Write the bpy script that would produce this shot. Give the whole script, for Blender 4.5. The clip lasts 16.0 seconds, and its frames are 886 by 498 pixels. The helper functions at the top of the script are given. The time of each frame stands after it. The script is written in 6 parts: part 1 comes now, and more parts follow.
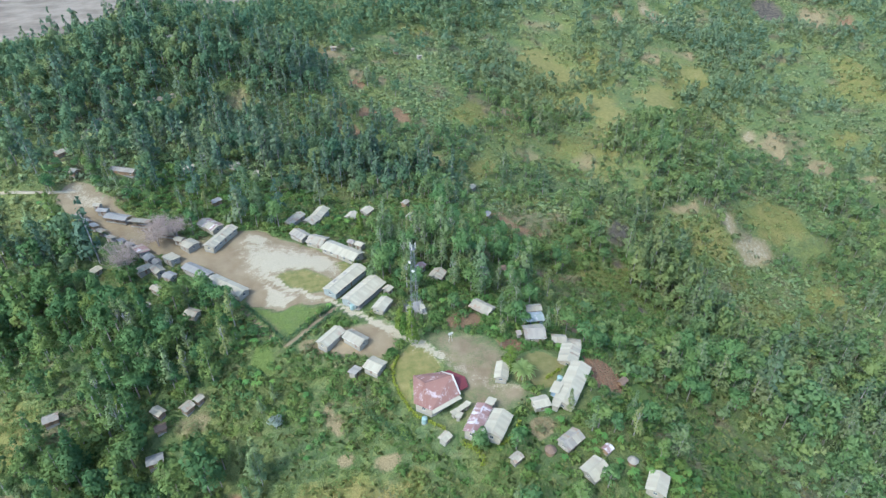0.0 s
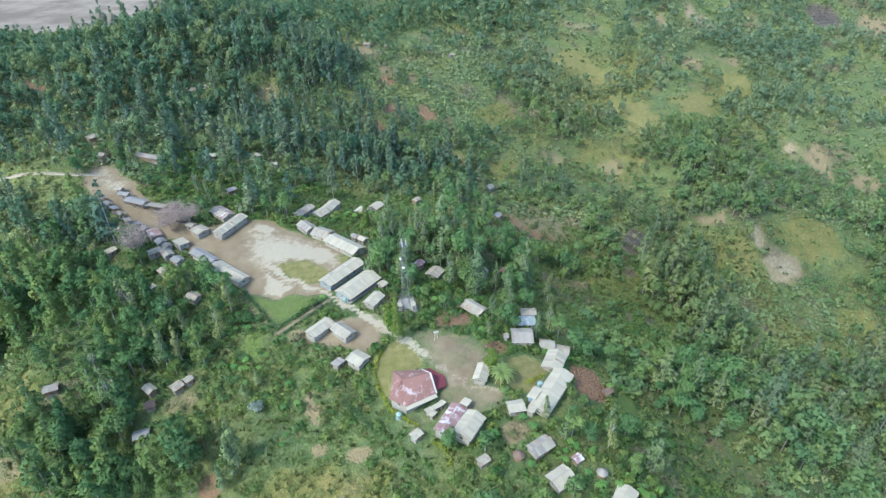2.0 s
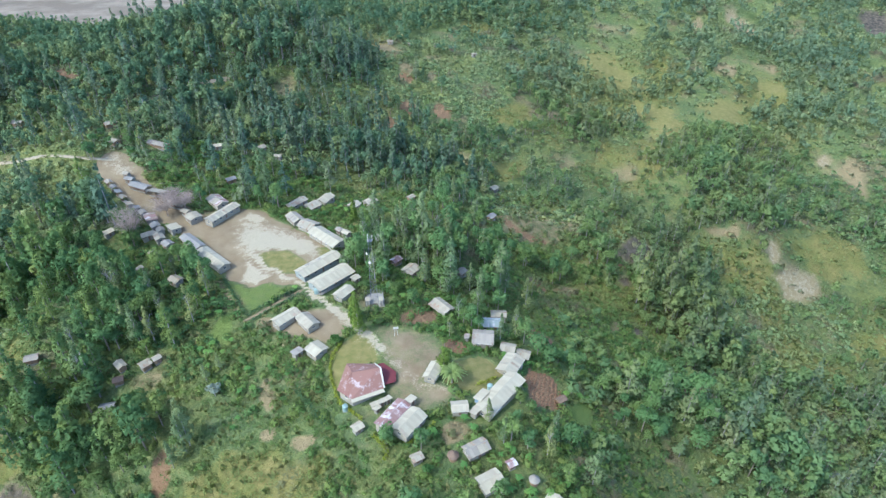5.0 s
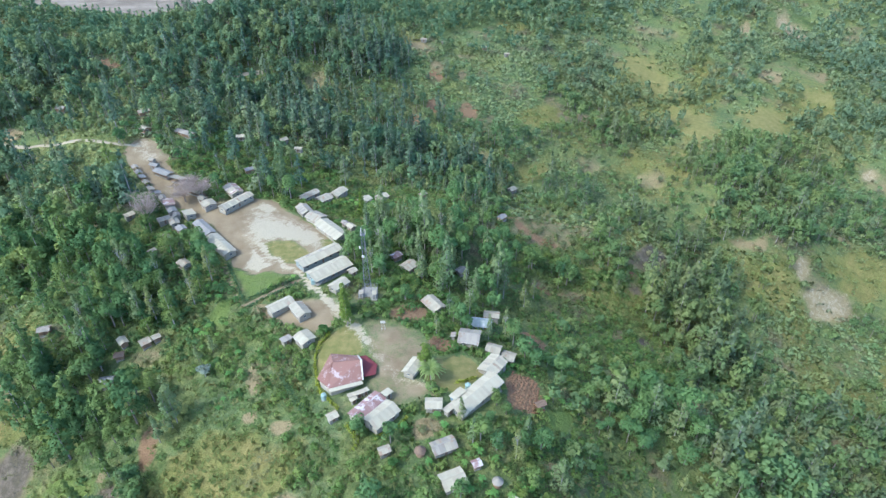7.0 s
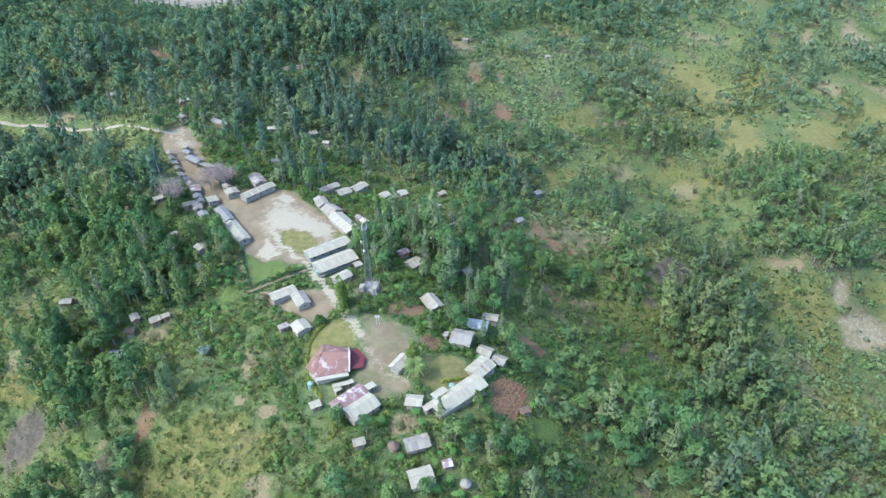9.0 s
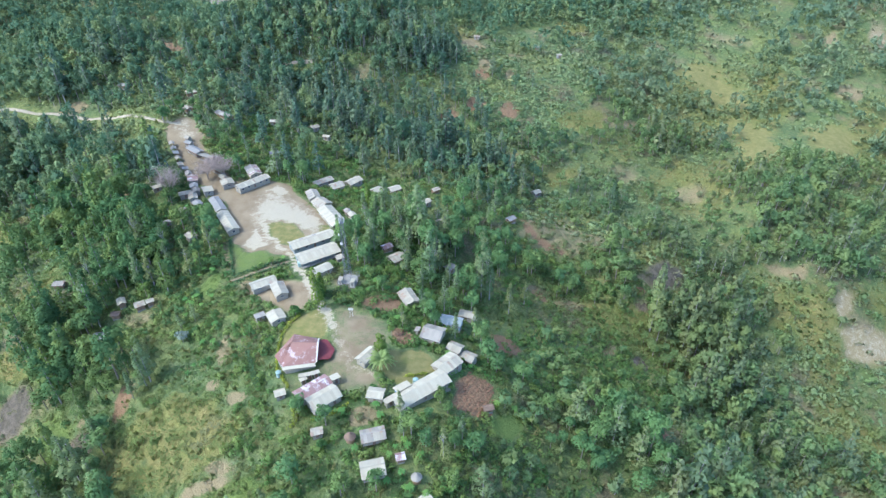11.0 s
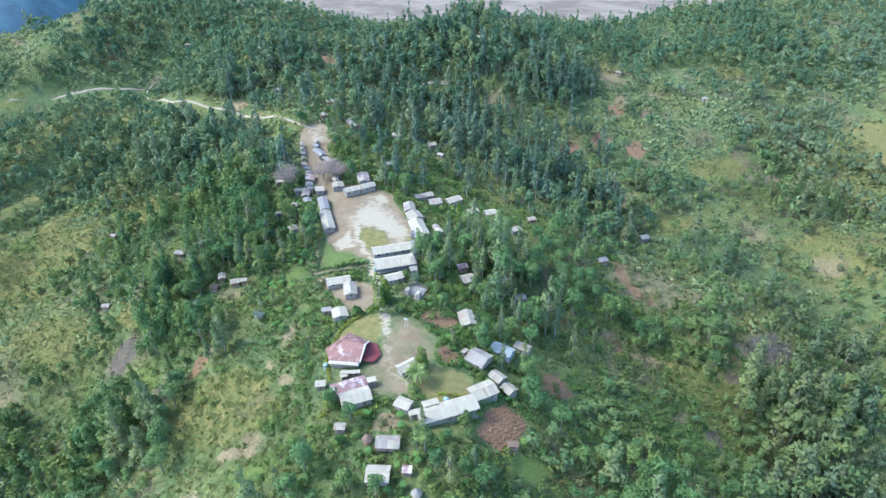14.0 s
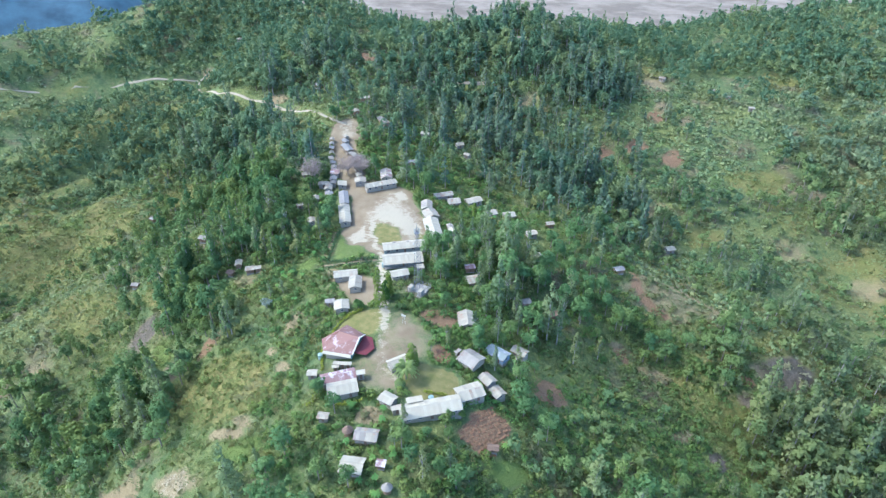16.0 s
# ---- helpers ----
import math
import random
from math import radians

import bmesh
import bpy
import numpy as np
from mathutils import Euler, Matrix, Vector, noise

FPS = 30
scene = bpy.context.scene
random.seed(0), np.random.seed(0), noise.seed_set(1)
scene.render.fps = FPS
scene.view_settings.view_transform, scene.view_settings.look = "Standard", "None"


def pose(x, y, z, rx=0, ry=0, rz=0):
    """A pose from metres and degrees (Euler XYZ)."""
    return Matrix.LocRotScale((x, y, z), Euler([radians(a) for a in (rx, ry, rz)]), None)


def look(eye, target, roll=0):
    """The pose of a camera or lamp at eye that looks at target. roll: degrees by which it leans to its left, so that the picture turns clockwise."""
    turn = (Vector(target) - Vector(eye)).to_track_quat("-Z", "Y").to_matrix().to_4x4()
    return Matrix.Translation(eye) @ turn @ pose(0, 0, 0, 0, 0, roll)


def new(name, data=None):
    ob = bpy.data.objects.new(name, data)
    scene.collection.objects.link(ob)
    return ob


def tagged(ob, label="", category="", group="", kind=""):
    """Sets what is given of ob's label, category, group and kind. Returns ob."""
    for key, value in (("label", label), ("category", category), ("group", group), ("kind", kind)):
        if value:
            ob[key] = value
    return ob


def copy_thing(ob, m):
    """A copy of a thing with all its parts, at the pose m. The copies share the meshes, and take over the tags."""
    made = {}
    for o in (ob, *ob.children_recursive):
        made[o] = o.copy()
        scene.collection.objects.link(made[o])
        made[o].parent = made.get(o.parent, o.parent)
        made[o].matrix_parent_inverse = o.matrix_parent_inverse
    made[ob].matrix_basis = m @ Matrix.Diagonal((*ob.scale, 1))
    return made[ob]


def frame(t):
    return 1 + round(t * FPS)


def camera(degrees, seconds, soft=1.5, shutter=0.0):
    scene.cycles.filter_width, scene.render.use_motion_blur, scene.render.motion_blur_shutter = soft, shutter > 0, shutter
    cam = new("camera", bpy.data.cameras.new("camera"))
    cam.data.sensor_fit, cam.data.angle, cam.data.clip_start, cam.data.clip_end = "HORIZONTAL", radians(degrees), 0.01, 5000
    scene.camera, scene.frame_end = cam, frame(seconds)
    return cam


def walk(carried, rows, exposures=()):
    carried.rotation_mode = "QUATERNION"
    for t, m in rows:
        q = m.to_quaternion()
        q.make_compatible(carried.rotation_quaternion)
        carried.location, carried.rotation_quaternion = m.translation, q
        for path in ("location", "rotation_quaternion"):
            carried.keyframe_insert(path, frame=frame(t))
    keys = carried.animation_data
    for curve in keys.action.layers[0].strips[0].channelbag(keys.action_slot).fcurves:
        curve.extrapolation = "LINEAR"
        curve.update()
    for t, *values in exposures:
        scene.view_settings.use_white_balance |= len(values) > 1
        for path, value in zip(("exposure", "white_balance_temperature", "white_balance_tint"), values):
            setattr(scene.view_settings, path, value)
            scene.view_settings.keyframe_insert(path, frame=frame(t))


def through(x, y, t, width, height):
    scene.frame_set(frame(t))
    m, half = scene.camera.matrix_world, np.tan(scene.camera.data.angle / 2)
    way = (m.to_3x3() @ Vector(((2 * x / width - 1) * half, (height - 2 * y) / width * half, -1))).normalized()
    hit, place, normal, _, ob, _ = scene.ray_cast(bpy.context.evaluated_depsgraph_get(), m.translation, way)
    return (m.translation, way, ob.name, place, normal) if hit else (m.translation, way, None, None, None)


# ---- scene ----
cam = camera(75.1, 16.0, soft=1.4)
METRES, EYE, TILT, LEAN, TURN = 150.0, 138.75, -34.0, 0.0, 0.0
ROWS = [
    (0.0, 0.0, 0.0, 0.0, 0.0, 0.0, -0.0),
    (0.5, 0.0327, -0.001, 0.0003, 1.86, -0.08, -1.24),
    (1.0, 0.0638, -0.0014, 0.001, 3.87, -0.17, -2.61),
    (1.5, 0.0933, 0.0001, 0.0022, 4.37, -0.19, -2.97),
    (2.0, 0.1245, 0.0022, 0.0032, 4.41, -0.24, -2.98),
    (2.5, 0.1562, 0.0042, 0.0045, 4.5, -0.28, -3.01),
    (3.0, 0.1902, 0.0057, 0.0059, 6.02, -0.38, -3.97),
    (3.5, 0.2208, 0.0076, 0.0075, 7.93, -0.51, -5.27),
    (4.0, 0.2507, 0.0115, 0.0098, 8.26, -0.54, -5.48),
    (6.5, 0.4065, 0.0336, 0.0238, 12.11, -1.12, -7.84),
    (7.0, 0.438, 0.0392, 0.0277, 13.63, -1.34, -8.78),
    (7.5, 0.4695, 0.0455, 0.0327, 15.62, -1.69, -10.02),
    (8.0, 0.4997, 0.0526, 0.0376, 17.8, -2.07, -11.37),
    (8.5, 0.5274, 0.0608, 0.0426, 18.83, -2.26, -12.05),
    (9.0, 0.556, 0.0705, 0.0481, 18.86, -2.28, -12.06),
    (11.5, 0.7026, 0.1192, 0.0768, 23.78, -3.43, -14.89),
    (12.0, 0.7327, 0.1297, 0.0833, 26.53, -3.68, -16.43),
    (12.5, 0.7592, 0.1418, 0.0935, 29.45, -4.07, -18.06),
    (13.0, 0.7865, 0.1554, 0.1008, 32.27, -4.45, -19.54),
    (13.5, 0.8098, 0.1697, 0.112, 34.95, -4.63, -20.93),
    (14.0, 0.8337, 0.1854, 0.1229, 37.02, -5.35, -21.92),
    (14.5, 0.8568, 0.2021, 0.1339, 38.6, -5.94, -22.66),
    (15.0, 0.8791, 0.2195, 0.1449, 40.06, -6.5, -23.34),
    (15.5, 0.9009, 0.2375, 0.1565, 41.47, -7.06, -23.97),
    (16.0, 0.9227, 0.2556, 0.1687, 42.88, -7.63, -24.58),
]
walk(cam, [(t, pose(0, 0, EYE, TILT, LEAN, TURN) @ pose(METRES * x, METRES * y, METRES * z, 90 + pitch, roll, yaw)) for t, x, y, z, yaw, pitch, roll in ROWS], [(0.0, 1.13, 5320.0, 6.0), (8.0, 1.25, 5190.0, 8.0), (16.0, 1.42, 5090.0, 10.5)])


# ---- sky, sun ----
SUN_AZIMUTH, SUN_HEIGHT = 226.0, 50.0
world = bpy.data.worlds.new("sky")
scene.world = world
world.use_nodes = True
sky = world.node_tree.nodes.new("ShaderNodeTexSky")
sky.sky_type, sky.sun_disc = "NISHITA", False
sky.sun_elevation, sky.sun_rotation = radians(SUN_HEIGHT), radians(SUN_AZIMUTH)
sky.altitude, sky.air_density, sky.dust_density = 1500, 0.9, 7.0
backing = world.node_tree.nodes["Background"]
world.node_tree.links.new(sky.outputs[0], backing.inputs[0])
backing.inputs[1].default_value = 0.25
sun = new("sun", bpy.data.lights.new("sun", "SUN"))
sun.data.energy, sun.data.angle, sun.data.color = 1.4, radians(6.0), (1.0, 0.90, 0.73)
_a, _e = radians(SUN_AZIMUTH), radians(SUN_HEIGHT)
sun.matrix_world = look((0, 0, 0), (-math.sin(_a) * math.cos(_e), -math.cos(_a) * math.cos(_e), -math.sin(_e)))


# ---- the lie of the land: crest lines, spurs and valley floors, joined by a smooth surface ----
CREST = [  # the village ridge, from its toe to the end of the market street
    (105, 60, -32), (75, 75, -14), (58, 95, -4), (40, 108, -1), (22, 125, 0), (-10, 138, 0), (-38, 160, 0), (-58, 190, 0.5), (-105, 207, 1),
    (-140, 222, 4), (-168, 236, 8),
]
HILL_CREST = [  # the road ridge and the crest of the wooded hill behind it
    (-210, 238, 12), (-250, 232, -4), (-335, 238, 1), (-420, 250, -14), (-405, 183, -26), (-480, 149, -24), (-456, 120, -36), (-498, 133, -16),
    (-560, 95, 18), (-510, 180, 12), (-530, 245, 38), (-560, 300, 46), (-450, 322, 42), (-231, 420, 33), (-150, 394, 18), (-215, 330, 12),
    (-330, 340, 17), (-430, 430, 24), (-110, 520, 10), (-110, 640, 19), (-70, 740, 36), (110, 860, 65), (-212, 446, 40),
]
FLANK = [  # the slopes on both sides of the ridge
    (30, 150, -2), (8, 168, -2), (-14, 195, -2), (58, 140, -8), (66, 176, -23), (90, 132, -26), (41, 262, -22), (58, 235, -32), (98, 241, -46),
    (100, 289, -34), (-18, 245, -7), (-42, 252, -8), (-90, 262, -4), (-160, 300, 6), (-30, 102, -13), (-6, 80, -12), (15, 72, -14), (-53, 97, -16),
    (-90, 125, -10), (-127, 123, -12), (-108, 88, -34), (-74, 62, -47), (-98, 57, -51), (-188, 190, -10), (-196, 160, -32), (-248, 184, -25),
    (-333, 170, -46), (-100, 165, -4), (-150, 195, -2), (125, 166, -37), (112, 292, -42), (-330, 298, 31), (-328, 221, -3),
]
VALLEY = [  # the gully under the ridge, and the stream beds further out
    (250, 120, -108), (185, 219, -85), (146, 232, -70), (124, 218, -58), (196, 300, -85), (188, 325, -61), (91, 368, -48), (160, 378, -41),
    (17, 309, -32), (-29, 419, -17), (-153, 353, -12), (40, 40, -42), (-30, 30, -57), (-130, 10, -80), (-230, 60, -72), (-310, 80, -58),
    (-380, 40, -62), (160, 40, -80), (60, -60, -80), (98, 477, -43),
]
ACROSS = [  # the hillside across the valley
    (137, 444, -36), (198, 549, -20), (63, 585, -3), (-10, 499, 2), (240, 660, -7), (290, 340, -83), (330, 430, -66), (330, 240, -105),
    (420, 560, -29), (500, 350, -58), (-300, 700, -49), (300, -400, -80), (-318, 430, 16), (-300, 456, 9), (-205, 545, 21), (-130, 690, 23),
    (232, 458, -57), (45, 425, -28),
]
FAR = [  # the plain of the great river and the land beyond
    (520, 800, 40), (-420, 640, -62), (-520, 520, -50), (-620, 420, -60), (-350, 900, -72), (-700, 700, -72), (-200, 1050, -72), (-1000, 500, -75),
    (-900, 1000, -74), (-600, 1500, -74), (-1500, 900, -75), (-760, 150, -150), (-1000, 100, -300), (-1500, 200, -420), (-1300, -200, -360),
    (-400, -300, -100), (900, 200, -60), (900, 1200, 60), (200, 1600, 30),
]


def rbf(r):
    return np.sqrt(r * r + 18.0 ** 2)


CONTROL = np.array(CREST + HILL_CREST + FLANK + VALLEY + ACROSS + FAR, float)
_d = np.hypot(CONTROL[:, None, 0] - CONTROL[None, :, 0], CONTROL[:, None, 1] - CONTROL[None, :, 1])
WEIGHTS = np.linalg.solve(rbf(_d) , CONTROL[:, 2] + 60.0)


def wave(x, y, size, seed):
    """Smooth value noise, -1 to 1."""
    u, v = np.asarray(x, float) / size, np.asarray(y, float) / size
    i, j = np.floor(u).astype(np.int64), np.floor(v).astype(np.int64)
    fu, fv = u - i, v - j
    fu, fv = fu * fu * (3 - 2 * fu), fv * fv * (3 - 2 * fv)

    def corner(a, b):
        n = (a * 374761393 + b * 668265263 + seed * 974711) & 0x7FFFFFFF
        n = ((n ^ (n >> 13)) * 1274126177) & 0x7FFFFFFF
        return ((n ^ (n >> 16)) & 0xFFFF) / 32767.5 - 1
    low = corner(i, j) * (1 - fu) + corner(i + 1, j) * fu
    high = corner(i, j + 1) * (1 - fu) + corner(i + 1, j + 1) * fu
    return low * (1 - fv) + high * fv


def along(x, y, line):
    """Distance from points to a polyline."""
    best = np.full(np.shape(x), 1e9)
    for (ax, ay), (bx, by) in zip(line[:-1], line[1:]):
        dx, dy = bx - ax, by - ay
        s = np.clip(((x - ax) * dx + (y - ay) * dy) / max(dx * dx + dy * dy, 1e-9), 0, 1)
        best = np.minimum(best, np.hypot(x - ax - s * dx, y - ay - s * dy))
    return best


SPINE = [(48, 103), (25, 125), (0, 150), (-32, 158), (-55, 185), (-80, 196), (-105, 207), (-135, 222), (-165, 236)]


def spurs(x, y):
    """Side ridges that run down from the crest, -1 to 1."""
    u = x + 0.35 * y + wave(x, y, 60, 17) * 14
    return 1 - 2 * np.abs(wave(u, y * 0.22, 46, 16)) ** 0.8


def ground_height(x, y):
    x, y = np.atleast_1d(np.asarray(x, float)), np.atleast_1d(np.asarray(y, float))
    h = np.empty(x.size)
    fx, fy = x.ravel(), y.ravel()
    for k in range(0, fx.size, 40000):
        r = np.hypot(fx[k:k + 40000, None] - CONTROL[:, 0], fy[k:k + 40000, None] - CONTROL[:, 1])
        h[k:k + 40000] = rbf(r) @ WEIGHTS - 60.0
    h = h.reshape(x.shape)
    rough = np.clip((along(x, y, SPINE) - 32) / 50, 0, 1)
    h = h + rough * (wave(x, y, 62, 1) * 3.2 + wave(x, y, 27, 2) * 2.2 + wave(x, y, 11, 3) * 0.6)
    west = np.clip((-x - 150) / 60, 0, 1) * np.clip((215 - y) / 50, 0, 1) + np.clip((88 - y) / 30, 0, 1) * np.clip((20 - x) / 40, 0, 1)
    h = h + np.clip(west, 0, 1) * spurs(x, y) * 11
    east = np.clip((x - 70) / 50, 0, 1) * np.clip((y - 130) / 60, 0, 1) * np.clip((650 - y) / 200, 0, 1)
    h = h + east * wave(x + 0.5 * y, y, 48, 15) * 6
    gorge = np.clip((-x - 640) / 160, 0, 1) * np.clip((540 - 0.08 * (x + 640) - y) / 160, 0, 1)
    h = h - 420 * gorge * gorge * (3 - 2 * gorge)
    far = np.clip((np.hypot(x, y - 150) - 1500) / 1500, 0, 1)
    h = h * (1 - far) + far * (wave(x, y, 900, 5) * 60 - 380)
    plain = np.clip((y - 0.55 * x - 1000) / 120, 0, 1) * np.clip((-x - 60) / 200, 0, 1) * (1 - far) * (1 - gorge)
    return h * (1 - plain) + plain * (-73 + wave(x, y, 160, 7) * 0.8)


# ---- materials ----
class Nodes:
    """Short forms for building node materials."""

    def __init__(self, name):
        self.mat = bpy.data.materials.new(name)
        self.mat.use_nodes = True
        self.tree = self.mat.node_tree
        self.bsdf = self.tree.nodes["Principled BSDF"]

    def node(self, kind, **inputs):
        n = self.tree.nodes.new("ShaderNode" + kind)
        for key, value in inputs.items():
            self.put(n.inputs[key.replace("_", " ")], value)
        return n

    def put(self, socket, value):
        if isinstance(value, bpy.types.NodeSocket):
            self.tree.links.new(value, socket)
        else:
            socket.default_value = value

    def place(self, world=True):
        if world:
            return self.node("NewGeometry").outputs["Position"]
        return self.node("TexCoord").outputs["Object"]

    def noise(self, scale, detail=4.0, rough=0.6, vector=None):
        n = self.node("TexNoise", Scale=scale, Detail=detail, Roughness=rough)
        self.put(n.inputs["Vector"], vector if vector is not None else self.place())
        return n.outputs["Fac"]

    def ramp(self, fac, low, high, a=0.0, b=1.0):
        n = self.node("MapRange")
        self.put(n.inputs["Value"], fac)
        for key, value in (("From Min", low), ("From Max", high), ("To Min", a), ("To Max", b)):
            n.inputs[key].default_value = value
        return n.outputs[0]

    def mix(self, fac, a, b, how="MIX"):
        n = self.tree.nodes.new("ShaderNodeMix")
        n.data_type, n.blend_type = "RGBA", how
        self.put(n.inputs[0], fac)
        self.put(n.inputs[6], a if not isinstance(a, tuple) else (*a, 1.0))
        self.put(n.inputs[7], b if not isinstance(b, tuple) else (*b, 1.0))
        return n.outputs[2]

    def maths(self, how, a, b=0.0):
        n = self.tree.nodes.new("ShaderNodeMath")
        n.operation = how
        self.put(n.inputs[0], a)
        self.put(n.inputs[1], b)
        return n.outputs[0]

    def bump(self, height, strength=0.4, distance=0.1):
        n = self.node("Bump", Strength=strength, Distance=distance)
        self.put(n.inputs["Height"], height)
        self.put(self.bsdf.inputs["Normal"], n.outputs[0])

    def done(self, colour, rough=0.85, metal=0.0):
        self.put(self.bsdf.inputs["Base Color"], colour if not isinstance(colour, tuple) else (*colour, 1.0))
        self.put(self.bsdf.inputs["Roughness"], rough)
        self.put(self.bsdf.inputs["Metallic"], metal)
        return self.mat


def sheet_material(name, clean, dirty, rust, rusty, metal=0.0, rough=0.62):
    """Painted or bare corrugated roofing: each sheet a shade of its own, dirt streaks and rust."""
    m = Nodes(name)
    own = m.node("ObjectInfo").outputs["Random"]
    base = m.mix(m.ramp(own, 0, 1, 0.0, 0.75), clean, dirty)
    base = m.mix(m.ramp(m.noise(0.7, 5), 0.45, 0.8, 0, 0.6), base, dirty)
    spots = m.maths("ADD", m.noise(0.35, 6, 0.7), m.ramp(own, 0, 1, -0.07, 0.07))
    base = m.mix(m.ramp(spots, 0.66 - rusty * 0.45, 0.76 - rusty * 0.45, 0, 0.9), base, rust)
    m.bump(m.noise(6, 3), 0.2, 0.02)
    m.bsdf.inputs["Specular IOR Level"].default_value = 0.25
    return m.done(base, rough, metal)


def plain_material(name, a, b, scale=1.5, rough=0.85, bump=0.3, metal=0.0):
    m = Nodes(name)
    own = m.node("ObjectInfo").outputs["Random"]
    colour = m.mix(m.ramp(m.noise(scale, 5), 0.3, 0.72), a, b)
    colour = m.mix(m.ramp(own, 0, 1, 0, 0.35), colour, b)
    m.bump(m.noise(scale * 6, 4), bump, 0.05)
    m.bsdf.inputs["Specular IOR Level"].default_value = 0.2
    return m.done(colour, rough, metal)


ROOF = {
    "white": sheet_material("roof_white_iron", (0.354, 0.325, 0.222), (0.267, 0.237, 0.160), (0.304, 0.226, 0.156), 0.06),
    "pale": sheet_material("roof_pale_iron", (0.299, 0.273, 0.192), (0.212, 0.190, 0.131), (0.248, 0.163, 0.101), 0.22),
    "grey": sheet_material("roof_grey_iron", (0.260, 0.236, 0.181), (0.175, 0.158, 0.120), (0.200, 0.128, 0.086), 0.15),
    "steel": sheet_material("roof_blue_grey_iron", (0.175, 0.169, 0.144), (0.225, 0.217, 0.181), (0.200, 0.158, 0.120), 0.12),
    "red": sheet_material("roof_faded_red_iron", (0.180, 0.088, 0.062), (0.215, 0.125, 0.092), (0.38, 0.32, 0.29), 0.24),
    "rust": sheet_material("roof_rusted_iron", (0.19, 0.105, 0.085), (0.28, 0.20, 0.17), (0.46, 0.44, 0.41), 0.30),
    "maroon": sheet_material("roof_maroon_iron", (0.13, 0.028, 0.028), (0.16, 0.045, 0.04), (0.25, 0.12, 0.10), 0.05),
    "teal": sheet_material("roof_teal_iron", (0.19, 0.225, 0.20), (0.25, 0.27, 0.24), (0.36, 0.36, 0.34), 0.3),
    "thatch": plain_material("roof_thatch", (0.20, 0.14, 0.09), (0.12, 0.085, 0.06), 3, 0.95, 0.9),
}
WALL = {
    "white": plain_material("painted_board", (0.360, 0.325, 0.241), (0.250, 0.222, 0.159)),
    "grey": plain_material("weathered_board", (0.340, 0.315, 0.249), (0.220, 0.197, 0.155)),
    "brown": plain_material("woven_bamboo", (0.30, 0.21, 0.12), (0.20, 0.13, 0.08)),
    "green": plain_material("green_board", (0.27, 0.29, 0.255), (0.20, 0.225, 0.20)),
    "teal": plain_material("teal_board", (0.16, 0.34, 0.33), (0.23, 0.39, 0.37)),
    "blue": plain_material("blue_board", (0.19, 0.27, 0.33), (0.24, 0.31, 0.36)),
}
TIMBER = plain_material("raw_timber", (0.24, 0.17, 0.11), (0.15, 0.10, 0.07), 2)
CONCRETE = plain_material("concrete", (0.300, 0.286, 0.232), (0.210, 0.197, 0.159), 1.2)
GALVANISED = plain_material("galvanised_steel", (0.21, 0.215, 0.215), (0.15, 0.155, 0.16), 2, 0.5, 0.1, 0.3)
PLASTIC_GREEN = plain_material("green_plastic", (0.20, 0.28, 0.24), (0.25, 0.33, 0.29), 1, 0.5, 0.05)
TRIM = plain_material("white_trim", (0.500, 0.483, 0.396), (0.400, 0.384, 0.310))
BARK = plain_material("bark", (0.30, 0.27, 0.23), (0.18, 0.15, 0.12), 3)
PALE_BARK = plain_material("pale_bark", (0.360, 0.338, 0.302), (0.245, 0.223, 0.202), 3)
TWIG = plain_material("bare_twigs", (0.361, 0.288, 0.227), (0.266, 0.211, 0.168), 3)
GLASS = Nodes("window_glass")
GLASS = GLASS.done((0.05, 0.06, 0.07), 0.08)


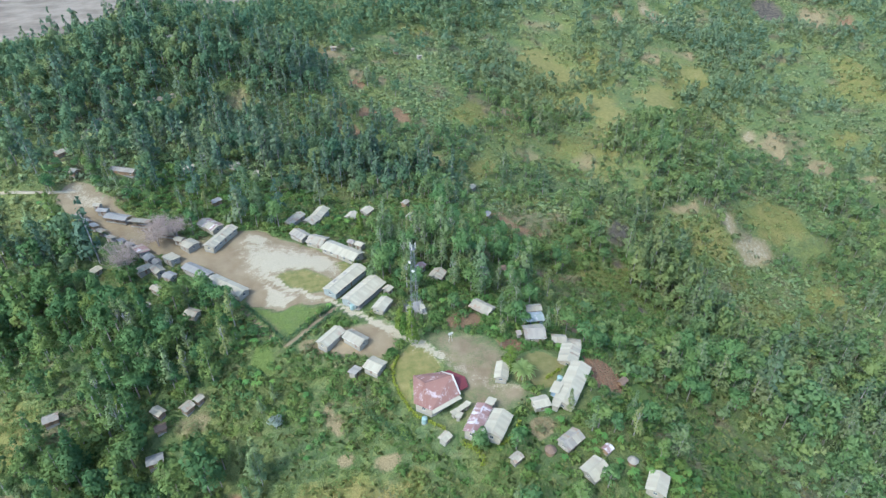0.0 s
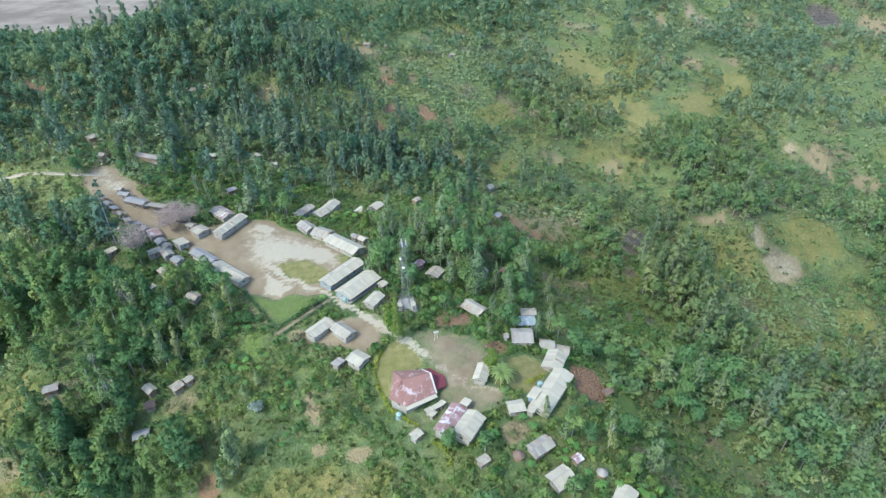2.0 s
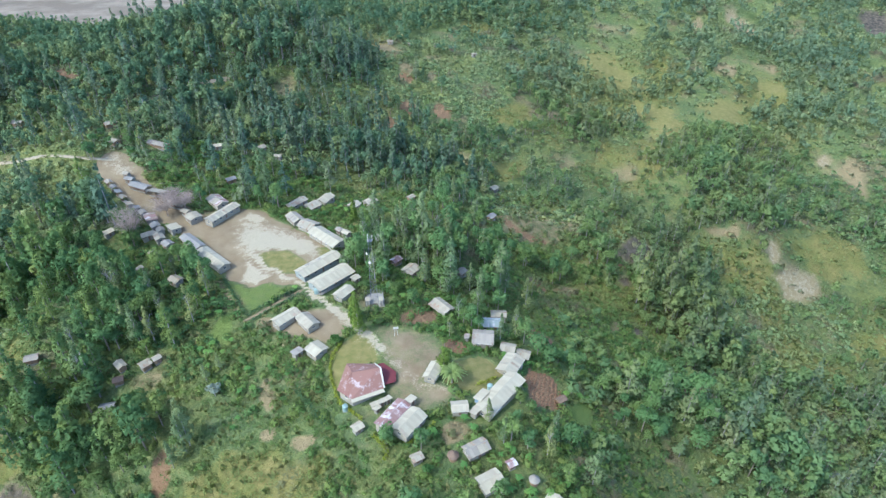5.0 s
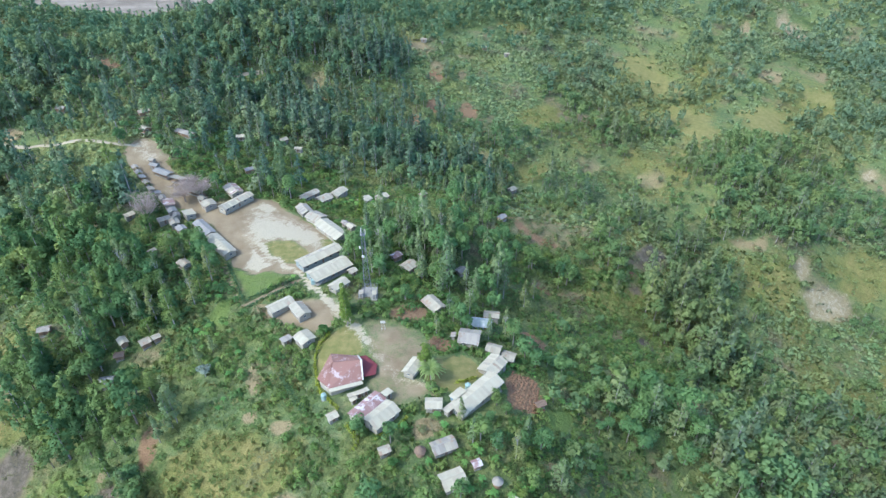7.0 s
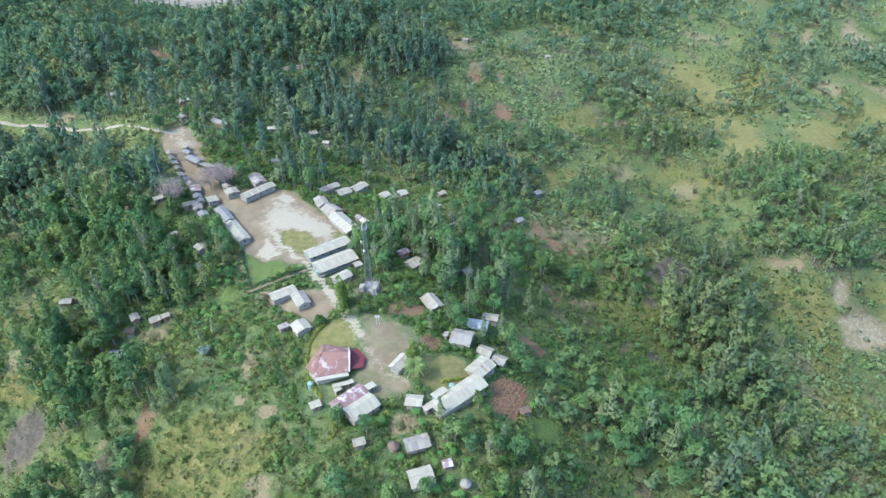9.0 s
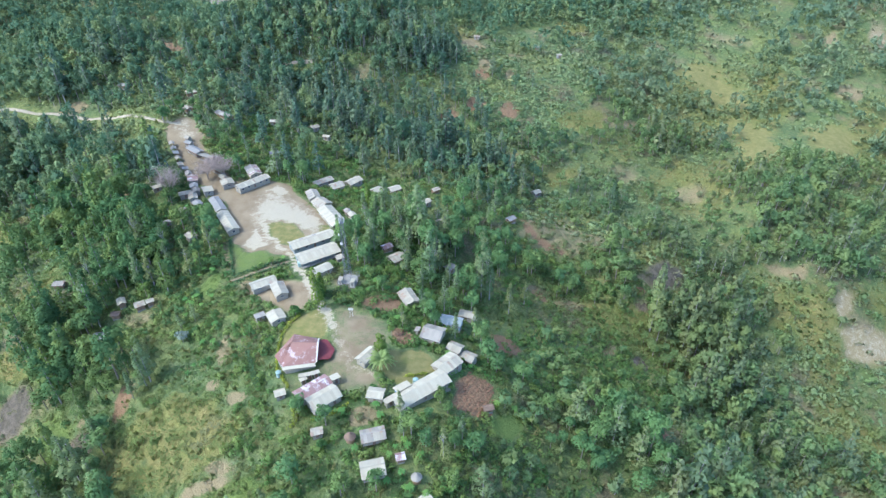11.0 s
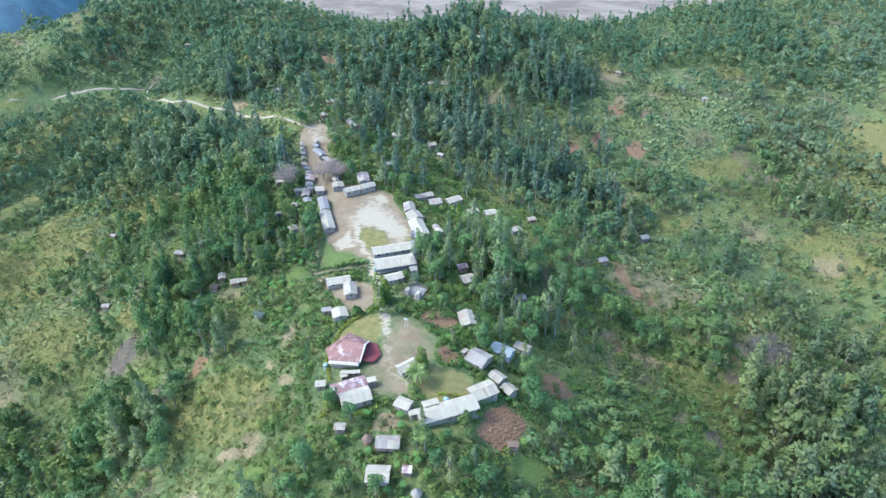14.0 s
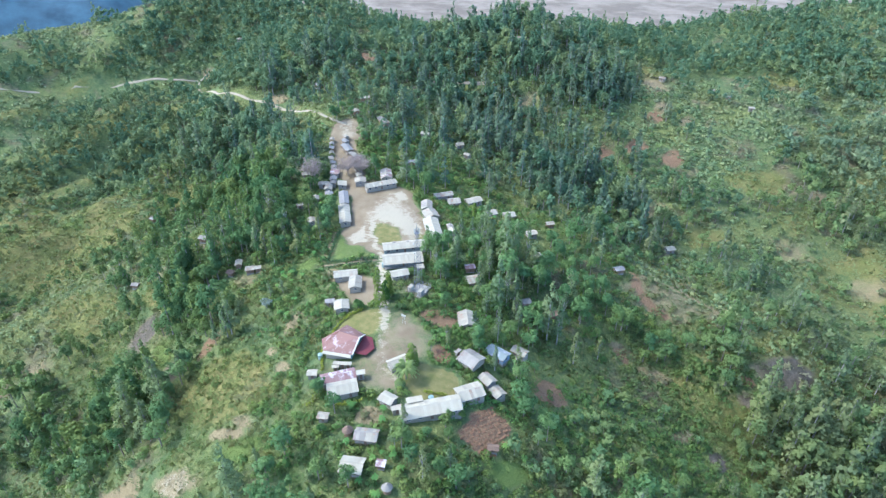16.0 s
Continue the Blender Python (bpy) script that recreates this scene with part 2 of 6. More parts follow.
def leaf_material(name, dark, light, through=0.25, warm=(0.225, 0.290, 0.080), cool=(0.072, 0.155, 0.085), dry=0.0):
    """Foliage: a shade for each tree, another for each leaf clump, some light shining through."""
    m = Nodes(name)
    tone = m.node("Attribute")
    tone.attribute_name = "tone"
    own = m.node("ObjectInfo").outputs["Random"]
    each = m.node("NewGeometry").outputs["Random Per Island"]
    fac = m.maths("ADD", m.ramp(tone.outputs["Fac"], 0, 1, 0.09, 0.56), m.maths("MULTIPLY", each, 0.16))
    fac = m.maths("ADD", fac, m.ramp(own, 0, 1, -0.12, 0.12))
    fac = m.maths("ADD", fac, m.ramp(m.noise(0.03, 3), 0.3, 0.7, -0.17, 0.17))
    colour = m.mix(m.ramp(fac, 0, 1), dark, light)
    odd = m.maths("FRACT", m.maths("MULTIPLY", m.maths("ADD", tone.outputs["Fac"], own), 7.13))
    zone = m.ramp(m.noise(0.022, 3), 0.35, 0.65, -0.25, 0.25)
    colour = m.mix(m.ramp(m.maths("ADD", odd, zone), 0.38, 1.0, 0, 0.65), colour, warm)
    colour = m.mix(m.ramp(m.maths("SUBTRACT", odd, zone), 0.05, 0.35, 0.22, 0), colour, cool)
    for key, tint, most in (("sere", (0.209, 0.241, 0.076), 0.7), ("parched", (0.239, 0.198, 0.128), 0.8)):
        where = m.node("Attribute")
        where.attribute_name = key
        colour = m.mix(m.maths("MULTIPLY", where.outputs["Fac"], m.ramp(tone.outputs["Fac"], 0, 1, most * 0.6, most)), colour, tint)
    if dry:
        colour = m.mix(m.ramp(m.noise(0.028, 4, 0.6), 0.52, 0.64, 0, dry), colour, (0.200, 0.230, 0.085))
        colour = m.mix(m.ramp(m.noise(0.041, 4, 0.6), 0.58, 0.68, 0, dry), colour, (0.205, 0.170, 0.115))
    m.put(m.bsdf.inputs["Base Color"], colour)
    m.bsdf.inputs["Roughness"].default_value = 0.75
    m.bsdf.inputs["Specular IOR Level"].default_value = 0.15
    glow = m.node("BsdfTranslucent", Color=colour)
    both = m.node("MixShader", Fac=through)
    out = m.tree.nodes["Material Output"]
    m.tree.links.new(m.bsdf.outputs[0], both.inputs[1])
    m.tree.links.new(glow.outputs[0], both.inputs[2])
    m.tree.links.new(both.outputs[0], out.inputs[0])
    return m.mat


LEAF_WOOD = leaf_material("wood_foliage", (0.084, 0.172, 0.062), (0.166, 0.268, 0.086), 0.35, (0.225, 0.288, 0.078), (0.086, 0.178, 0.082))
# hill leaf colours have distance haze painted in, next to the near leaves
LEAF_WOOD_HILL_HAZE = leaf_material("hazed_hill_wood_foliage", (0.117, 0.204, 0.078), (0.210, 0.295, 0.105), 0.4, (0.259, 0.307, 0.095), (0.117, 0.206, 0.091), 0.3)
LEAF_WEST = leaf_material("west_flank_foliage", (0.064, 0.135, 0.046), (0.134, 0.215, 0.067), 0.35, (0.220, 0.258, 0.059), (0.066, 0.139, 0.061))
LEAF_FEATHER = leaf_material("casuarina_foliage", (0.137, 0.203, 0.089), (0.232, 0.282, 0.116), 0.35, (0.290, 0.304, 0.099), (0.108, 0.182, 0.086))
LEAF_FEATHER_HILL_HAZE = leaf_material("hazed_hill_casuarina_foliage", (0.125, 0.182, 0.090), (0.210, 0.253, 0.119), 0.4, (0.252, 0.267, 0.108), (0.118, 0.178, 0.099))
LEAF_FOREST = leaf_material("forest_foliage", (0.082, 0.154, 0.079), (0.158, 0.233, 0.105), 0.35, (0.226, 0.262, 0.091), (0.073, 0.146, 0.085))
LEAF_FOREST_FEATHER = leaf_material("forest_casuarina_foliage", (0.090, 0.149, 0.092), (0.162, 0.215, 0.115), 0.35, (0.208, 0.236, 0.107), (0.082, 0.146, 0.094))
LEAF_SHRUB = leaf_material("shrub_foliage", (0.095, 0.194, 0.048), (0.184, 0.275, 0.075), 0.5, (0.239, 0.284, 0.070), dry=0.35)
# hill shrubs: paler and greyer, haze put into the leaf colour
LEAF_SHRUB_HILL_HAZE = leaf_material("hazed_hill_shrub_foliage", (0.179, 0.271, 0.123), (0.311, 0.386, 0.175), 0.4, (0.376, 0.392, 0.153), (0.168, 0.267, 0.148), dry=0.5)
# far trees and scrub: aerial haze painted as lighter, bluer leaf colours
LEAF_FAR_HAZE = leaf_material("hazed_far_foliage", (0.123, 0.196, 0.112), (0.218, 0.288, 0.151), 0.4, (0.270, 0.306, 0.135), (0.116, 0.194, 0.125), 0.3)
LEAF_FAR_SHRUB_HAZE = leaf_material("hazed_far_scrub_foliage", (0.182, 0.243, 0.114), (0.275, 0.314, 0.146), 0.4, (0.297, 0.306, 0.130), (0.171, 0.235, 0.127), 0.6)
LEAF_COVER = leaf_material("ground_cover_foliage", (0.065, 0.132, 0.031), (0.132, 0.193, 0.048), 0.4, (0.178, 0.180, 0.064), (0.072, 0.127, 0.050), 0.7)
# hill cover: lightened in colour for haze
LEAF_COVER_HILL_HAZE = leaf_material("hazed_hill_cover_foliage", (0.116, 0.161, 0.078), (0.200, 0.224, 0.110), 0.4, (0.194, 0.192, 0.087), (0.090, 0.142, 0.075), 0.7)
LEAF_BRIGHT = leaf_material("banana_foliage", (0.088, 0.206, 0.050), (0.160, 0.306, 0.075), 0.45, (0.237, 0.375, 0.080), (0.112, 0.275, 0.080))
LEAF_GRASS = leaf_material("tall_grass_blades", (0.107, 0.162, 0.044), (0.199, 0.226, 0.072), 0.4, (0.252, 0.213, 0.089), (0.097, 0.154, 0.048), 0.6)
LEAF_YELLOW = leaf_material("hedge_foliage", (0.153, 0.203, 0.020), (0.289, 0.315, 0.040), 0.3, (0.297, 0.306, 0.040), (0.153, 0.216, 0.030))
LEAF_CYPRESS = leaf_material("conifer_foliage", (0.065, 0.135, 0.025), (0.160, 0.230, 0.045), 0.35, (0.19, 0.24, 0.04), (0.08, 0.16, 0.03))
LEAF_GREY = leaf_material("silver_foliage", (0.190, 0.230, 0.160), (0.290, 0.320, 0.240), 0.3, (0.27, 0.31, 0.24), (0.22, 0.28, 0.22))


# ---- ground ----
FIELD = [(-105, 198), (-100, 206), (-96, 219), (-83, 220), (-65, 211), (-46, 201), (-34, 190), (-40, 169), (-59, 165), (-72, 168), (-83, 180)]
SAND = [(-78, 186), (-86, 202), (-89, 212), (-80, 211), (-66, 208), (-57, 205), (-41, 193), (-43, 185), (-56, 192), (-63, 191), (-69, 186), (-72, 184)]
SAND_LOW = [(-70, 182), (-55, 172), (-59, 167), (-67, 168)]
SAND_TOP = [(-88, 213), (-87, 218), (-78, 214), (-77, 209), (-80, 208)]
SAND_CORE = [(-81, 200), (-76, 205), (-67, 203), (-58, 201), (-50, 201), (-43, 195), (-48, 188), (-54, 190), (-64, 191), (-67, 188), (-73, 189), (-78, 193)]
FIELD_PATH = [(-72, 188), (-66, 183), (-52, 173), (-42, 170), (-33, 163), (-22, 158)]
FIELD_LAWN = [(-75, 169), (-63, 165), (-52, 169), (-44, 167), (-55, 151)]
FIELD_GRASS = [(-69, 186), (-64, 189), (-55, 190), (-44, 183), (-45, 176), (-53, 174)]
FIELD_GRASS_SMALL = [(-45, 194), (-40, 196), (-35, 190), (-40, 185)]
PLAZA = [(-7, 149), (1, 153), (14, 151), (21, 142), (18, 136), (18, 131), (26, 129), (27, 123), (18, 116), (8, 114), (6, 120), (6, 130), (-3, 139)]
PLAZA_ROAD = [(-26, 159), (-20, 156), (-11, 148), (-3, 142), (6, 134), (17, 128), (25, 128)]
LAWN_CHURCH = [(-18, 138), (-8, 150), (-4, 142), (0, 134), (-10, 132), (-10, 121), (-16, 132)]
LAWN_EAST = [(22, 139), (33, 146), (41, 141), (38, 130), (30, 126), (24, 131)]
YARD_WEST = [(-45, 146), (-36, 155), (-22, 160), (-14, 150), (-20, 141), (-34, 143)]
STREET = [(-104, 200), (-120, 208), (-135, 214), (-148, 221), (-161, 231), (-173, 240)]
HILL_ROAD = [(-173, 240), (-190, 235), (-217, 235), (-241, 238), (-270, 239), (-300, 231), (-338, 223), (-367, 229), (-400, 233), (-428, 236), (-434, 246), (-432, 262)]
FAR_ROAD = [(-432, 240), (-442, 218), (-456, 194), (-477, 167), (-484, 144), (-499, 116), (-505, 91), (-525, 55)]
WOOD_ROAD = [(-196, 292), (-204, 310), (-206, 334), (-201, 346), (-193, 357), (-177, 372)]
PLOT = [(51, 129), (48, 139), (49, 147), (58, 148), (62, 135), (59, 131)]
# bare and grassy openings on the hills, by kind: x, y, half length, half width, turn
FALLOW = [
    (-228, 412, 13, 10, 20), (-140, 379, 8, 10, 15), (98, 613, 24, 12, 10), (46, 268, 17, 11, 35), (62, 387, 15, 14, 25), (102, 384, 12, 12, -8), (175, 264, 6, 12, 30),
    (78, 147, 5, 4, 43), (-8, 348, 14, 11, 34), (-79, 121, 6, 4, 14), (-135, 101, 10, 3, 3), (-160, 37, 11, 6, 38), (-86, 473, 12, 20, 57),
]
MEADOWS = [
    (-102, 486, 12, 24, 32), (236, 538, 11, 10, 10), (235, 349, 36, 18, 17), (196, 260, 24, 20, 25), (246, 284, 15, 16, 2), (390, 534, 19, 41, -12),
    (345, 459, 19, 12, 0), (-145, 120, 21, 13, -7), (-126, 94, 12, 6, 7), (-25, 91, 20, 17, 24), (-402, 152, 29, 4, 51), (-400, 199, 31, 7, 30),
    (-278, 84, 42, 22, 40), (-180, 64, 26, 12, 25), (-262, 60, 30, 14, 40), (-252, 154, 18, 12, 35), (-366, 72, 15, 8, 56), (-33, 558, 14, 18, 50), (15, 429, 23, 11, 49), (25, 354, 14, 9, 53),
]
SCARS = [
    (-91, 472, 9, 12, 19), (-68, 454, 7, 8, 28), (-48, 450, 4, 5, 21), (281, 445, 10, 18, 1), (310, 430, 16, 10, 5), (336, 411, 9, 5, -6), (199, 562, 8, 12, 10),
    (187, 640, 9, 14, 13), (238, 570, 12, 8, 18), (402, 658, 21, 24, -3), (324, 588, 12, 6, -10), (56, 454, 21, 5, 34), (165, 337, 10, 3, 12),
    (184, 218, 9, 5, 22), (112, 181, 4, 9, 40), (68, 113, 4, 4, 41), (66, 234, 10, 3, 37), (49, 229, 6, 4, 53), (-73, 85, 2, 2, 13),
]
SCARS_NEAR = [
    (-33, 120, 2, 4, 11), (-29, 108, 3, 2, 9), (-2, 84, 5, 2, 11), (-162, 21, 8, 4, 42), (-4, 78, 9, 2, 26), (-35, 44, 16, 4, 20), (-432, 254, 7, 9, 40),
    (-274, 243, 8, 5, 26), (-69, 624, 6, 12, 26), (87, 216, 8, 2, 65), (-16, 106, 5, 3, 0),
    (29, 113, 4, 4, 20), (-36, 122, 2, 4, 10), (-46, 147, 3, 5, 50),
]
RED_SOIL = [
    (-32, 409, 8, 12, 26), (-65, 374, 9, 9, 24), (-55, 399, 7, 7, 34), (438, 648, 9, 15, -20), (114, 179, 4, 4, 22), (91, 260, 4, 2, 40), (52, 174, 6, 5, 65),
    (-60, 94, 4, 5, 15), (-270, 326, 12, 15, 76), (-67, 439, 6, 4, 47), (51, 227, 5, 6, 71), (7.5, 160.5, 7, 4.5, 30), (23, 148, 5, 3, -20),
]
GRASS_FIELDS = [(94, 550, 26, 24, 17), (115, 531, 14, 13, 7), (141, 458, 12, 21, -3), (131, 489, 15, 15, -20), (189, 493, 24, 20, 18), (233, 546, 11, 9, 18)]
LANDSLIPS = [(261, 459, 8, 10, -8), (235, 669, 16, 24, 37), (193, 332, 7, 9, 24), (208, 319, 18, 9, 25), (-7, 60, 12, 4, 28)]
BURNT = [(365, 679, 17, 28, -7), (347, 622, 10, 9, -16)]
ASH_GARDENS = [(-111, 82, 7, 5, 6), (-116, 81, 12, 8, 14), (-68, 80, 6, 4, 15), (100, 277, 13, 6, 45), (94, 255, 4, 3, 45), (100, 222, 4, 4, 66)]
LUSH = [(-80, 79, 7, 7, 9), (-65, 118, 7, 2, 10), (-87, 81, 9, 6, 19), (8, 79, 13, 6, 33), (-285, 87, 11, 8, 29), (67, 137, 6, 3, 66), (-62, 143, 5, 8, 20)]
KINDS = (("fallow", FALLOW), ("meadow", MEADOWS), ("tan", SCARS + SCARS_NEAR), ("red", RED_SOIL), ("field", GRASS_FIELDS), ("pale", LANDSLIPS), ("burnt", BURNT), ("ash", ASH_GARDENS), ("lush", LUSH))
CLEARINGS = [(*spot, kind) for kind, spots in KINDS for spot in spots]


SCHOOL_EDGE = [(-75, 169.5), (-65, 159.5), (-56, 150.5), (-52.5, 148), (-46, 156), (-39.5, 164)]


def inside(x, y, ring, soft=1.0):
    """1 inside a plan outline, 0 outside, with a soft edge."""
    hit = np.zeros(np.shape(x), bool)
    for (ax, ay), (bx, by) in zip(ring, ring[1:] + ring[:1]):
        cross = (ay > y) != (by > y)
        hit ^= cross & (x < (bx - ax) * (y - ay) / ((by - ay) or 1e-9) + ax)
    d = along(x, y, ring + ring[:1])
    return np.clip(0.5 + np.where(hit, d, -d) / (2 * soft), 0, 1)


def strip(x, y, line, width, soft=0.8):
    return np.clip((width - along(x, y, line)) / soft + 0.5, 0, 1)


def opening(x, y, spot):
    """The share of one opening at each place: an oval with a ragged edge."""
    cx, cy, a, b, turn, _ = spot
    out = np.zeros(np.shape(x))
    close = np.hypot(x - cx, y - cy) < 2.3 * max(a, b)
    if not close.any():
        return out
    x, y = x[close], y[close]
    c, s = math.cos(radians(turn)), math.sin(radians(turn))
    u, v = (x - cx) * c + (y - cy) * s, -(x - cx) * s + (y - cy) * c
    r = np.sqrt((u / a) ** 2 + (v / b) ** 2) + wave(x, y, 0.7 * (a + b), 21) * 0.35 + wave(x, y, 9, 22) * 0.25 + wave(x, y, 4, 23) * 0.2
    out[close] = np.clip((1.25 - r) / 0.6, 0, 1)
    return out


def covers(x, y):
    """What lies on the ground: shares of each kind of cover."""
    wx, wy = x + wave(x, y, 5, 31) * 1.2, y + wave(x, y, 5, 32) * 1.2
    out = {}
    soil = np.maximum.reduce([inside(wx, wy, FIELD, 1.2), inside(wx, wy, PLAZA, 3.5) * (0.66 + 0.2 * wave(x, y, 6, 35)), strip(wx, wy, STREET, 7.0, 2), strip(x, y, [(-54.5, 148.5), (-47.5, 157), (-40, 166)], 0.75, 0.6), strip(x, y, [(-77, 168), (-67, 158.5), (-58.5, 149.5)], 0.8, 0.8) * 0.8, inside(wx, wy, YARD_WEST, 1.5) * 0.8, strip(wx, wy, [(-171, 238), (-163, 232)], 9, 2)])
    pale = np.maximum.reduce([inside(wx, wy, SAND, 4.0) * 0.62, inside(wx, wy, SAND_CORE, 2.5) * 0.95, inside(wx, wy, SAND_LOW, 0.8) * 0.85, inside(wx, wy, SAND_TOP, 0.8) * 0.9, strip(wx, wy, FIELD_PATH, 1.0, 1), strip(wx, wy, PLAZA_ROAD, 2.4, 5.0) * 0.40, strip(wx, wy, [(-26, 159), (-13, 150), (-6, 144), (0, 139)], 1.2, 1.4),
                              strip(wx, wy, [(-173, 240), (-163, 234)], 5, 5) * 0.5])
    lawn = np.maximum.reduce([inside(wx, wy, FIELD_GRASS, 1.6) * 0.8, inside(wx, wy, FIELD_GRASS_SMALL, 1) * 0.8, inside(wx, wy, LAWN_CHURCH, 1.5), inside(wx, wy, LAWN_EAST, 1.5)])
    red, tan, burnt, meadow = inside(wx, wy, PLOT, 0.8), *(np.zeros(np.shape(x)) for _ in range(3))
    lush = inside(wx, wy, FIELD_LAWN, 0.7) * 0.62
    for spot in CLEARINGS:
        f = opening(x, y, spot)
        if spot[5] == "red":
            red = np.maximum(red, f)
        elif spot[5] == "tan":
            tan = np.maximum(tan, f)
        elif spot[5] == "pale":
            tan, pale = np.maximum(tan, f), np.maximum(pale, f * 0.40)
        elif spot[5] == "field":
            lawn, meadow = np.maximum(lawn, f * 0.9), np.maximum(meadow, f)
        elif spot[5] == "fallow":
            tan = np.maximum(tan, f * 0.6)
        elif spot[5] == "burnt":
            burnt = np.maximum(burnt, f)
        elif spot[5] == "ash":
            tan, burnt = np.maximum(tan, f * 0.8), np.maximum(burnt, f * 0.66)
        elif spot[5] == "meadow":
            meadow = np.maximum(meadow, f)
        else:
            lush = np.maximum(lush, f)
    for cx, cy, rx, ry in ((-230, 75, 150, 60), (-30, 82, 55, 24), (-140, 70, 60, 40), (165, 300, 45, 35), (105, 262, 50, 60), (120, 410, 90, 50), (150, 520, 120, 70)):
        spread_ = np.clip(1.5 - np.hypot((x - cx) / rx, (y - cy) / ry), 0, 1)
        meadow = np.maximum(meadow, spread_ * np.clip(0.62 + 0.55 * wave(x, y, 24, 91) + 0.3 * wave(x, y, 9, 92), 0, 1) * (0.5 if cx < 0 else 0.95))
    meadow = np.maximum(meadow, np.clip(spurs(x, y) * 1.5 - 0.55, 0, 0.7) * np.clip((-x - 150) / 60, 0, 1) * np.clip((215 - y) / 50, 0, 1))
    red = np.maximum(red, strip(wx, wy, [(28, 269), (34, 262), (42, 259), (51, 259)], 2.4, 3) * 0.9)
    tan = np.maximum(tan, np.maximum(strip(wx, wy, [(27, 270), (36, 278), (48, 284), (60, 284), (68, 281)], 1.4, 1), strip(wx, wy, [(31, 267), (37, 260), (56, 262)], 3.2, 2.5) * 0.6))
    river = np.clip((ground_height(x, y) * -1 - 66) / 4, 0, 1) * np.clip((y - 480 - 0.10 * (-x - 600)) / 60, 0, 1) * np.clip((-x - 60) / 100, 0, 1)
    return dict(soil=soil * (1 - np.minimum(np.maximum(lawn, lush), 1)), pale=pale, lawn=lawn, red=red, tan=tan, burnt=burnt, meadow=meadow, lush=lush, river=river)


def axis(low, high, step, end_low, end_high, growth=1.05):
    core = list(np.arange(low, high + step / 2, step))
    s, p = step, core[-1]
    while p < end_high:
        s = min(s * growth, 120)
        p += s
        core.append(p)
    s, p = step, core[0]
    while p > end_low:
        s = min(s * growth, 120)
        p -= s
        core.insert(0, p)
    return np.array(core)


def mesh_of(name, verts, faces, materials, attributes=(), indices=None, smooth=False, normals=None):
    """A mesh from arrays: verts (n, 3), faces (m, 3 or 4)."""
    me = bpy.data.meshes.new(name)
    faces = np.asarray(faces, np.int32)
    n, k = faces.shape
    me.vertices.add(len(verts))
    me.vertices.foreach_set("co", np.asarray(verts, np.float32).ravel())
    me.loops.add(n * k)
    me.loops.foreach_set("vertex_index", faces.ravel())
    me.polygons.add(n)
    me.polygons.foreach_set("loop_start", np.arange(0, n * k, k, dtype=np.int32))
    if indices is not None:
        me.polygons.foreach_set("material_index", np.asarray(indices, np.int32))
    me.polygons.foreach_set("use_smooth", np.full(n, smooth))
    for key, values in attributes:
        values = np.asarray(values, np.float32)
        if values.ndim == 1:
            me.attributes.new(key, "FLOAT", "POINT").data.foreach_set("value", values)
        else:
            me.attributes.new(key, "FLOAT_COLOR", "POINT").data.foreach_set("color", values.ravel())
    for m in materials:
        me.materials.append(m)
    me.update(calc_edges=True)
    if normals is not None:
        me.normals_split_custom_set_from_vertices(np.asarray(normals, np.float32))
    return me


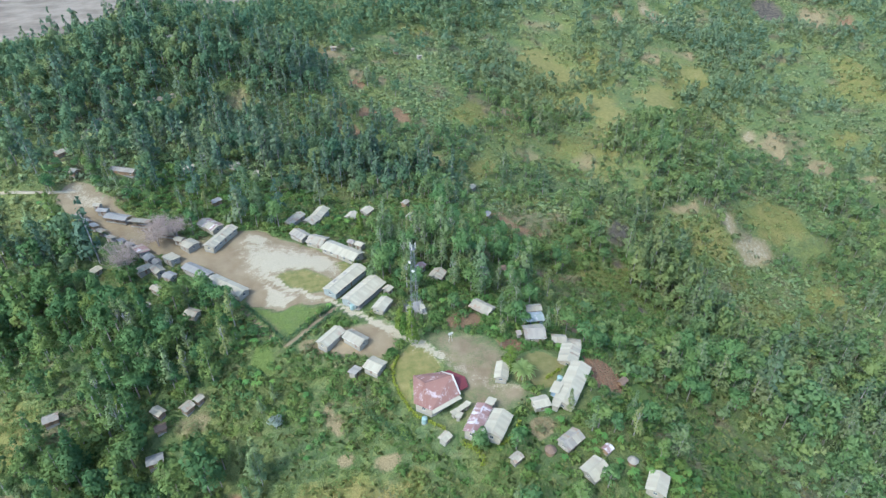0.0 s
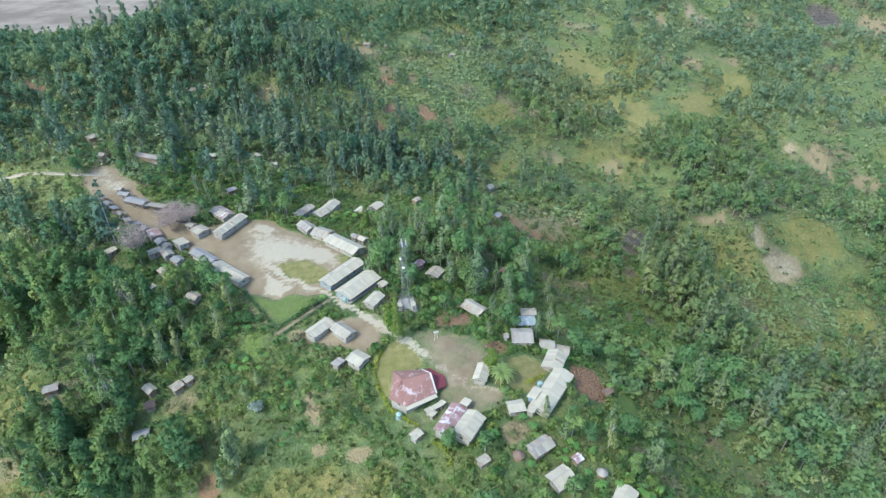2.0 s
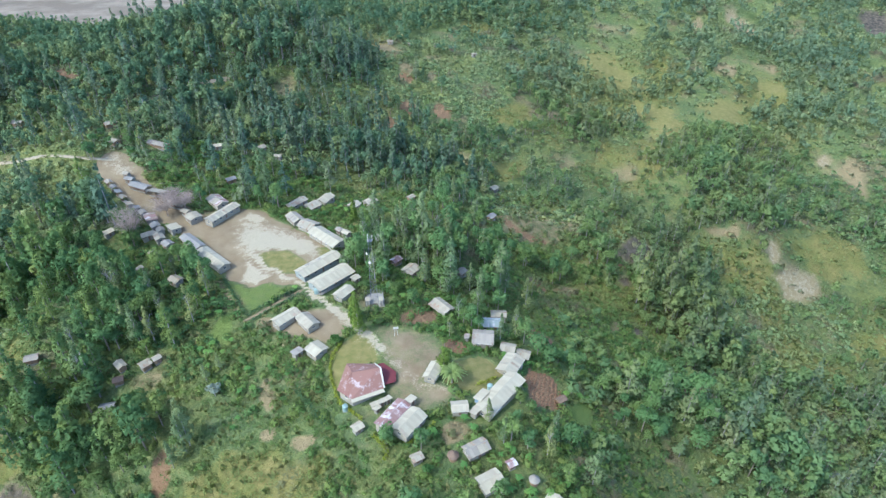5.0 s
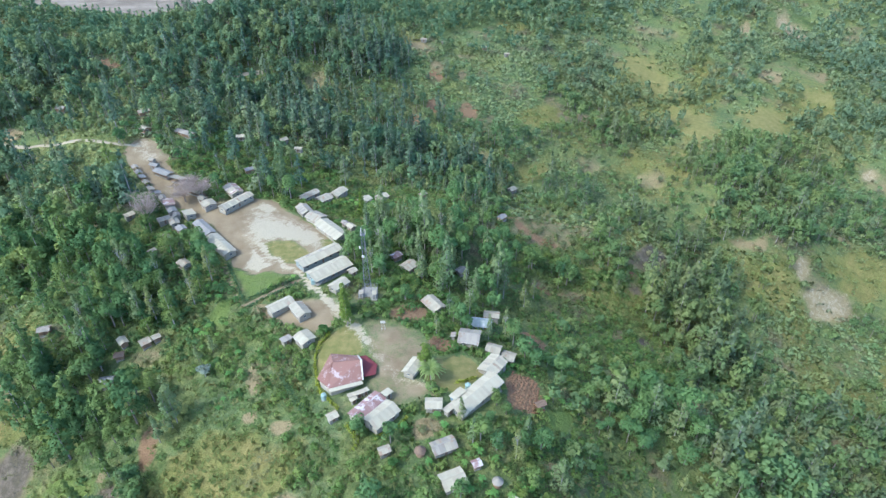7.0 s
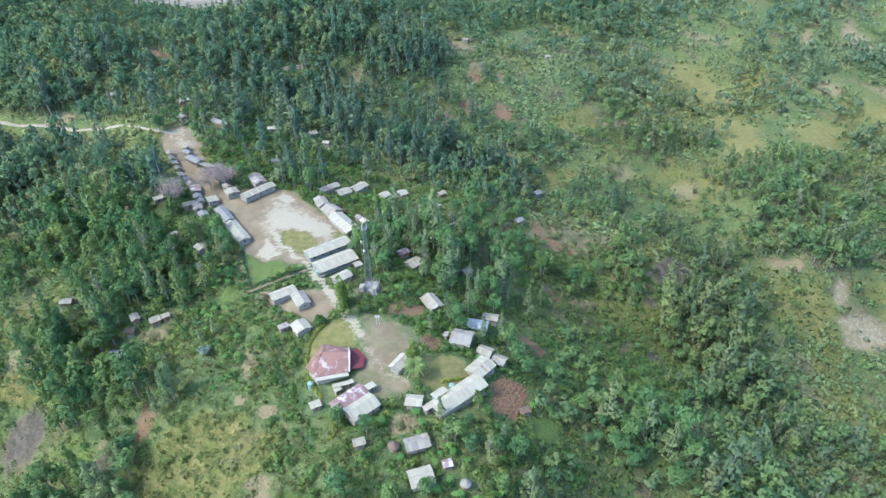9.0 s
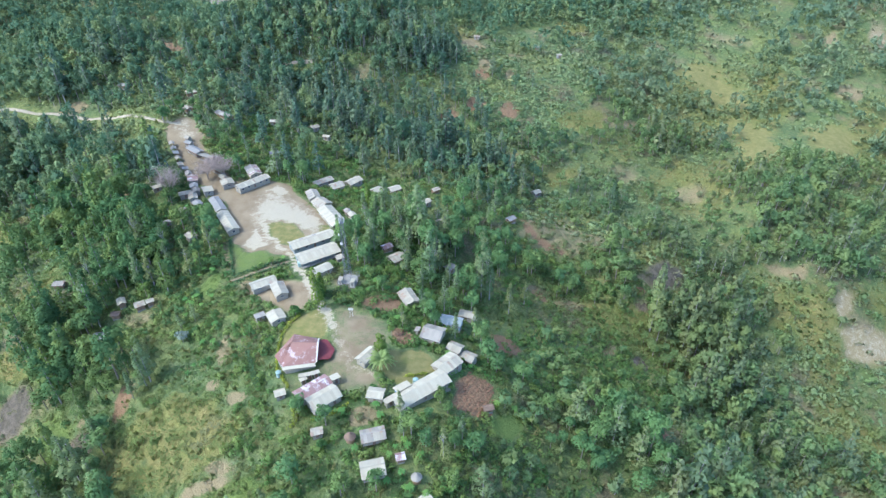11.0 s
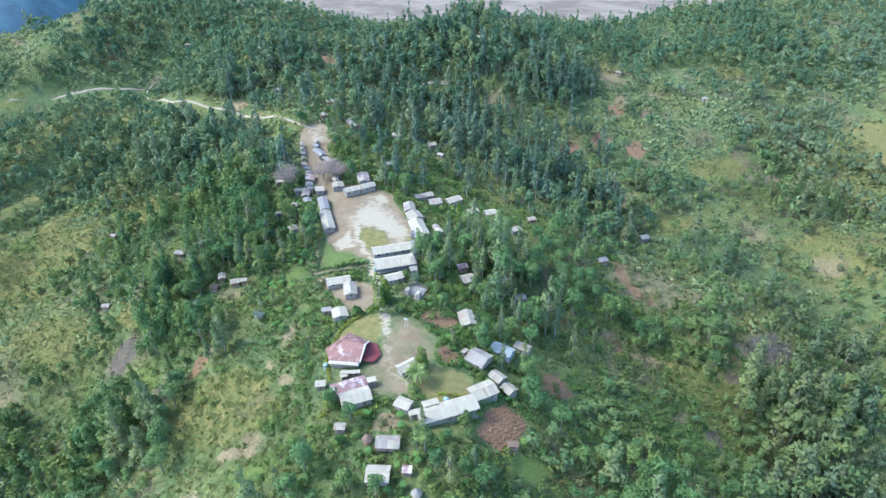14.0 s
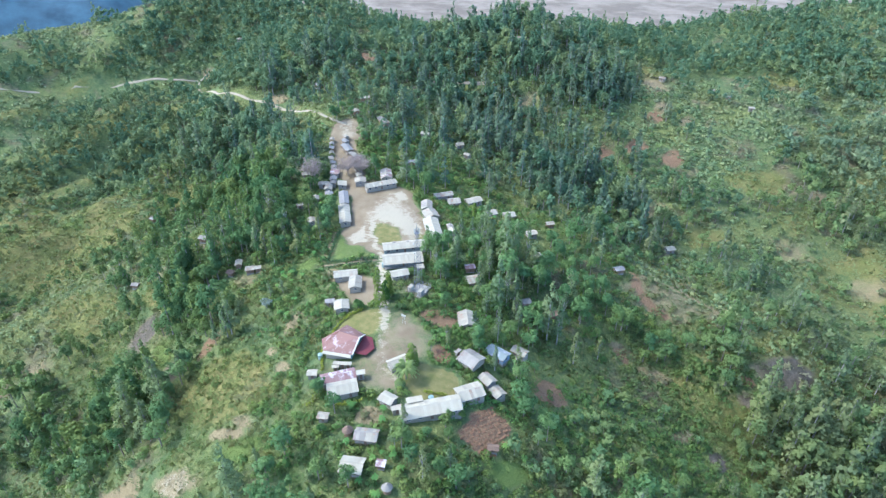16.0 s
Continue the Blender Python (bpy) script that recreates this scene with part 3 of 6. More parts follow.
def ground_material():
    m = Nodes("hill_ground")

    def shares(name):
        a = m.node("Attribute")
        a.attribute_name = name
        s = m.node("SeparateColor")
        m.tree.links.new(a.outputs["Color"], s.inputs[0])
        return s.outputs[0], s.outputs[1], s.outputs[2]
    soil, pale, red = shares("bare")
    lawn, meadow, lush = shares("green")
    tan, burnt, river = shares("other")
    fine, mid, broad, grain = m.noise(2.2, 6, 0.7), m.noise(0.35, 5), m.noise(0.05, 4), m.noise(9, 3)

    def edge(share, spread=0.5):
        wobble = m.maths("ADD", share, m.ramp(m.maths("ADD", mid, fine), 0.6, 1.4, -spread * 0.5, spread * 0.5))
        return m.ramp(wobble, 0.3, 0.7)
    patch = m.noise(0.09, 5, 0.65)
    grass = m.mix(m.ramp(fine, 0.32, 0.68), (0.072, 0.108, 0.042), (0.145, 0.182, 0.068))
    grass = m.mix(m.ramp(patch, 0.35, 0.65, 0, 0.85), grass, m.mix(m.ramp(grain, 0.3, 0.7), (0.086, 0.120, 0.046), (0.160, 0.192, 0.074)))
    grass = m.mix(m.ramp(broad, 0.40, 0.62, 0, 0.7), grass, m.mix(m.ramp(fine, 0.35, 0.65), (0.068, 0.106, 0.027), (0.146, 0.171, 0.049)))
    grass = m.mix(m.ramp(m.maths("ADD", mid, patch), 1.08, 1.35, 0, 0.75), grass, m.mix(m.ramp(grain, 0.3, 0.7), (0.122, 0.096, 0.052), (0.204, 0.158, 0.090)))
    yellow, brown = m.noise(0.028, 4, 0.6), m.noise(0.041, 4, 0.6)
    grass = m.mix(m.ramp(yellow, 0.47, 0.62, 0, 0.85), grass, m.mix(m.ramp(fine, 0.3, 0.7), (0.116, 0.143, 0.038), (0.211, 0.211, 0.072)))
    grass = m.mix(m.ramp(brown, 0.54, 0.68, 0, 0.8), grass, m.mix(m.ramp(fine, 0.3, 0.7), (0.130, 0.100, 0.057), (0.225, 0.167, 0.101)))
    clump = m.noise(0.42, 6, 0.7)
    grass = m.mix(m.ramp(clump, 0.42, 0.56, 0.5, 0), grass, m.mix(m.ramp(fine, 0.3, 0.7), (0.030, 0.057, 0.022), (0.068, 0.107, 0.040)))
    grass = m.mix(m.ramp(clump, 0.55, 0.72, 0, 0.6), grass, m.mix(m.ramp(fine, 0.3, 0.7), (0.143, 0.171, 0.059), (0.225, 0.233, 0.094)))
    hay = m.mix(m.ramp(fine, 0.3, 0.7), (0.093, 0.114, 0.029), (0.184, 0.180, 0.052))
    hay = m.mix(m.ramp(patch, 0.42, 0.66), hay, m.mix(m.ramp(grain, 0.3, 0.7), (0.154, 0.141, 0.043), (0.248, 0.201, 0.075)))
    hay = m.mix(m.ramp(clump, 0.40, 0.55, 0.45, 0), hay, m.mix(m.ramp(fine, 0.3, 0.7), (0.060, 0.078, 0.023), (0.122, 0.126, 0.041)))
    colour = m.mix(edge(meadow, 0.9), grass, hay)
    colour = m.mix(edge(lush), colour, m.mix(m.ramp(fine, 0.3, 0.7), (0.092, 0.132, 0.030), (0.138, 0.172, 0.046)))
    colour = m.mix(edge(tan), colour, m.mix(m.ramp(fine, 0.3, 0.7), (0.154, 0.130, 0.060), (0.273, 0.216, 0.114)))
    colour = m.mix(edge(red), colour, m.mix(m.ramp(fine, 0.3, 0.7), (0.150, 0.094, 0.048), (0.235, 0.153, 0.083)))
    colour = m.mix(edge(burnt), colour, m.mix(m.ramp(mid, 0.4, 0.6), (0.040, 0.038, 0.032), (0.135, 0.113, 0.079)))
    colour = m.mix(edge(soil), colour, m.mix(m.ramp(m.noise(0.12, 5), 0.35, 0.65), (0.177, 0.135, 0.077), (0.233, 0.187, 0.110)))
    colour = m.mix(edge(lawn, 0.8), colour, m.mix(m.ramp(mid, 0.35, 0.65), (0.128, 0.132, 0.039), (0.197, 0.171, 0.064)))
    colour = m.mix(edge(pale, 1.1), colour, m.mix(m.ramp(fine, 0.3, 0.7), (0.282, 0.243, 0.157), (0.381, 0.342, 0.230)))
    bed = m.mix(m.ramp(m.noise(0.020, 6.120, 0.585), 0.40, 0.60), (0.150, 0.124, 0.086), (0.235, 0.199, 0.142))
    colour = m.mix(m.ramp(river, 0.35, 0.65), colour, bed)
    open_ = m.maths("MAXIMUM", m.maths("MAXIMUM", soil, pale), m.maths("MAXIMUM", lawn, river))
    scrub = m.maths("MULTIPLY", clump, m.ramp(open_, 0.1, 0.6, 9, 0))
    m.bump(m.maths("ADD", scrub, m.maths("ADD", m.noise(0.8, 6), grain)), 0.7, 0.22)
    m.bsdf.inputs["Specular IOR Level"].default_value = 0.08
    return m.done(colour, 0.95)


gx, gy = axis(-215, 100, 1.6, -4200, 4200), axis(70, 260, 1.6, -4200, 4200)
mx, my = np.meshgrid(gx, gy)
mz = ground_height(mx, my)
c = covers(mx, my)
bare = np.maximum.reduce([c["soil"], c["pale"], c["lawn"]])
mz = mz + (1 - bare) * wave(mx, my, 3.1, 8) * 0.12
nx_, ny_ = len(gx), len(gy)
k = np.arange(nx_ * ny_).reshape(ny_, nx_)
quads = np.stack([k[:-1, :-1], k[:-1, 1:], k[1:, 1:], k[1:, :-1]], -1).reshape(-1, 4)


def channel(*names):
    return np.stack([c[n].ravel() for n in names] + [np.ones(mx.size)], -1)


ground = new("ground", mesh_of("ground", np.stack([mx, my, mz], -1).reshape(-1, 3), quads, [ground_material()],
                               [("bare", channel("soil", "pale", "red")), ("green", channel("lawn", "meadow", "lush")), ("other", channel("tan", "burnt", "river"))], smooth=True))
tagged(ground, "green hillside ground with bare soil, sand and grass", "ground", kind="structure")


# ---- the hill road: a worn pale ribbon on the ground ----
def ribbon(name, label, line, half, material):
    pts = []
    for (ax, ay), (bx, by) in zip(line[:-1], line[1:]):
        n = max(1, int(math.hypot(bx - ax, by - ay) / 3))
        pts += [(ax + (bx - ax) * i / n, ay + (by - ay) * i / n) for i in range(n)]
    pts = np.array(pts + [line[-1]], float)
    for _ in range(10):
        pts[1:-1] = (pts[:-2] + 2 * pts[1:-1] + pts[2:]) / 4
    d = np.gradient(pts, axis=0)
    d /= np.linalg.norm(d, axis=1, keepdims=True) + 1e-9
    side = np.stack([-d[:, 1], d[:, 0]], -1)
    w = half * (1 + 0.25 * wave(pts[:, 0], pts[:, 1], 7, 81))[:, None]
    rows = []
    for k, drop in ((-1.25, -1.2), (-1, 0.32), (-0.3, 0.36), (0.3, 0.36), (1, 0.32), (1.25, -1.2)):
        q = pts + side * w * k
        rows.append(np.concatenate([q, (0.5 * ground_height(pts[:, 0], pts[:, 1]) + 0.5 * ground_height(q[:, 0], q[:, 1]) + drop)[:, None]], 1))
    n, r = len(pts), len(rows)
    v = np.stack(rows, 1).reshape(-1, 3)
    k = np.arange(n * r).reshape(n, r)
    f = np.stack([k[:-1, :-1], k[1:, :-1], k[1:, 1:], k[:-1, 1:]], -1).reshape(-1, 4)[:, ::-1]
    return tagged(new(name, mesh_of(name, v, f, [material], smooth=True)), label, "road", kind="structure")


ROAD = plain_material("pale_road_gravel", (0.330, 0.290, 0.194), (0.250, 0.210, 0.138), 0.5, 0.95, 0.4)
ribbon("road", "pale gravel road along the ridge", HILL_ROAD, 0.9, ROAD)
ribbon("road", "pale gravel road round the far hill", FAR_ROAD, 1.3, ROAD)
ribbon("road", "grey track through the wood", WOOD_ROAD, 1.5, ROAD)


# ---- building blocks ----
def link(name, me, parent=None, m=None, label=""):
    ob = new(name, me)
    ob.parent = parent
    if m is not None:
        ob.matrix_basis = m
    if label:
        ob["label"] = label
    return ob


def part(name, bm, material, parent, label="", m=None):
    me = bpy.data.meshes.new(name)
    bm.to_mesh(me)
    bm.free()
    me.materials.append(material)
    return link(name, me, parent, m, label)


def add_box(bm, x0, y0, z0, x1, y1, z1):
    v = [bm.verts.new(p) for p in ((x0, y0, z0), (x1, y0, z0), (x1, y1, z0), (x0, y1, z0), (x0, y0, z1), (x1, y0, z1), (x1, y1, z1), (x0, y1, z1))]
    for f in ((3, 2, 1, 0), (4, 5, 6, 7), (0, 1, 5, 4), (1, 2, 6, 5), (2, 3, 7, 6), (3, 0, 4, 7)):
        bm.faces.new([v[i] for i in f])


def box(x0, y0, z0, x1, y1, z1):
    bm = bmesh.new()
    add_box(bm, x0, y0, z0, x1, y1, z1)
    return bm


def prism(points, z0, z1):
    """An upright block over a plan outline; z1 may give a height for each corner."""
    bm = bmesh.new()
    tops = z1 if isinstance(z1, (list, tuple)) else [z1] * len(points)
    low = [bm.verts.new((x, y, z0)) for x, y in points]
    top = [bm.verts.new((x, y, z)) for (x, y), z in zip(points, tops)]
    bm.faces.new(low[::-1])
    bm.faces.new(top)
    n = len(points)
    for i in range(n):
        bm.faces.new((low[i], low[(i + 1) % n], top[(i + 1) % n], top[i]))
    return bm


def slab(corners, thick):
    """A thin plate with the given upper corners."""
    bm = bmesh.new()
    top = [bm.verts.new(p) for p in corners]
    low = [bm.verts.new((p[0], p[1], p[2] - thick)) for p in corners]
    bm.faces.new(top)
    bm.faces.new(low[::-1])
    n = len(corners)
    for i in range(n):
        bm.faces.new((low[i], low[(i + 1) % n], top[(i + 1) % n], top[i]))
    bmesh.ops.recalc_face_normals(bm, faces=bm.faces)
    return bm


def rod(a, b, r, sides=6):
    bm = bmesh.new()
    a, b = Vector(a), Vector(b)
    turn = (b - a).to_track_quat("Z", "Y").to_matrix().to_4x4()
    bmesh.ops.create_cone(bm, cap_ends=True, segments=sides, radius1=r, radius2=r, depth=(b - a).length, matrix=Matrix.Translation((a + b) / 2) @ turn)
    return bm


def sheet_mesh(name, width, length, material, ribs=4):
    """One corrugated sheet: x across, y down the slope from 0 to length, ribs on top, with thickness."""
    bm = bmesh.new()
    n = ribs * 2 + 1
    rows = []
    for y in (0, -length):
        rows.append([bm.verts.new((width * (i / (n - 1) - 0.5), y, 0.045 if i % 2 else 0.015)) for i in range(n)])
        rows.append([bm.verts.new((width * (s - 0.5), y, -0.012)) for s in (0, 1)])
    a, la, b, lb = rows
    for i in range(n - 1):
        bm.faces.new((a[i], b[i], b[i + 1], a[i + 1]))
    bm.faces.new((la[0], la[1], lb[1], lb[0]))
    for r, low in ((a, la), (b, lb)):
        bm.faces.new([low[0], *r, low[1]])
    bm.faces.new((a[0], la[0], lb[0], b[0]))
    bm.faces.new((a[-1], b[-1], lb[1], la[1]))
    bmesh.ops.recalc_face_normals(bm, faces=bm.faces)
    me = bpy.data.meshes.new(name)
    bm.to_mesh(me)
    bm.free()
    me.materials.append(material)
    return me


def roof_slope(parent, length, run, rise, eave, side, centre, material, second=None, gaps=0.0, rng=random):
    """A slope of single sheets, from the ridge line down to the eave; side: 1 or -1."""
    n = max(2, round(length / 0.95))
    w = length / n
    slope = math.hypot(run, rise)
    sheet = sheet_mesh("roof_sheet", w + 0.05, slope, material)
    other = sheet_mesh("roof_sheet", w + 0.05, slope, second) if second else None
    tilt = math.atan2(rise, run)
    for i in range(n):
        u = -length / 2 + (i + 0.5) * w
        lift = rng.uniform(0, 0.02)
        me = other if other is not None and rng.random() < 0.35 else sheet
        m = Matrix.Translation((u, centre, eave + rise + lift)) @ Matrix.Rotation(math.pi if side > 0 else 0, 4, "Z") @ Matrix.Rotation(tilt, 4, "X")
        link("roof_sheet", me, parent, m @ Matrix.Translation((0, rng.uniform(-0.05, 0.03), 0)) @ Matrix.Rotation(rng.uniform(-0.008, 0.008), 4, "Z"))


def wall_mesh(length, height, holes, thick=0.14):
    """A wall along x with openings (u0, u1, z0, z1) right through it."""
    bm = bmesh.new()
    cuts = sorted({0.0, length, *(u for h in holes for u in h[:2])})
    for a, b in zip(cuts[:-1], cuts[1:]):
        over = [h for h in holes if h[0] <= a + 1e-6 and h[1] >= b - 1e-6]
        if not over:
            add_box(bm, a, 0, 0, b, thick, height)
        else:
            h = over[0]
            if h[2] > 0:
                add_box(bm, a, 0, 0, b, thick, h[2])
            add_box(bm, a, 0, h[3], b, thick, height)
    return bm


def window_part(parent, u, z, w, h, m):
    frame_bm = bmesh.new()
    for x0, x1, z0, z1 in ((u, u + w, z, z + 0.07), (u, u + w, z + h - 0.07, z + h), (u, u + 0.07, z + 0.07, z + h - 0.07), (u + w - 0.07, u + w, z + 0.07, z + h - 0.07), (u + w / 2 - 0.03, u + w / 2 + 0.03, z + 0.07, z + h - 0.07)):
        add_box(frame_bm, x0, -0.02, z0, x1, 0.10, z1)
    window = part("window", frame_bm, TRIM, parent, "", m)
    part("pane", box(u + 0.07, 0.03, z + 0.07, u + w - 0.07, 0.05, z + h - 0.07), GLASS, window)
    part("sill", box(u - 0.05, -0.08, z - 0.06, u + w + 0.05, -0.005, z - 0.005), TRIM, window)


def house(name, label, x, y, turn, length, width, roof="white", wall="white", eave=2.5, rise=None, kind="gable", raised=0.4, second=None, group="", category="house", porch=0.0, open_sides=False, seed=0, ridge_along=True):
    """A house: walls with openings, door, windows, a roof of single sheets, floor and posts. length lies along turn."""
    rng = random.Random(int(x * 7 + y * 13) + seed)
    if not ridge_along:
        length, width, turn = width, length, turn + 90
    ground_z = float(ground_height(x, y)[0])
    corners = [ground_height(x + a * math.cos(radians(turn)) * length / 2 - b * math.sin(radians(turn)) * width / 2, y + a * math.sin(radians(turn)) * length / 2 + b * math.cos(radians(turn)) * width / 2)[0] for a in (-1, 1) for b in (-1, 1)]
    low = min(corners) - ground_z - 0.3
    top = new(name)
    top.matrix_basis = pose(x, y, ground_z, 0, 0, turn)
    tagged(top, label, category, group)
    hang = 0.45
    l, w = length - 2 * hang, width - 2 * hang
    rise = width * 0.19 if rise is None else rise
    part("floor", box(-l / 2, -w / 2, raised - 0.15, l / 2, w / 2, raised), CONCRETE if raised < 0.5 else TIMBER, top)
    if raised >= 0.5 or open_sides:
        for px in (-l / 2 + 0.12, 0, l / 2 - 0.12):
            for py in (-w / 2 + 0.12, w / 2 - 0.12):
                part("post", rod((px, py, low), (px, py, (eave if open_sides else raised - 0.155)), 0.09), TIMBER, top)
    else:
        part("plinth", box(-l / 2 - 0.02, -w / 2 - 0.02, low, l / 2 + 0.02, w / 2 + 0.02, raised - 0.155), CONCRETE, top)
    if not open_sides:
        h = eave - raised
        n = max(1, int(l / 3.2))
        holes, back = [], []
        for i in range(n):
            u = (i + 0.5) * l / n
            if i == n // 2:
                holes.append((u - 0.45, u + 0.45, 0.0, min(2.0, h - 0.15)))
            else:
                holes.append((u - 0.6, u + 0.6, 0.9, h - 0.35))
            back.append((u - 0.6, u + 0.6, 0.9, h - 0.35))
        for holes_, m in ((holes, Matrix.Translation((-l / 2, -w / 2, raised))), (back, Matrix.Translation((l / 2, w / 2, raised)) @ Matrix.Rotation(math.pi, 4, "Z"))):
            part("wall", wall_mesh(l, h, holes_), WALL[wall], top, "", m)
            for u0, u1, z0, z1 in holes_:
                if z0 == 0:
                    door = part("door", box(u0 + 0.02, 0.03, 0.02, u1 - 0.02, 0.08, z1 - 0.02), TIMBER, top, "", m)
                    part("handle", box(u1 - 0.2, -0.02, 1.0, u1 - 0.14, 0.028, 1.1), GALVANISED, door)
                else:
                    window_part(top, u0, z0, u1 - u0, z1 - z0, m)
        side = w - 0.3
        hole = [(side / 2 - 0.55, side / 2 + 0.55, 0.9, h - 0.4)] if side > 2.4 else []
        for m in (Matrix.Translation((l / 2, -w / 2 + 0.15, raised)) @ Matrix.Rotation(math.pi / 2, 4, "Z"), Matrix.Translation((-l / 2, w / 2 - 0.15, raised)) @ Matrix.Rotation(-math.pi / 2, 4, "Z")):
            part("wall", wall_mesh(side, h, hole), WALL[wall], top, "", m)
            for u0, u1, z0, z1 in hole:
                window_part(top, u0, z0, u1 - u0, z1 - z0, m)
    else:
        part("counter", box(-l / 2 + 0.3, -w / 2 + 0.1, 0.85, l / 2 - 0.3, -w / 2 + 0.7, 0.93), TIMBER, top)
    run = width / 2
    if kind == "mono":
        roof_slope(top, length, width, rise, eave, 1, -width / 2, ROOF[roof], ROOF[second] if second else None, rng=rng)
        if not open_sides:
            for s in (-1, 1):
                tri = bmesh.new()
                x0 = s * (l / 2 - 0.07)
                a = [(-w / 2, eave), (w / 2, eave), (w / 2, eave + rise * 0.06), (-w / 2, eave + rise * 0.9)]
                for dx in (-0.06, 0.06):
                    tri.faces.new([tri.verts.new((x0 + dx, p, q)) for p, q in a])
                bmesh.ops.bridge_loops(tri, edges=tri.edges[:])
                bmesh.ops.recalc_face_normals(tri, faces=tri.faces)
                part("gable", tri, WALL[wall], top)
    else:
        for s in (-1, 1):
            roof_slope(top, length, run, rise, eave - 0.04, s, 0, ROOF[roof], ROOF[second] if second else None, rng=rng)
        part("ridge_cap", slab([(-length / 2, -0.22, eave + rise - 0.02), (length / 2, -0.22, eave + rise - 0.02), (length / 2, 0.22, eave + rise + 0.06), (-length / 2, 0.22, eave + rise + 0.06)], 0.05), ROOF[roof], top)
        if not open_sides:
            for s in (-1, 1):
                tri = bmesh.new()
                x0 = s * (l / 2 - 0.07)
                for dx in (-0.06, 0.06):
                    tri.faces.new([tri.verts.new((x0 + dx, p, q)) for p, q in ((-w / 2, eave), (w / 2, eave), (0, eave + rise * 0.93))])
                bmesh.ops.bridge_loops(tri, edges=tri.edges[:])
                bmesh.ops.recalc_face_normals(tri, faces=tri.faces)
                part("gable", tri, WALL[wall], top)
    for s in (-1, 1):
        part("fascia", box(-length / 2, s * width / 2 - 0.03 + s * 0.05, eave - 0.2, length / 2, s * width / 2 + 0.03 + s * 0.05, eave - 0.05), TRIM if wall == "white" else TIMBER, top) if kind != "mono" else None
    if porch:
        n = max(2, int(length / 3))
        for i in range(n + 1):
            u = -l / 2 + i * l / n
            part("post", rod((u, -w / 2 - porch, low), (u, -w / 2 - porch, eave - 0.25), 0.07), TIMBER, top)
        part("porch_floor", box(-l / 2, -w / 2 - porch, raised - 0.2, l / 2, -w / 2 - 0.02, raised - 0.03), CONCRETE, top)
        part("porch_roof", slab([(-length / 2, -width / 2 + 0.1, eave + 0.02), (-length / 2, -width / 2 - porch, eave - 0.2), (length / 2, -width / 2 - porch, eave - 0.2), (length / 2, -width / 2 + 0.1, eave + 0.02)], 0.04), ROOF[roof], top)
    return top


# ---- the school round the field ----
SCHOOL = "school buildings round the field"
block = house("classroom_block", "long classroom block with bright white iron roof", -38.2, 180.2, 59, 19.5, 6.8, "white", "green", 2.9, 1.1, group=SCHOOL, category="school")
for u, v in ((1.5, 1.4), (-4.2, 1.7)):
    part("roof_vent", box(u - 0.9, v - 0.35, 3.3, u + 0.9, v + 0.35, 3.85), WALL["grey"], block, "grey roof vent")
house("classroom_block", "long classroom block with white roof beside another", -30.6, 173.2, 58, 17.5, 7.2, "white", "green", 2.9, 1.1, group=SCHOOL, category="school", porch=1.3)
house("classroom_block", "long white-roofed classroom block at the field's edge", -42.4, 200.8, -32, 18.0, 7.2, "white", "white", 2.9, 1.2, group=SCHOOL, category="school")
house("classroom_block", "narrow classroom block with grey and white roof", -96.5, 210.2, 72, 17.5, 5.6, "pale", "white", 2.9, 1.0, group=SCHOOL, category="school", second="white")
house("classroom_block", "long hall with white roof at the wood's edge", -84.2, 178.6, -31, 19.0, 5.6, "white", "white", 2.9, 0.9, group=SCHOOL, category="school")
house("classroom_block", "hall with blue-grey iron roof at the wood's edge", -99.0, 188.0, -31, 14.5, 5.0, "steel", "grey", 2.7, 0.8, group=SCHOOL, category="school")
house("staff_house", "rusty patched white roof house behind the classrooms", -104.0, 219.6, -34, 11.5, 6.4, "pale", "white", 2.6, 1.1, second="rust")
house("staff_house", "grey-white iron roof house beside the field", -63.0, 214.6, -40, 8.8, 5.8, "pale", "grey", 2.6, 1.1, second="grey")
house("staff_house", "grey-white iron roof house with dark windows", -54.4, 209.8, -22, 8.4, 7.0, "pale", "white", 2.6, 1.2)
house("staff_house", "small white roof house behind the classroom block", -36.0, 207.5, -32, 4.2, 3.4, "white", "grey", 2.4)
house("staff_house", "small grey roof hut behind the classroom block", -39.8, 209.5, -32, 3.4, 3.0, "grey", "grey", 2.3)
house("store_shed", "white roof shed below the classrooms", -22.5, 165.1, 66, 7.6, 5.0, "white", "white", 2.5, 0.9, category="shed")
house("store_shed", "tiny white roof shed near the tower", -21.2, 175.3, 57, 3.3, 3.4, "white", "grey", 2.3, 0.5, category="shed")
house("teacher_house", "pale iron roof house among gardens", -69.5, 231.6, 65, 10.5, 5.2, "pale", "grey", 2.6)
house("teacher_house", "pale iron roof house among gardens", -61.5, 232.0, 60, 7.0, 6.5, "pale", "grey", 2.6)
house("teacher_house", "white iron roof house among gardens", -60.5, 245.5, 75, 9.0, 6.0, "white", "white", 2.6)
house("teacher_house", "small white roof house on the slope", -44.6, 243.0, 70, 6.0, 5.2, "white", "white", 2.5)
house("teacher_house", "small white roof house on the slope", -38.5, 250.5, 60, 6.4, 5.6, "white", "grey", 2.5)
house("garden_hut", "lone white roof hut in the gardens", -15.5, 241.5, 65, 5.5, 4.2, "white", "grey", 2.4, category="hut")
house("garden_hut", "lone pale roof hut among trees", -1.2, 227.5, 60, 5.6, 3.6, "pale", "brown", 2.4, category="hut")
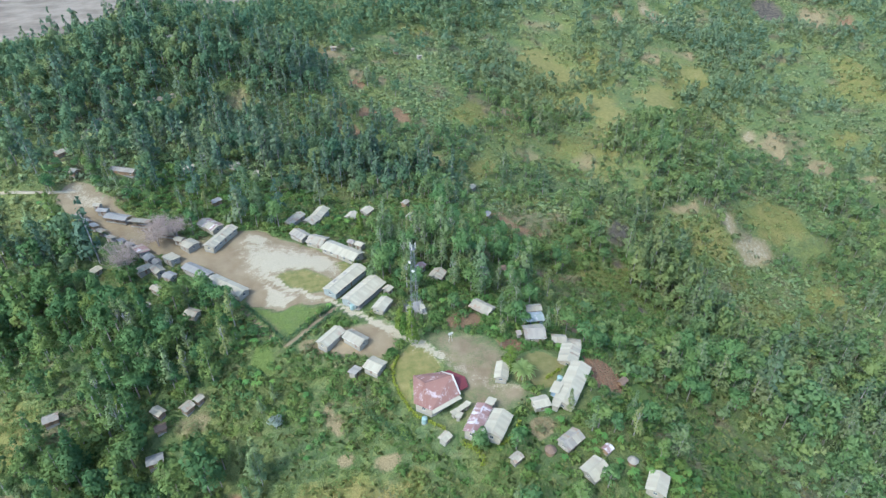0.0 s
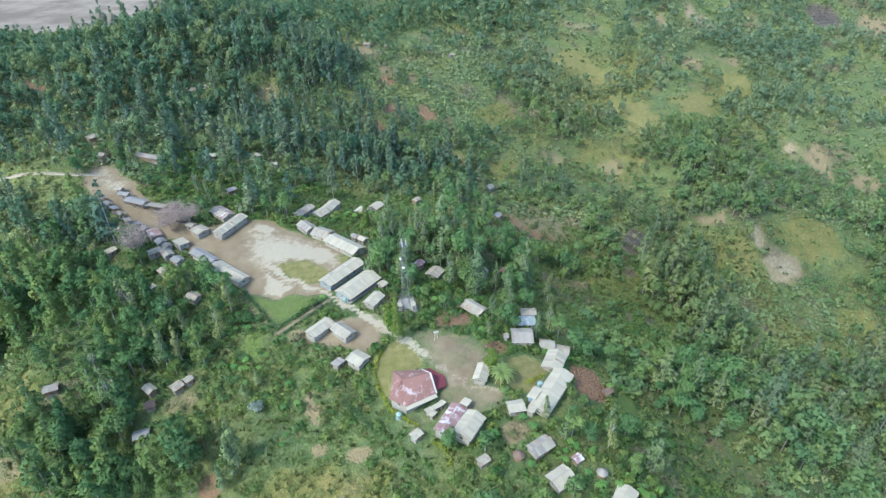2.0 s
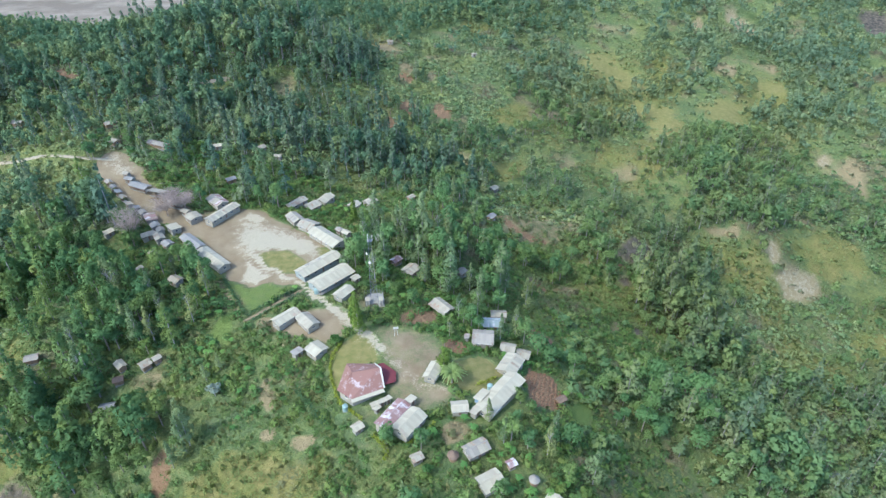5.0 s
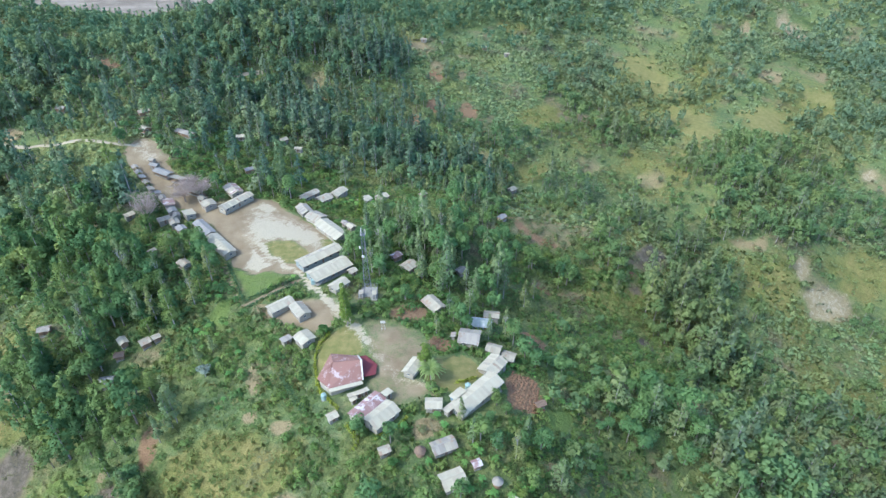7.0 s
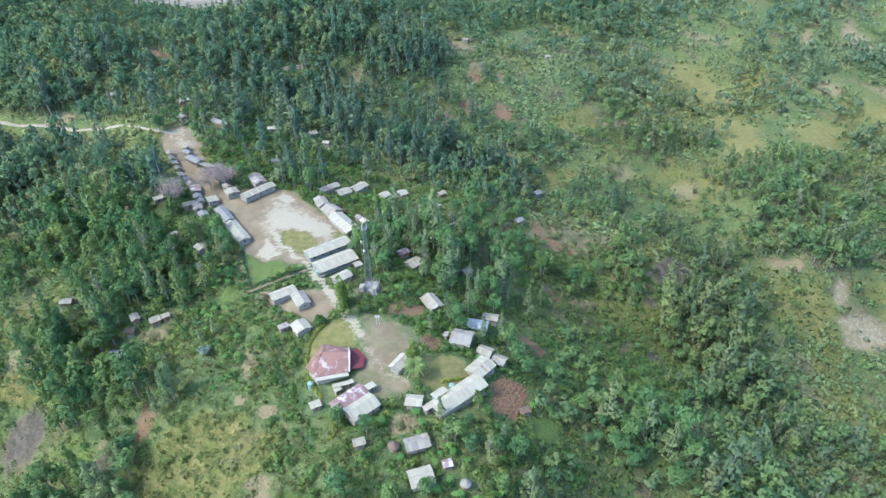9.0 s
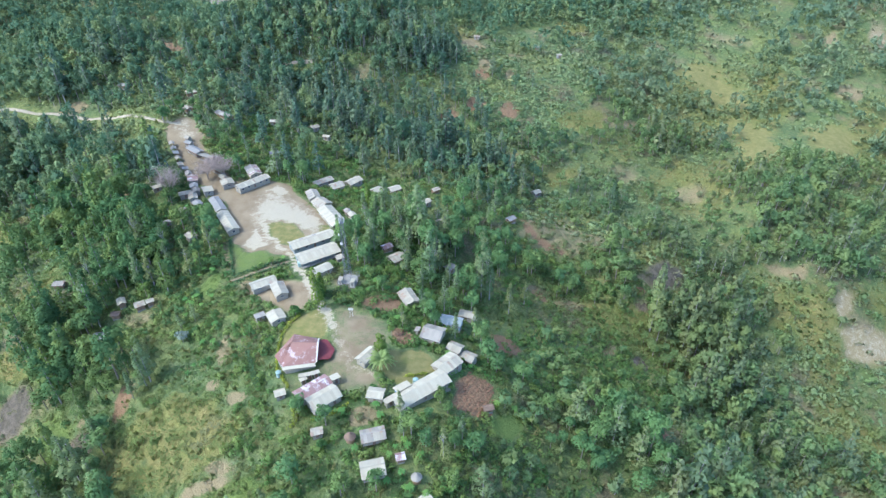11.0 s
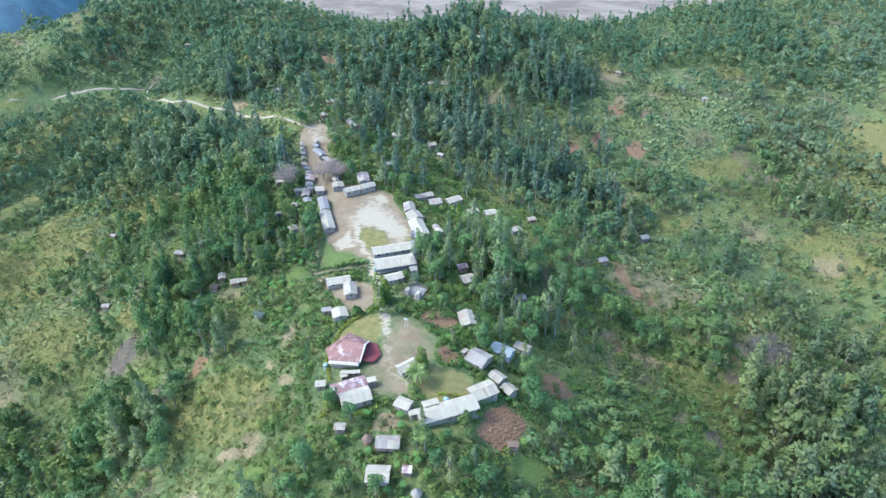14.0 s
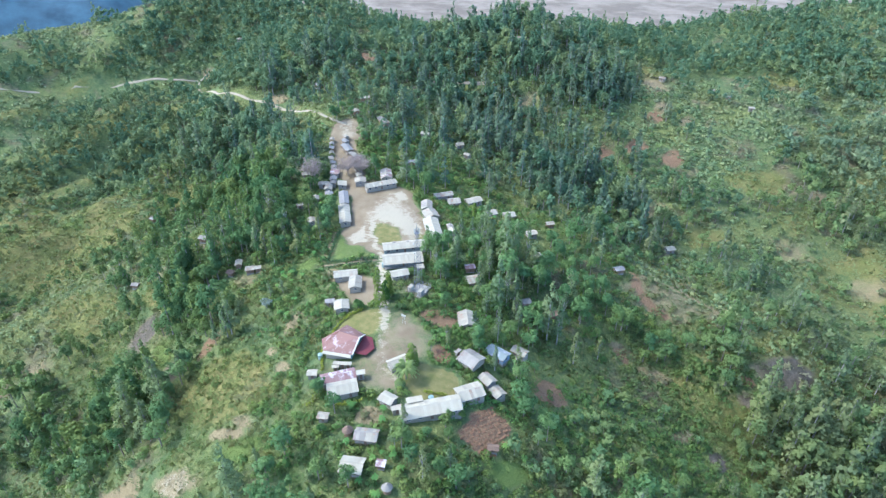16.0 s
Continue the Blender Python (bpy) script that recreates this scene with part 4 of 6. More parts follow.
house("garden_hut", "small pale roof hut on the slope", -19.6, 261.2, 60, 4.4, 3.4, "pale", "brown", 2.4, category="hut")
house("garden_hut", "white roof hut on the wooded slope", 18.0, 324.0, 60, 5.4, 4.6, "white", "grey", 2.4, category="hut")
house("garden_hut", "blue-grey roof hut on the wooded slope", 23.0, 262.0, 65, 5.0, 3.8, "steel", "brown", 2.4, category="hut")
house("garden_hut", "white roof hut deep in the wood", -132.8, 272.9, 28, 5.6, 4.2, "white", "grey", 2.4, category="hut")
house("garden_hut", "white roof hut deep in the wood", -113.4, 285.0, 65, 5.2, 5.0, "pale", "grey", 2.4, category="hut")
house("garden_hut", "small white roof hut deep in the wood", -101.2, 280.2, 10, 4.4, 3.8, "white", "grey", 2.4, category="hut")
house("long_house", "long brownish grey roof house in the wood", -158.5, 259.2, -15, 14.0, 4.6, "grey", "brown", 2.4)
house("garden_hut", "distant pale roof hut in a clearing", -90.0, 485.0, 7, 5.4, 4.2, "pale", "grey", 2.4, category="hut")
house("garden_hut", "distant pale roof hut in a clearing", -74.0, 490.0, 20, 4.6, 3.6, "pale", "grey", 2.4, category="hut")
house("garden_hut", "distant pale roof hut on the wooded crest", -190.0, 420.0, 20, 9.0, 6.0, "pale", "grey", 2.6, category="hut")
house("garden_hut", "distant pale roof hut among trees", -54.0, 497.0, 10, 4.4, 3.6, "pale", "grey", 2.4, category="hut")
house("garden_hut", "distant pale roof hut among trees", -20.0, 492.0, 30, 4.4, 3.6, "pale", "grey", 2.4, category="hut")
house("garden_hut", "distant white roof hut on the road hill", -429.0, 288.0, 30, 6.5, 5.0, "white", "grey", 2.4, category="hut")

for label, hx, hy, turn, l, w, roof in (
        ("pale roof hut under forest trees on the hill", -343, 349, 30, 7.0, 5.0, "pale"), ("grey roof hut above the ridge road", -252, 267, 10, 6.0, 4.6, "grey"),
        ("pale roof hut under tall trees behind the market", -194, 270, 60, 6.5, 5.0, "pale"), ("grey-white roof hut under trees behind the market", -179, 252, -20, 6.0, 4.6, "pale"),
        ("grey roof house beside the forest track", -203, 338, 20, 8.0, 4.6, "grey"), ("grey roof house on the forest crest", -150, 440, 15, 7.0, 5.0, "grey"),
        ("pale roof hut in the forest", -250, 345, 40, 6.0, 4.4, "pale"), ("dark grey roof house below the forest crest", -216, 398, 15, 9.0, 5.0, "grey"),
        ("blue-grey roof hut behind the classrooms", -109, 242, 50, 5.0, 4.0, "steel"), ("pale roof hut among trees above the fields", -40, 496, 20, 4.4, 3.6, "pale"),
        ("small grey roof hut on the grassy spur", -241, 126, 20, 4.0, 3.2, "grey"), ("small dark roof hut on the meadow slope", -159, 91, 40, 4.2, 3.2, "grey"), ("blue-grey roof hut below the gardens", -88, 110, 25, 5.0, 3.8, "steel")):
    house("garden_hut", label, hx, hy, turn, l, w, roof, "brown", 2.4, category="hut")

# ---- the middle of the village ----
house("family_house", "white iron roof house with bright walls", -39.0, 149.2, 58, 10.0, 5.2, "white", "white", 2.6)
house("family_house", "grey-white iron roof house beside a white one", -30.2, 148.1, -36, 8.4, 5.2, "pale", "white", 2.6)
house("family_house", "small square house with white iron roof", -22.4, 136.2, -30, 6.1, 5.8, "white", "white", 2.6, 0.7)
house("lean_shed", "grey weathered lean-to shed beside a house", -29.0, 134.8, 57, 3.8, 3.4, "grey", "grey", 2.2, 0.5, kind="mono", category="shed")
house("family_house", "pale iron roof house with hipped porch below the tower", 15.0, 168.3, -38, 9.0, 5.0, "pale", "white", 2.5, porch=1.0)
house("family_house", "grey-white roof house among tall trees", -2.2, 188.8, 65, 6.4, 6.0, "pale", "grey", 2.6)
house("family_house", "brown rusty roof hut among tall trees", -9.5, 193.5, 60, 4.6, 3.8, "rust", "brown", 2.4)
house("family_house", "dark grey roof hut among trees", 17.0, 200.5, 62, 4.6, 4.0, "grey", "grey", 2.4)
house("family_house", "brown roof hut among trees on the slope", 26.6, 208.7, 60, 5.0, 3.6, "thatch", "brown", 2.4)
house("family_house", "grey roof house with light walls on posts", 32.4, 153.7, 5, 7.6, 7.4, "grey", "white", 2.9, 1.5, raised=0.7, second="pale", ridge_along=True)
house("family_house", "teal-blue iron roof house behind a grey one", 33.6, 166.0, 8, 8.6, 5.4, "teal", "blue", 2.7)
house("family_house", "white roof house among trees behind a teal one", 35.8, 176.0, 8, 6.2, 4.2, "pale", "grey", 2.6)
house("lean_shed", "small grey lean-to beside the post house", 26.8, 152.5, 95, 2.6, 1.8, "grey", "grey", 2.0, 0.3, kind="mono", category="shed")
house("kitchen_house", "grey-white iron roof kitchen house", 41.4, 152.7, -5, 5.4, 4.6, "pale", "grey", 2.4)
house("kitchen_house", "grey-white iron roof kitchen house", 46.8, 152.0, -8, 5.0, 4.6, "pale", "grey", 2.4)

# ---- the south end ----
house("family_house", "long white iron roof house with annexes", 41.0, 127.4, 62, 19.6, 6.6, "white", "white", 2.7, 1.2)
house("family_house", "white iron roof house with rusty corner", 43.0, 142.6, 70, 9.0, 6.6, "white", "white", 2.7, 1.1, second="pale")
house("lean_shed", "small white roof annex with a blue tank", 35.6, 125.5, 62, 5.2, 3.0, "white", "blue", 2.2, 0.5, kind="mono", category="shed")
house("lean_shed", "small white roof annex beside the long house", 34.6, 119.2, 62, 3.6, 2.6, "white", "white", 2.2, 0.5, kind="mono", category="shed")
house("store_shed", "small white roof shed with white walls", 29.7, 119.5, 16, 5.3, 4.3, "white", "white", 2.5, 0.6, category="shed")
house("family_house", "white iron roof hut beside the palm", 19.0, 131.9, 79, 7.4, 4.4, "white", "white", 2.5, 1.0)
house("hall", "hall wing with rusted and bleached iron roof", 10.4, 113.4, 66, 11.6, 5.0, "rust", "white", 2.8, 0.9, category="hall")
house("hall", "hall wing with clean white iron roof", 16.0, 111.4, 64, 9.9, 6.2, "white", "white", 2.9, 1.3, category="hall", ridge_along=True)
house("lean_shed", "small white roof porch hut beside the hall", 14.6, 119.6, 60, 2.9, 2.8, "white", "white", 2.5, 0.4, kind="mono", category="shed")
house("latrine", "little white roof latrine hut on the slope", 0.7, 109.0, 50, 3.5, 3.0, "white", "grey", 2.2, 0.5, category="hut")
house("garden_hut", "little pale roof hut under trees", 20.6, 101.2, 40, 3.6, 2.8, "pale", "grey", 2.2, 0.5, category="hut")
house("family_house", "weathered grey iron roof house on posts", 36.6, 106.3, 40, 7.2, 4.8, "grey", "grey", 2.6, 1.1, raised=0.7, second="pale")
house("family_house", "plain white iron roof house on the ridge toe", 41.8, 97.5, 40, 6.8, 5.8, "white", "grey", 2.6, 1.0, raised=0.6)
house("lean_shed", "small rusty brown roof hut in a garden", 46.8, 104.0, 40, 2.8, 2.6, "rust", "brown", 2.1, 0.5, category="hut")
house("family_house", "white iron roof house with a dark ridge gap", 58.5, 94.4, 62, 7.0, 5.4, "white", "white", 2.6, 0.9)
house("garden_hut", "thatched brown hut beside the tilled plot", 60.5, 136.0, 40, 3.6, 2.4, "thatch", "brown", 1.9, 0.6, category="hut")

# ---- huts on the left slope ----
house("garden_hut", "small white roof hut in the gardens", -91.4, 124.1, -30, 4.6, 3.2, "white", "brown", 2.4, category="hut")
house("garden_hut", "small pale roof hut in the gardens", -82.4, 125.4, 60, 3.9, 3.8, "pale", "brown", 2.4, category="hut")
house("garden_hut", "small pale roof hut beside another", -79.4, 128.0, 60, 3.0, 2.8, "pale", "brown", 2.4, category="hut")
house("garden_hut", "dark thatched hut in the gardens", -89.0, 119.0, 30, 3.6, 3.0, "thatch", "brown", 2.2, category="hut")
house("garden_hut", "grey roof hut in the wood", -124.0, 121.0, 30, 4.6, 3.6, "grey", "brown", 2.3, category="hut")
house("garden_hut", "white roof hut on the wooded flank", -142.4, 190.5, 65, 4.6, 4.0, "white", "grey", 2.4, category="hut")
house("garden_hut", "grey-white roof hut under trees", -93.7, 165.2, -20, 5.4, 4.4, "pale", "grey", 2.4, category="hut")
house("garden_hut", "pale roof hut under trees", -113.3, 169.5, 70, 3.6, 2.8, "pale", "grey", 2.3, category="hut")
house("garden_hut", "pale roof hut under trees", -112.4, 178.9, -30, 4.8, 3.5, "pale", "grey", 2.3, category="hut")

# ---- the market street ----
MARKET = "stalls along the market street"
STALLS = [
    (-145.7, 221.8, -15, 11.6, 4.9, "steel"), (-134.6, 219.2, -8, 9.5, 4.3, "pale"), (-153.8, 226.0, -8, 5.3, 3.4, "steel"), (-120.6, 212.4, -12, 9.6, 3.6, "pale"),
    (-127.2, 200.9, -42, 7.5, 5.0, "rust"), (-116.2, 189.5, -42, 7.1, 4.2, "pale"), (-109.6, 185.6, -28, 4.8, 4.2, "steel"), (-112.6, 196.0, -33, 6.0, 5.0, "white"),
    (-108.2, 205.0, -33, 6.6, 6.2, "pale"), (-158.0, 218.6, -35, 4.4, 3.0, "grey"), (-153.6, 215.8, -35, 4.4, 3.0, "steel"), (-162.6, 221.8, -35, 4.0, 3.0, "grey"),
    (-148.8, 212.6, -30, 4.0, 2.8, "pale"), (-143.0, 208.4, -30, 4.2, 3.0, "pale"), (-121.9, 190.0, 50, 6.0, 4.4, "pale"), (-133.0, 203.8, -35, 4.4, 3.2, "grey"),
    (-137.5, 206.4, -35, 3.6, 3.0, "steel"), (-122.0, 196.2, -40, 4.6, 4.0, "steel"), (-117.8, 193.6, -40, 3.8, 3.4, "grey"), (-128.0, 216.0, -10, 3.8, 3.4, "grey"), (-113.4, 207.8, -20, 4.2, 3.4, "pale"), (-157.8, 229.4, -10, 3.6, 3.0, "pale"),
]
for i, (sx, sy, turn, l, w, roof) in enumerate(STALLS):
    house("market_stall", {"steel": "blue-grey iron roof market stall", "pale": "pale iron roof market stall on posts", "rust": "rusty striped iron roof market stall", "white": "white iron roof trade store", "grey": "dark grey iron roof market stall"}[roof] + " on the street",
          sx, sy, turn, l, w, roof, "grey", 2.5, 0.7, kind="mono" if i % 3 == 1 else "gable", second="pale" if roof == "rust" else None, group=MARKET, category="stall", open_sides=i in (0, 1, 3, 9, 10, 11, 12), raised=0.2)


# ---- the church: five-sided red roof, teal front, maroon porch ----
def church():
    z = 0.1
    top = tagged(new("church"), "church with faded red iron roof and teal front", "church")
    top.matrix_basis = pose(0, 0, float(ground_height(-3, 124)[0]))
    eave = 3.3
    ring = [(-9.6, 130.4), (-8.9, 119.0), (-3.4, 116.2), (5.2, 122.4), (-0.7, 132.0)]
    cx, cy = -3.4, 124.2
    back, front = (-5.6, 124.6, 6.0), (2.6, 127.4, 6.6)
    inner = [(cx + (x - cx) * 0.9, cy + (y - cy) * 0.9) for x, y in ring]
    part("floor", prism(inner, -0.8, 0.25), CONCRETE, top)
    for i, ((ax, ay), (bx, by)) in enumerate(zip(inner, inner[1:] + inner[:1])):
        l = math.hypot(bx - ax, by - ay)
        m = Matrix.Translation((ax, ay, 0.255)) @ Matrix.Rotation(math.atan2(by - ay, bx - ax), 4, "Z")
        n = max(1, int(l / 3))
        holes = [((j + 0.5) * l / n - 0.6, (j + 0.5) * l / n + 0.6, 0.9, 2.3) for j in range(n)]
        if i == 3:
            holes = [(l / 2 - 1.0, l / 2 + 1.0, 0.0, 2.3)]
        part("wall", wall_mesh(l, eave - 0.255, holes), WALL["teal" if i == 3 else "white"], top, "teal painted front wall" if i == 3 else "", m)
        for u0, u1, z0, z1 in holes:
            if z0:
                window_part(top, u0, z0, u1 - u0, z1 - z0, m)
            else:
                part("door", box(u0 + 0.02, 0.03, 0.02, u1 - 0.02, 0.09, z1 - 0.02), TIMBER, top, "", m)
    P = [(x, y, eave) for x, y in ring]
    tip = (5.6, 128.6, 6.4)
    part("gable", slab([(4.5, 122.6, eave), (2.4, 127.2, 6.2), (-0.9, 131.2, eave)], 0.1), WALL["teal"], top, "teal gable")
    for corners in ([P[0], P[1], back], [P[1], P[2], back], [P[2], P[3], front, back], [P[4], P[0], back, front]):
        roof = part("roof_face", slab(corners, 0.12), ROOF["red"], top)
        n = 9
        a, b = Vector(corners[0]), Vector(corners[1])
        if len(corners) == 4:
            c, d = Vector(corners[2]), Vector(corners[3])
        else:
            c = d = Vector(corners[2])
        normal = (b - a).cross(d - a).normalized()
        normal = normal if normal.z > 0 else -normal
        for i in range(1, n):
            p, q = a.lerp(b, i / n), d.lerp(c, i / n)
            part("seam", rod(p + normal * 0.02, q.lerp(p, 0.04) + normal * 0.02, 0.035, 4), ROOF["red"], roof)
    for p in (P[3], P[4]):
        a, b = Vector(p), Vector(front)
        part("barge_board", slab([a + Vector((0, 0, 0.12)), b + Vector((0, 0, 0.12)), b + Vector((0.5, 0.3, 0.1)), a + Vector((0.35, 0.2, 0.1))], 0.16), TRIM, top, "white barge board")
    part("eave_skirt", slab([(5.0, 122.2, eave - 0.05), (-3.4, 116.2, eave - 0.05), (-2.9, 115.2, eave - 0.45), (5.9, 121.4, eave - 0.45)], 0.1), ROOF["white"], top, "white eave strip")
    part("porch_roof", slab([(-0.5, 131.6, 3.25), (4.9, 123.6, 3.25), (8.0, 126.4, 2.6), (7.0, 130.6, 2.55), (1.8, 133.6, 2.6)], 0.1), ROOF["maroon"], top, "maroon porch roof")
    for x, y in ((7.4, 126.6), (6.6, 130.2), (2.0, 133.0)):
        part("post", rod((x, y, -0.5), (x, y, 2.55), 0.09), TIMBER, top)
    return top


church()
for i, (x, y) in enumerate([(3.6, 117.0), (5.6, 118.2), (7.2, 119.4), (4.8, 115.8)]):
    house("lean_shed", "small white sheet-roofed lean-to beside the church", x, y, 38 + i * 7, 2.4, 2.0, "white", "grey", 1.9, 0.3, kind="mono", category="shed", raised=0.1)


# ---- lattice radio tower ----
def radio_tower(x, y, tall=29.0):
    z = float(ground_height(x, y)[0])
    top = tagged(new("radio_tower"), "galvanised steel lattice radio tower in fenced yard", "tower")
    top.matrix_basis = pose(x, y, z, 0, 0, 20)
    part("foundation", box(-1.9, -1.9, -0.6, 1.9, 1.9, 0.25), CONCRETE, top)
    half = lambda h: 1.35 - 0.95 * h / tall
    sides = [(-1, -1), (1, -1), (1, 1), (-1, 1)]
    for sx, sy in sides:
        part("leg", rod((sx * half(0), sy * half(0), 0.25), (sx * half(tall), sy * half(tall), tall), 0.06), GALVANISED, top)
    n = 15
    for i in range(n):
        h0, h1 = 0.4 + (tall - 0.6) * i / n, 0.4 + (tall - 0.6) * (i + 1) / n
        for (ax, ay), (bx, by) in zip(sides, sides[1:] + sides[:1]):
            part("ring_bar", rod((ax * half(h1), ay * half(h1), h1), (bx * half(h1), by * half(h1), h1), 0.02, 4), GALVANISED, top)
            part("brace", rod((ax * half(h0), ay * half(h0), h0), (bx * half(h1), by * half(h1), h1), 0.02, 4), GALVANISED, top)
            part("brace", rod((bx * half(h0), by * half(h0), h0), (ax * half(h1), ay * half(h1), h1), 0.02, 4), GALVANISED, top)
    part("platform", box(-0.9, -0.9, tall - 2.0, 0.9, 0.9, tall - 1.9), GALVANISED, top)
    for a in (0, 120, 240):
        c, s = math.cos(radians(a)), math.sin(radians(a))
        part("antenna", box(c * 1.0 - 0.15, s * 1.0 - 0.15, tall - 1.8, c * 1.0 + 0.15, s * 1.0 + 0.15, tall + 0.4), TRIM, top, "white panel antenna")
    for h, a in ((tall - 7, 200), (tall - 10.5, 250)):
        c, s = math.cos(radians(a)), math.sin(radians(a))
        bm = bmesh.new()
        bmesh.ops.create_cone(bm, cap_ends=True, segments=14, radius1=0.6, radius2=0.42, depth=0.35, matrix=Matrix.Translation((c * 1.5, s * 1.5, h)) @ Vector((c, s, 0)).to_track_quat("Z", "Y").to_matrix().to_4x4())
        part("dish", bm, TRIM, top, "white drum dish")
    part("mast", rod((0, 0, tall - 1.9), (0, 0, tall + 2.2), 0.05), GALVANISED, top)
    return top


radio_tower(-10.6, 165.5)
yard = tagged(new("tower_yard"), "gravelled fenced yard under the radio tower", "yard")
yard.matrix_basis = pose(-10.6, 165.5, float(ground_height(-10.6, 165.5)[0]), 0, 0, 20)
part("gravel_pad", box(-3.6, -4.2, -0.9, 3.6, 4.2, 0.12), CONCRETE, yard)
for i in range(7):
    for s in (-1, 1):
        part("fence_post", rod((s * 3.5, -4.1 + i * 8.2 / 6, 0.12), (s * 3.5, -4.1 + i * 8.2 / 6, 2.0), 0.05), GALVANISED, yard)
        if i not in (0, 6):
            part("fence_post", rod((-3.5 + i * 7 / 6, s * 4.1, 0.12), (-3.5 + i * 7 / 6, s * 4.1, 2.0), 0.05), GALVANISED, yard)
for h in (0.7, 1.3, 1.9):
    for s in (-1, 1):
        part("fence_rail", rod((s * 3.5, -4.1, h), (s * 3.5, 4.1, h), 0.025, 4), GALVANISED, yard)
        part("fence_rail", rod((-3.5, s * 4.1, h), (3.5, s * 4.1, h), 0.025, 4), GALVANISED, yard)
for dx, dy in ((-2.6, -1.5), (2.4, -2.2)):
    cab = tagged(new("equipment_cabin"), "white equipment cabin beside the tower", "cabin")
    m = yard.matrix_basis @ Matrix.Translation((dx, dy, 0.12))
    cab.matrix_basis = m
    part("body", box(-0.7, -1.2, 0, 0.7, 1.2, 2.1), TRIM, cab)
    part("roof", box(-0.8, -1.3, 2.105, 0.8, 1.3, 2.2), ROOF["white"], cab)
    part("door", box(-0.4, -1.25, 0.05, 0.4, -1.203, 1.9), WALL["grey"], cab)


# ---- tanks, round huts, goal posts ----
def water_tank(x, y, r=0.9, h=1.8):
    t = tagged(new("water_tank"), "green plastic rainwater tank beside a wall", "tank")
    t.matrix_basis = pose(x, y, float(ground_height(x, y)[0]))
    bm = bmesh.new()
    bmesh.ops.create_cone(bm, cap_ends=True, segments=18, radius1=r, radius2=r, depth=h, matrix=Matrix.Translation((0, 0, h / 2 + 0.2)))
    part("body", bm, PLASTIC_GREEN, t)
    bm = bmesh.new()
    bmesh.ops.create_cone(bm, cap_ends=True, segments=18, radius1=r, radius2=r * 0.3, depth=0.35, matrix=Matrix.Translation((0, 0, h + 0.375 + 0.005)))
    part("lid", bm, PLASTIC_GREEN, t)
    part("stand", rod((0, 0, -0.4), (0, 0, 0.195), r * 1.1, 12), CONCRETE, t)


for x, y in ((-5.6, 116.0), (37.6, 130.6), (-33.6, 165.2), (45.2, 136.4)):
    water_tank(x, y)


def round_hut(x, y, r, label, roof):
    t = tagged(new("round_hut"), label, "hut")
    t.matrix_basis = pose(x, y, float(ground_height(x, y)[0]))
    part("wall", rod((0, 0, -0.5), (0, 0, 1.7), r * 0.85, 14), WALL["brown"], t)
    bm = bmesh.new()
    bmesh.ops.create_cone(bm, cap_ends=True, segments=16, radius1=r * 1.15, radius2=0.08, depth=1.5, matrix=Matrix.Translation((0, 0, 2.46)))
    for v in bm.verts:
        v.co.z += 0.1 * math.sin(v.co.x * 9 + v.co.y * 7)
    part("roof", bm, ROOF[roof], t)


round_hut(30.5, 103.6, 1.5, "round hut with brown thatched cone roof", "thatch")
round_hut(53.4, 101.0, 1.4, "round hut with bleached grey cone roof", "grey")


def ball_hoop(x, y, turn):
    t = tagged(new("ball_hoop"), "white ball hoop stand on the dirt square", "hoop")
    t.matrix_basis = pose(x, y, float(ground_height(x, y)[0]), 0, 0, turn)
    for s in (-1, 1):
        part("post", rod((s * 0.6, 0, -0.2), (s * 0.3, 0, 3.4), 0.07), TRIM, t)
    part("board", box(-0.9, -0.12, 3.3, 0.9, -0.06, 4.3), TRIM, t, "white painted backboard")
    part("arm", rod((0, -0.12, 3.4), (0, -0.55, 3.4), 0.03), GALVANISED, t)


ball_hoop(2.6, 147.5, 20)


# ---- tilled plot: rows of soil mounds ----
SOIL = plain_material("tilled_red_soil", (0.20, 0.112, 0.056), (0.135, 0.074, 0.040), 1.5, 0.95, 0.8)
plot = tagged(new("garden_plot"), "red-brown tilled garden plot with rows of mounds", "garden")
plot.matrix_basis = pose(54.5, 139, float(ground_height(54.5, 139)[0]))
rng = random.Random(3)
mound = bmesh.new()
bmesh.ops.create_icosphere(mound, subdivisions=1, radius=1.0)
for v in mound.verts:
    v.co = Vector((v.co.x * 0.95, v.co.y * 0.62, max(v.co.z, -0.3) * 0.22))
mound_mesh = bpy.data.meshes.new("mound")
mound.to_mesh(mound_mesh)
mound.free()
mound_mesh.materials.append(SOIL)
for i in range(-7, 8):
    for j in range(-9, 10):
        u, v = i * 1.7 + (j % 2) * 0.8 + rng.uniform(-0.35, 0.35), j * 1.15 + rng.uniform(-0.25, 0.25)
        x, y = 54.5 + u * 0.82 - v * 0.57, 139 + u * 0.57 + v * 0.82
        if inside(np.array([x]), np.array([y]), PLOT, 0.5)[0] > 0.6:
            link("mound", mound_mesh, plot, Matrix.Translation((x - 54.5, y - 139, float(ground_height(x, y)[0] - ground_height(54.5, 139)[0]))) @ pose(0, 0, 0.02, 0, 0, 35 + rng.uniform(-40, 40)) @ Matrix.Diagonal((rng.uniform(0.45, 0.95), rng.uniform(0.5, 1.05), rng.uniform(0.6, 1.4), 1)))
beds = tagged(new("vegetable_bed"), "small red soil vegetable beds with raised mounds", "garden")
beds.matrix_basis = pose(23.5, 147.5, float(ground_height(23.5, 147.5)[0]))
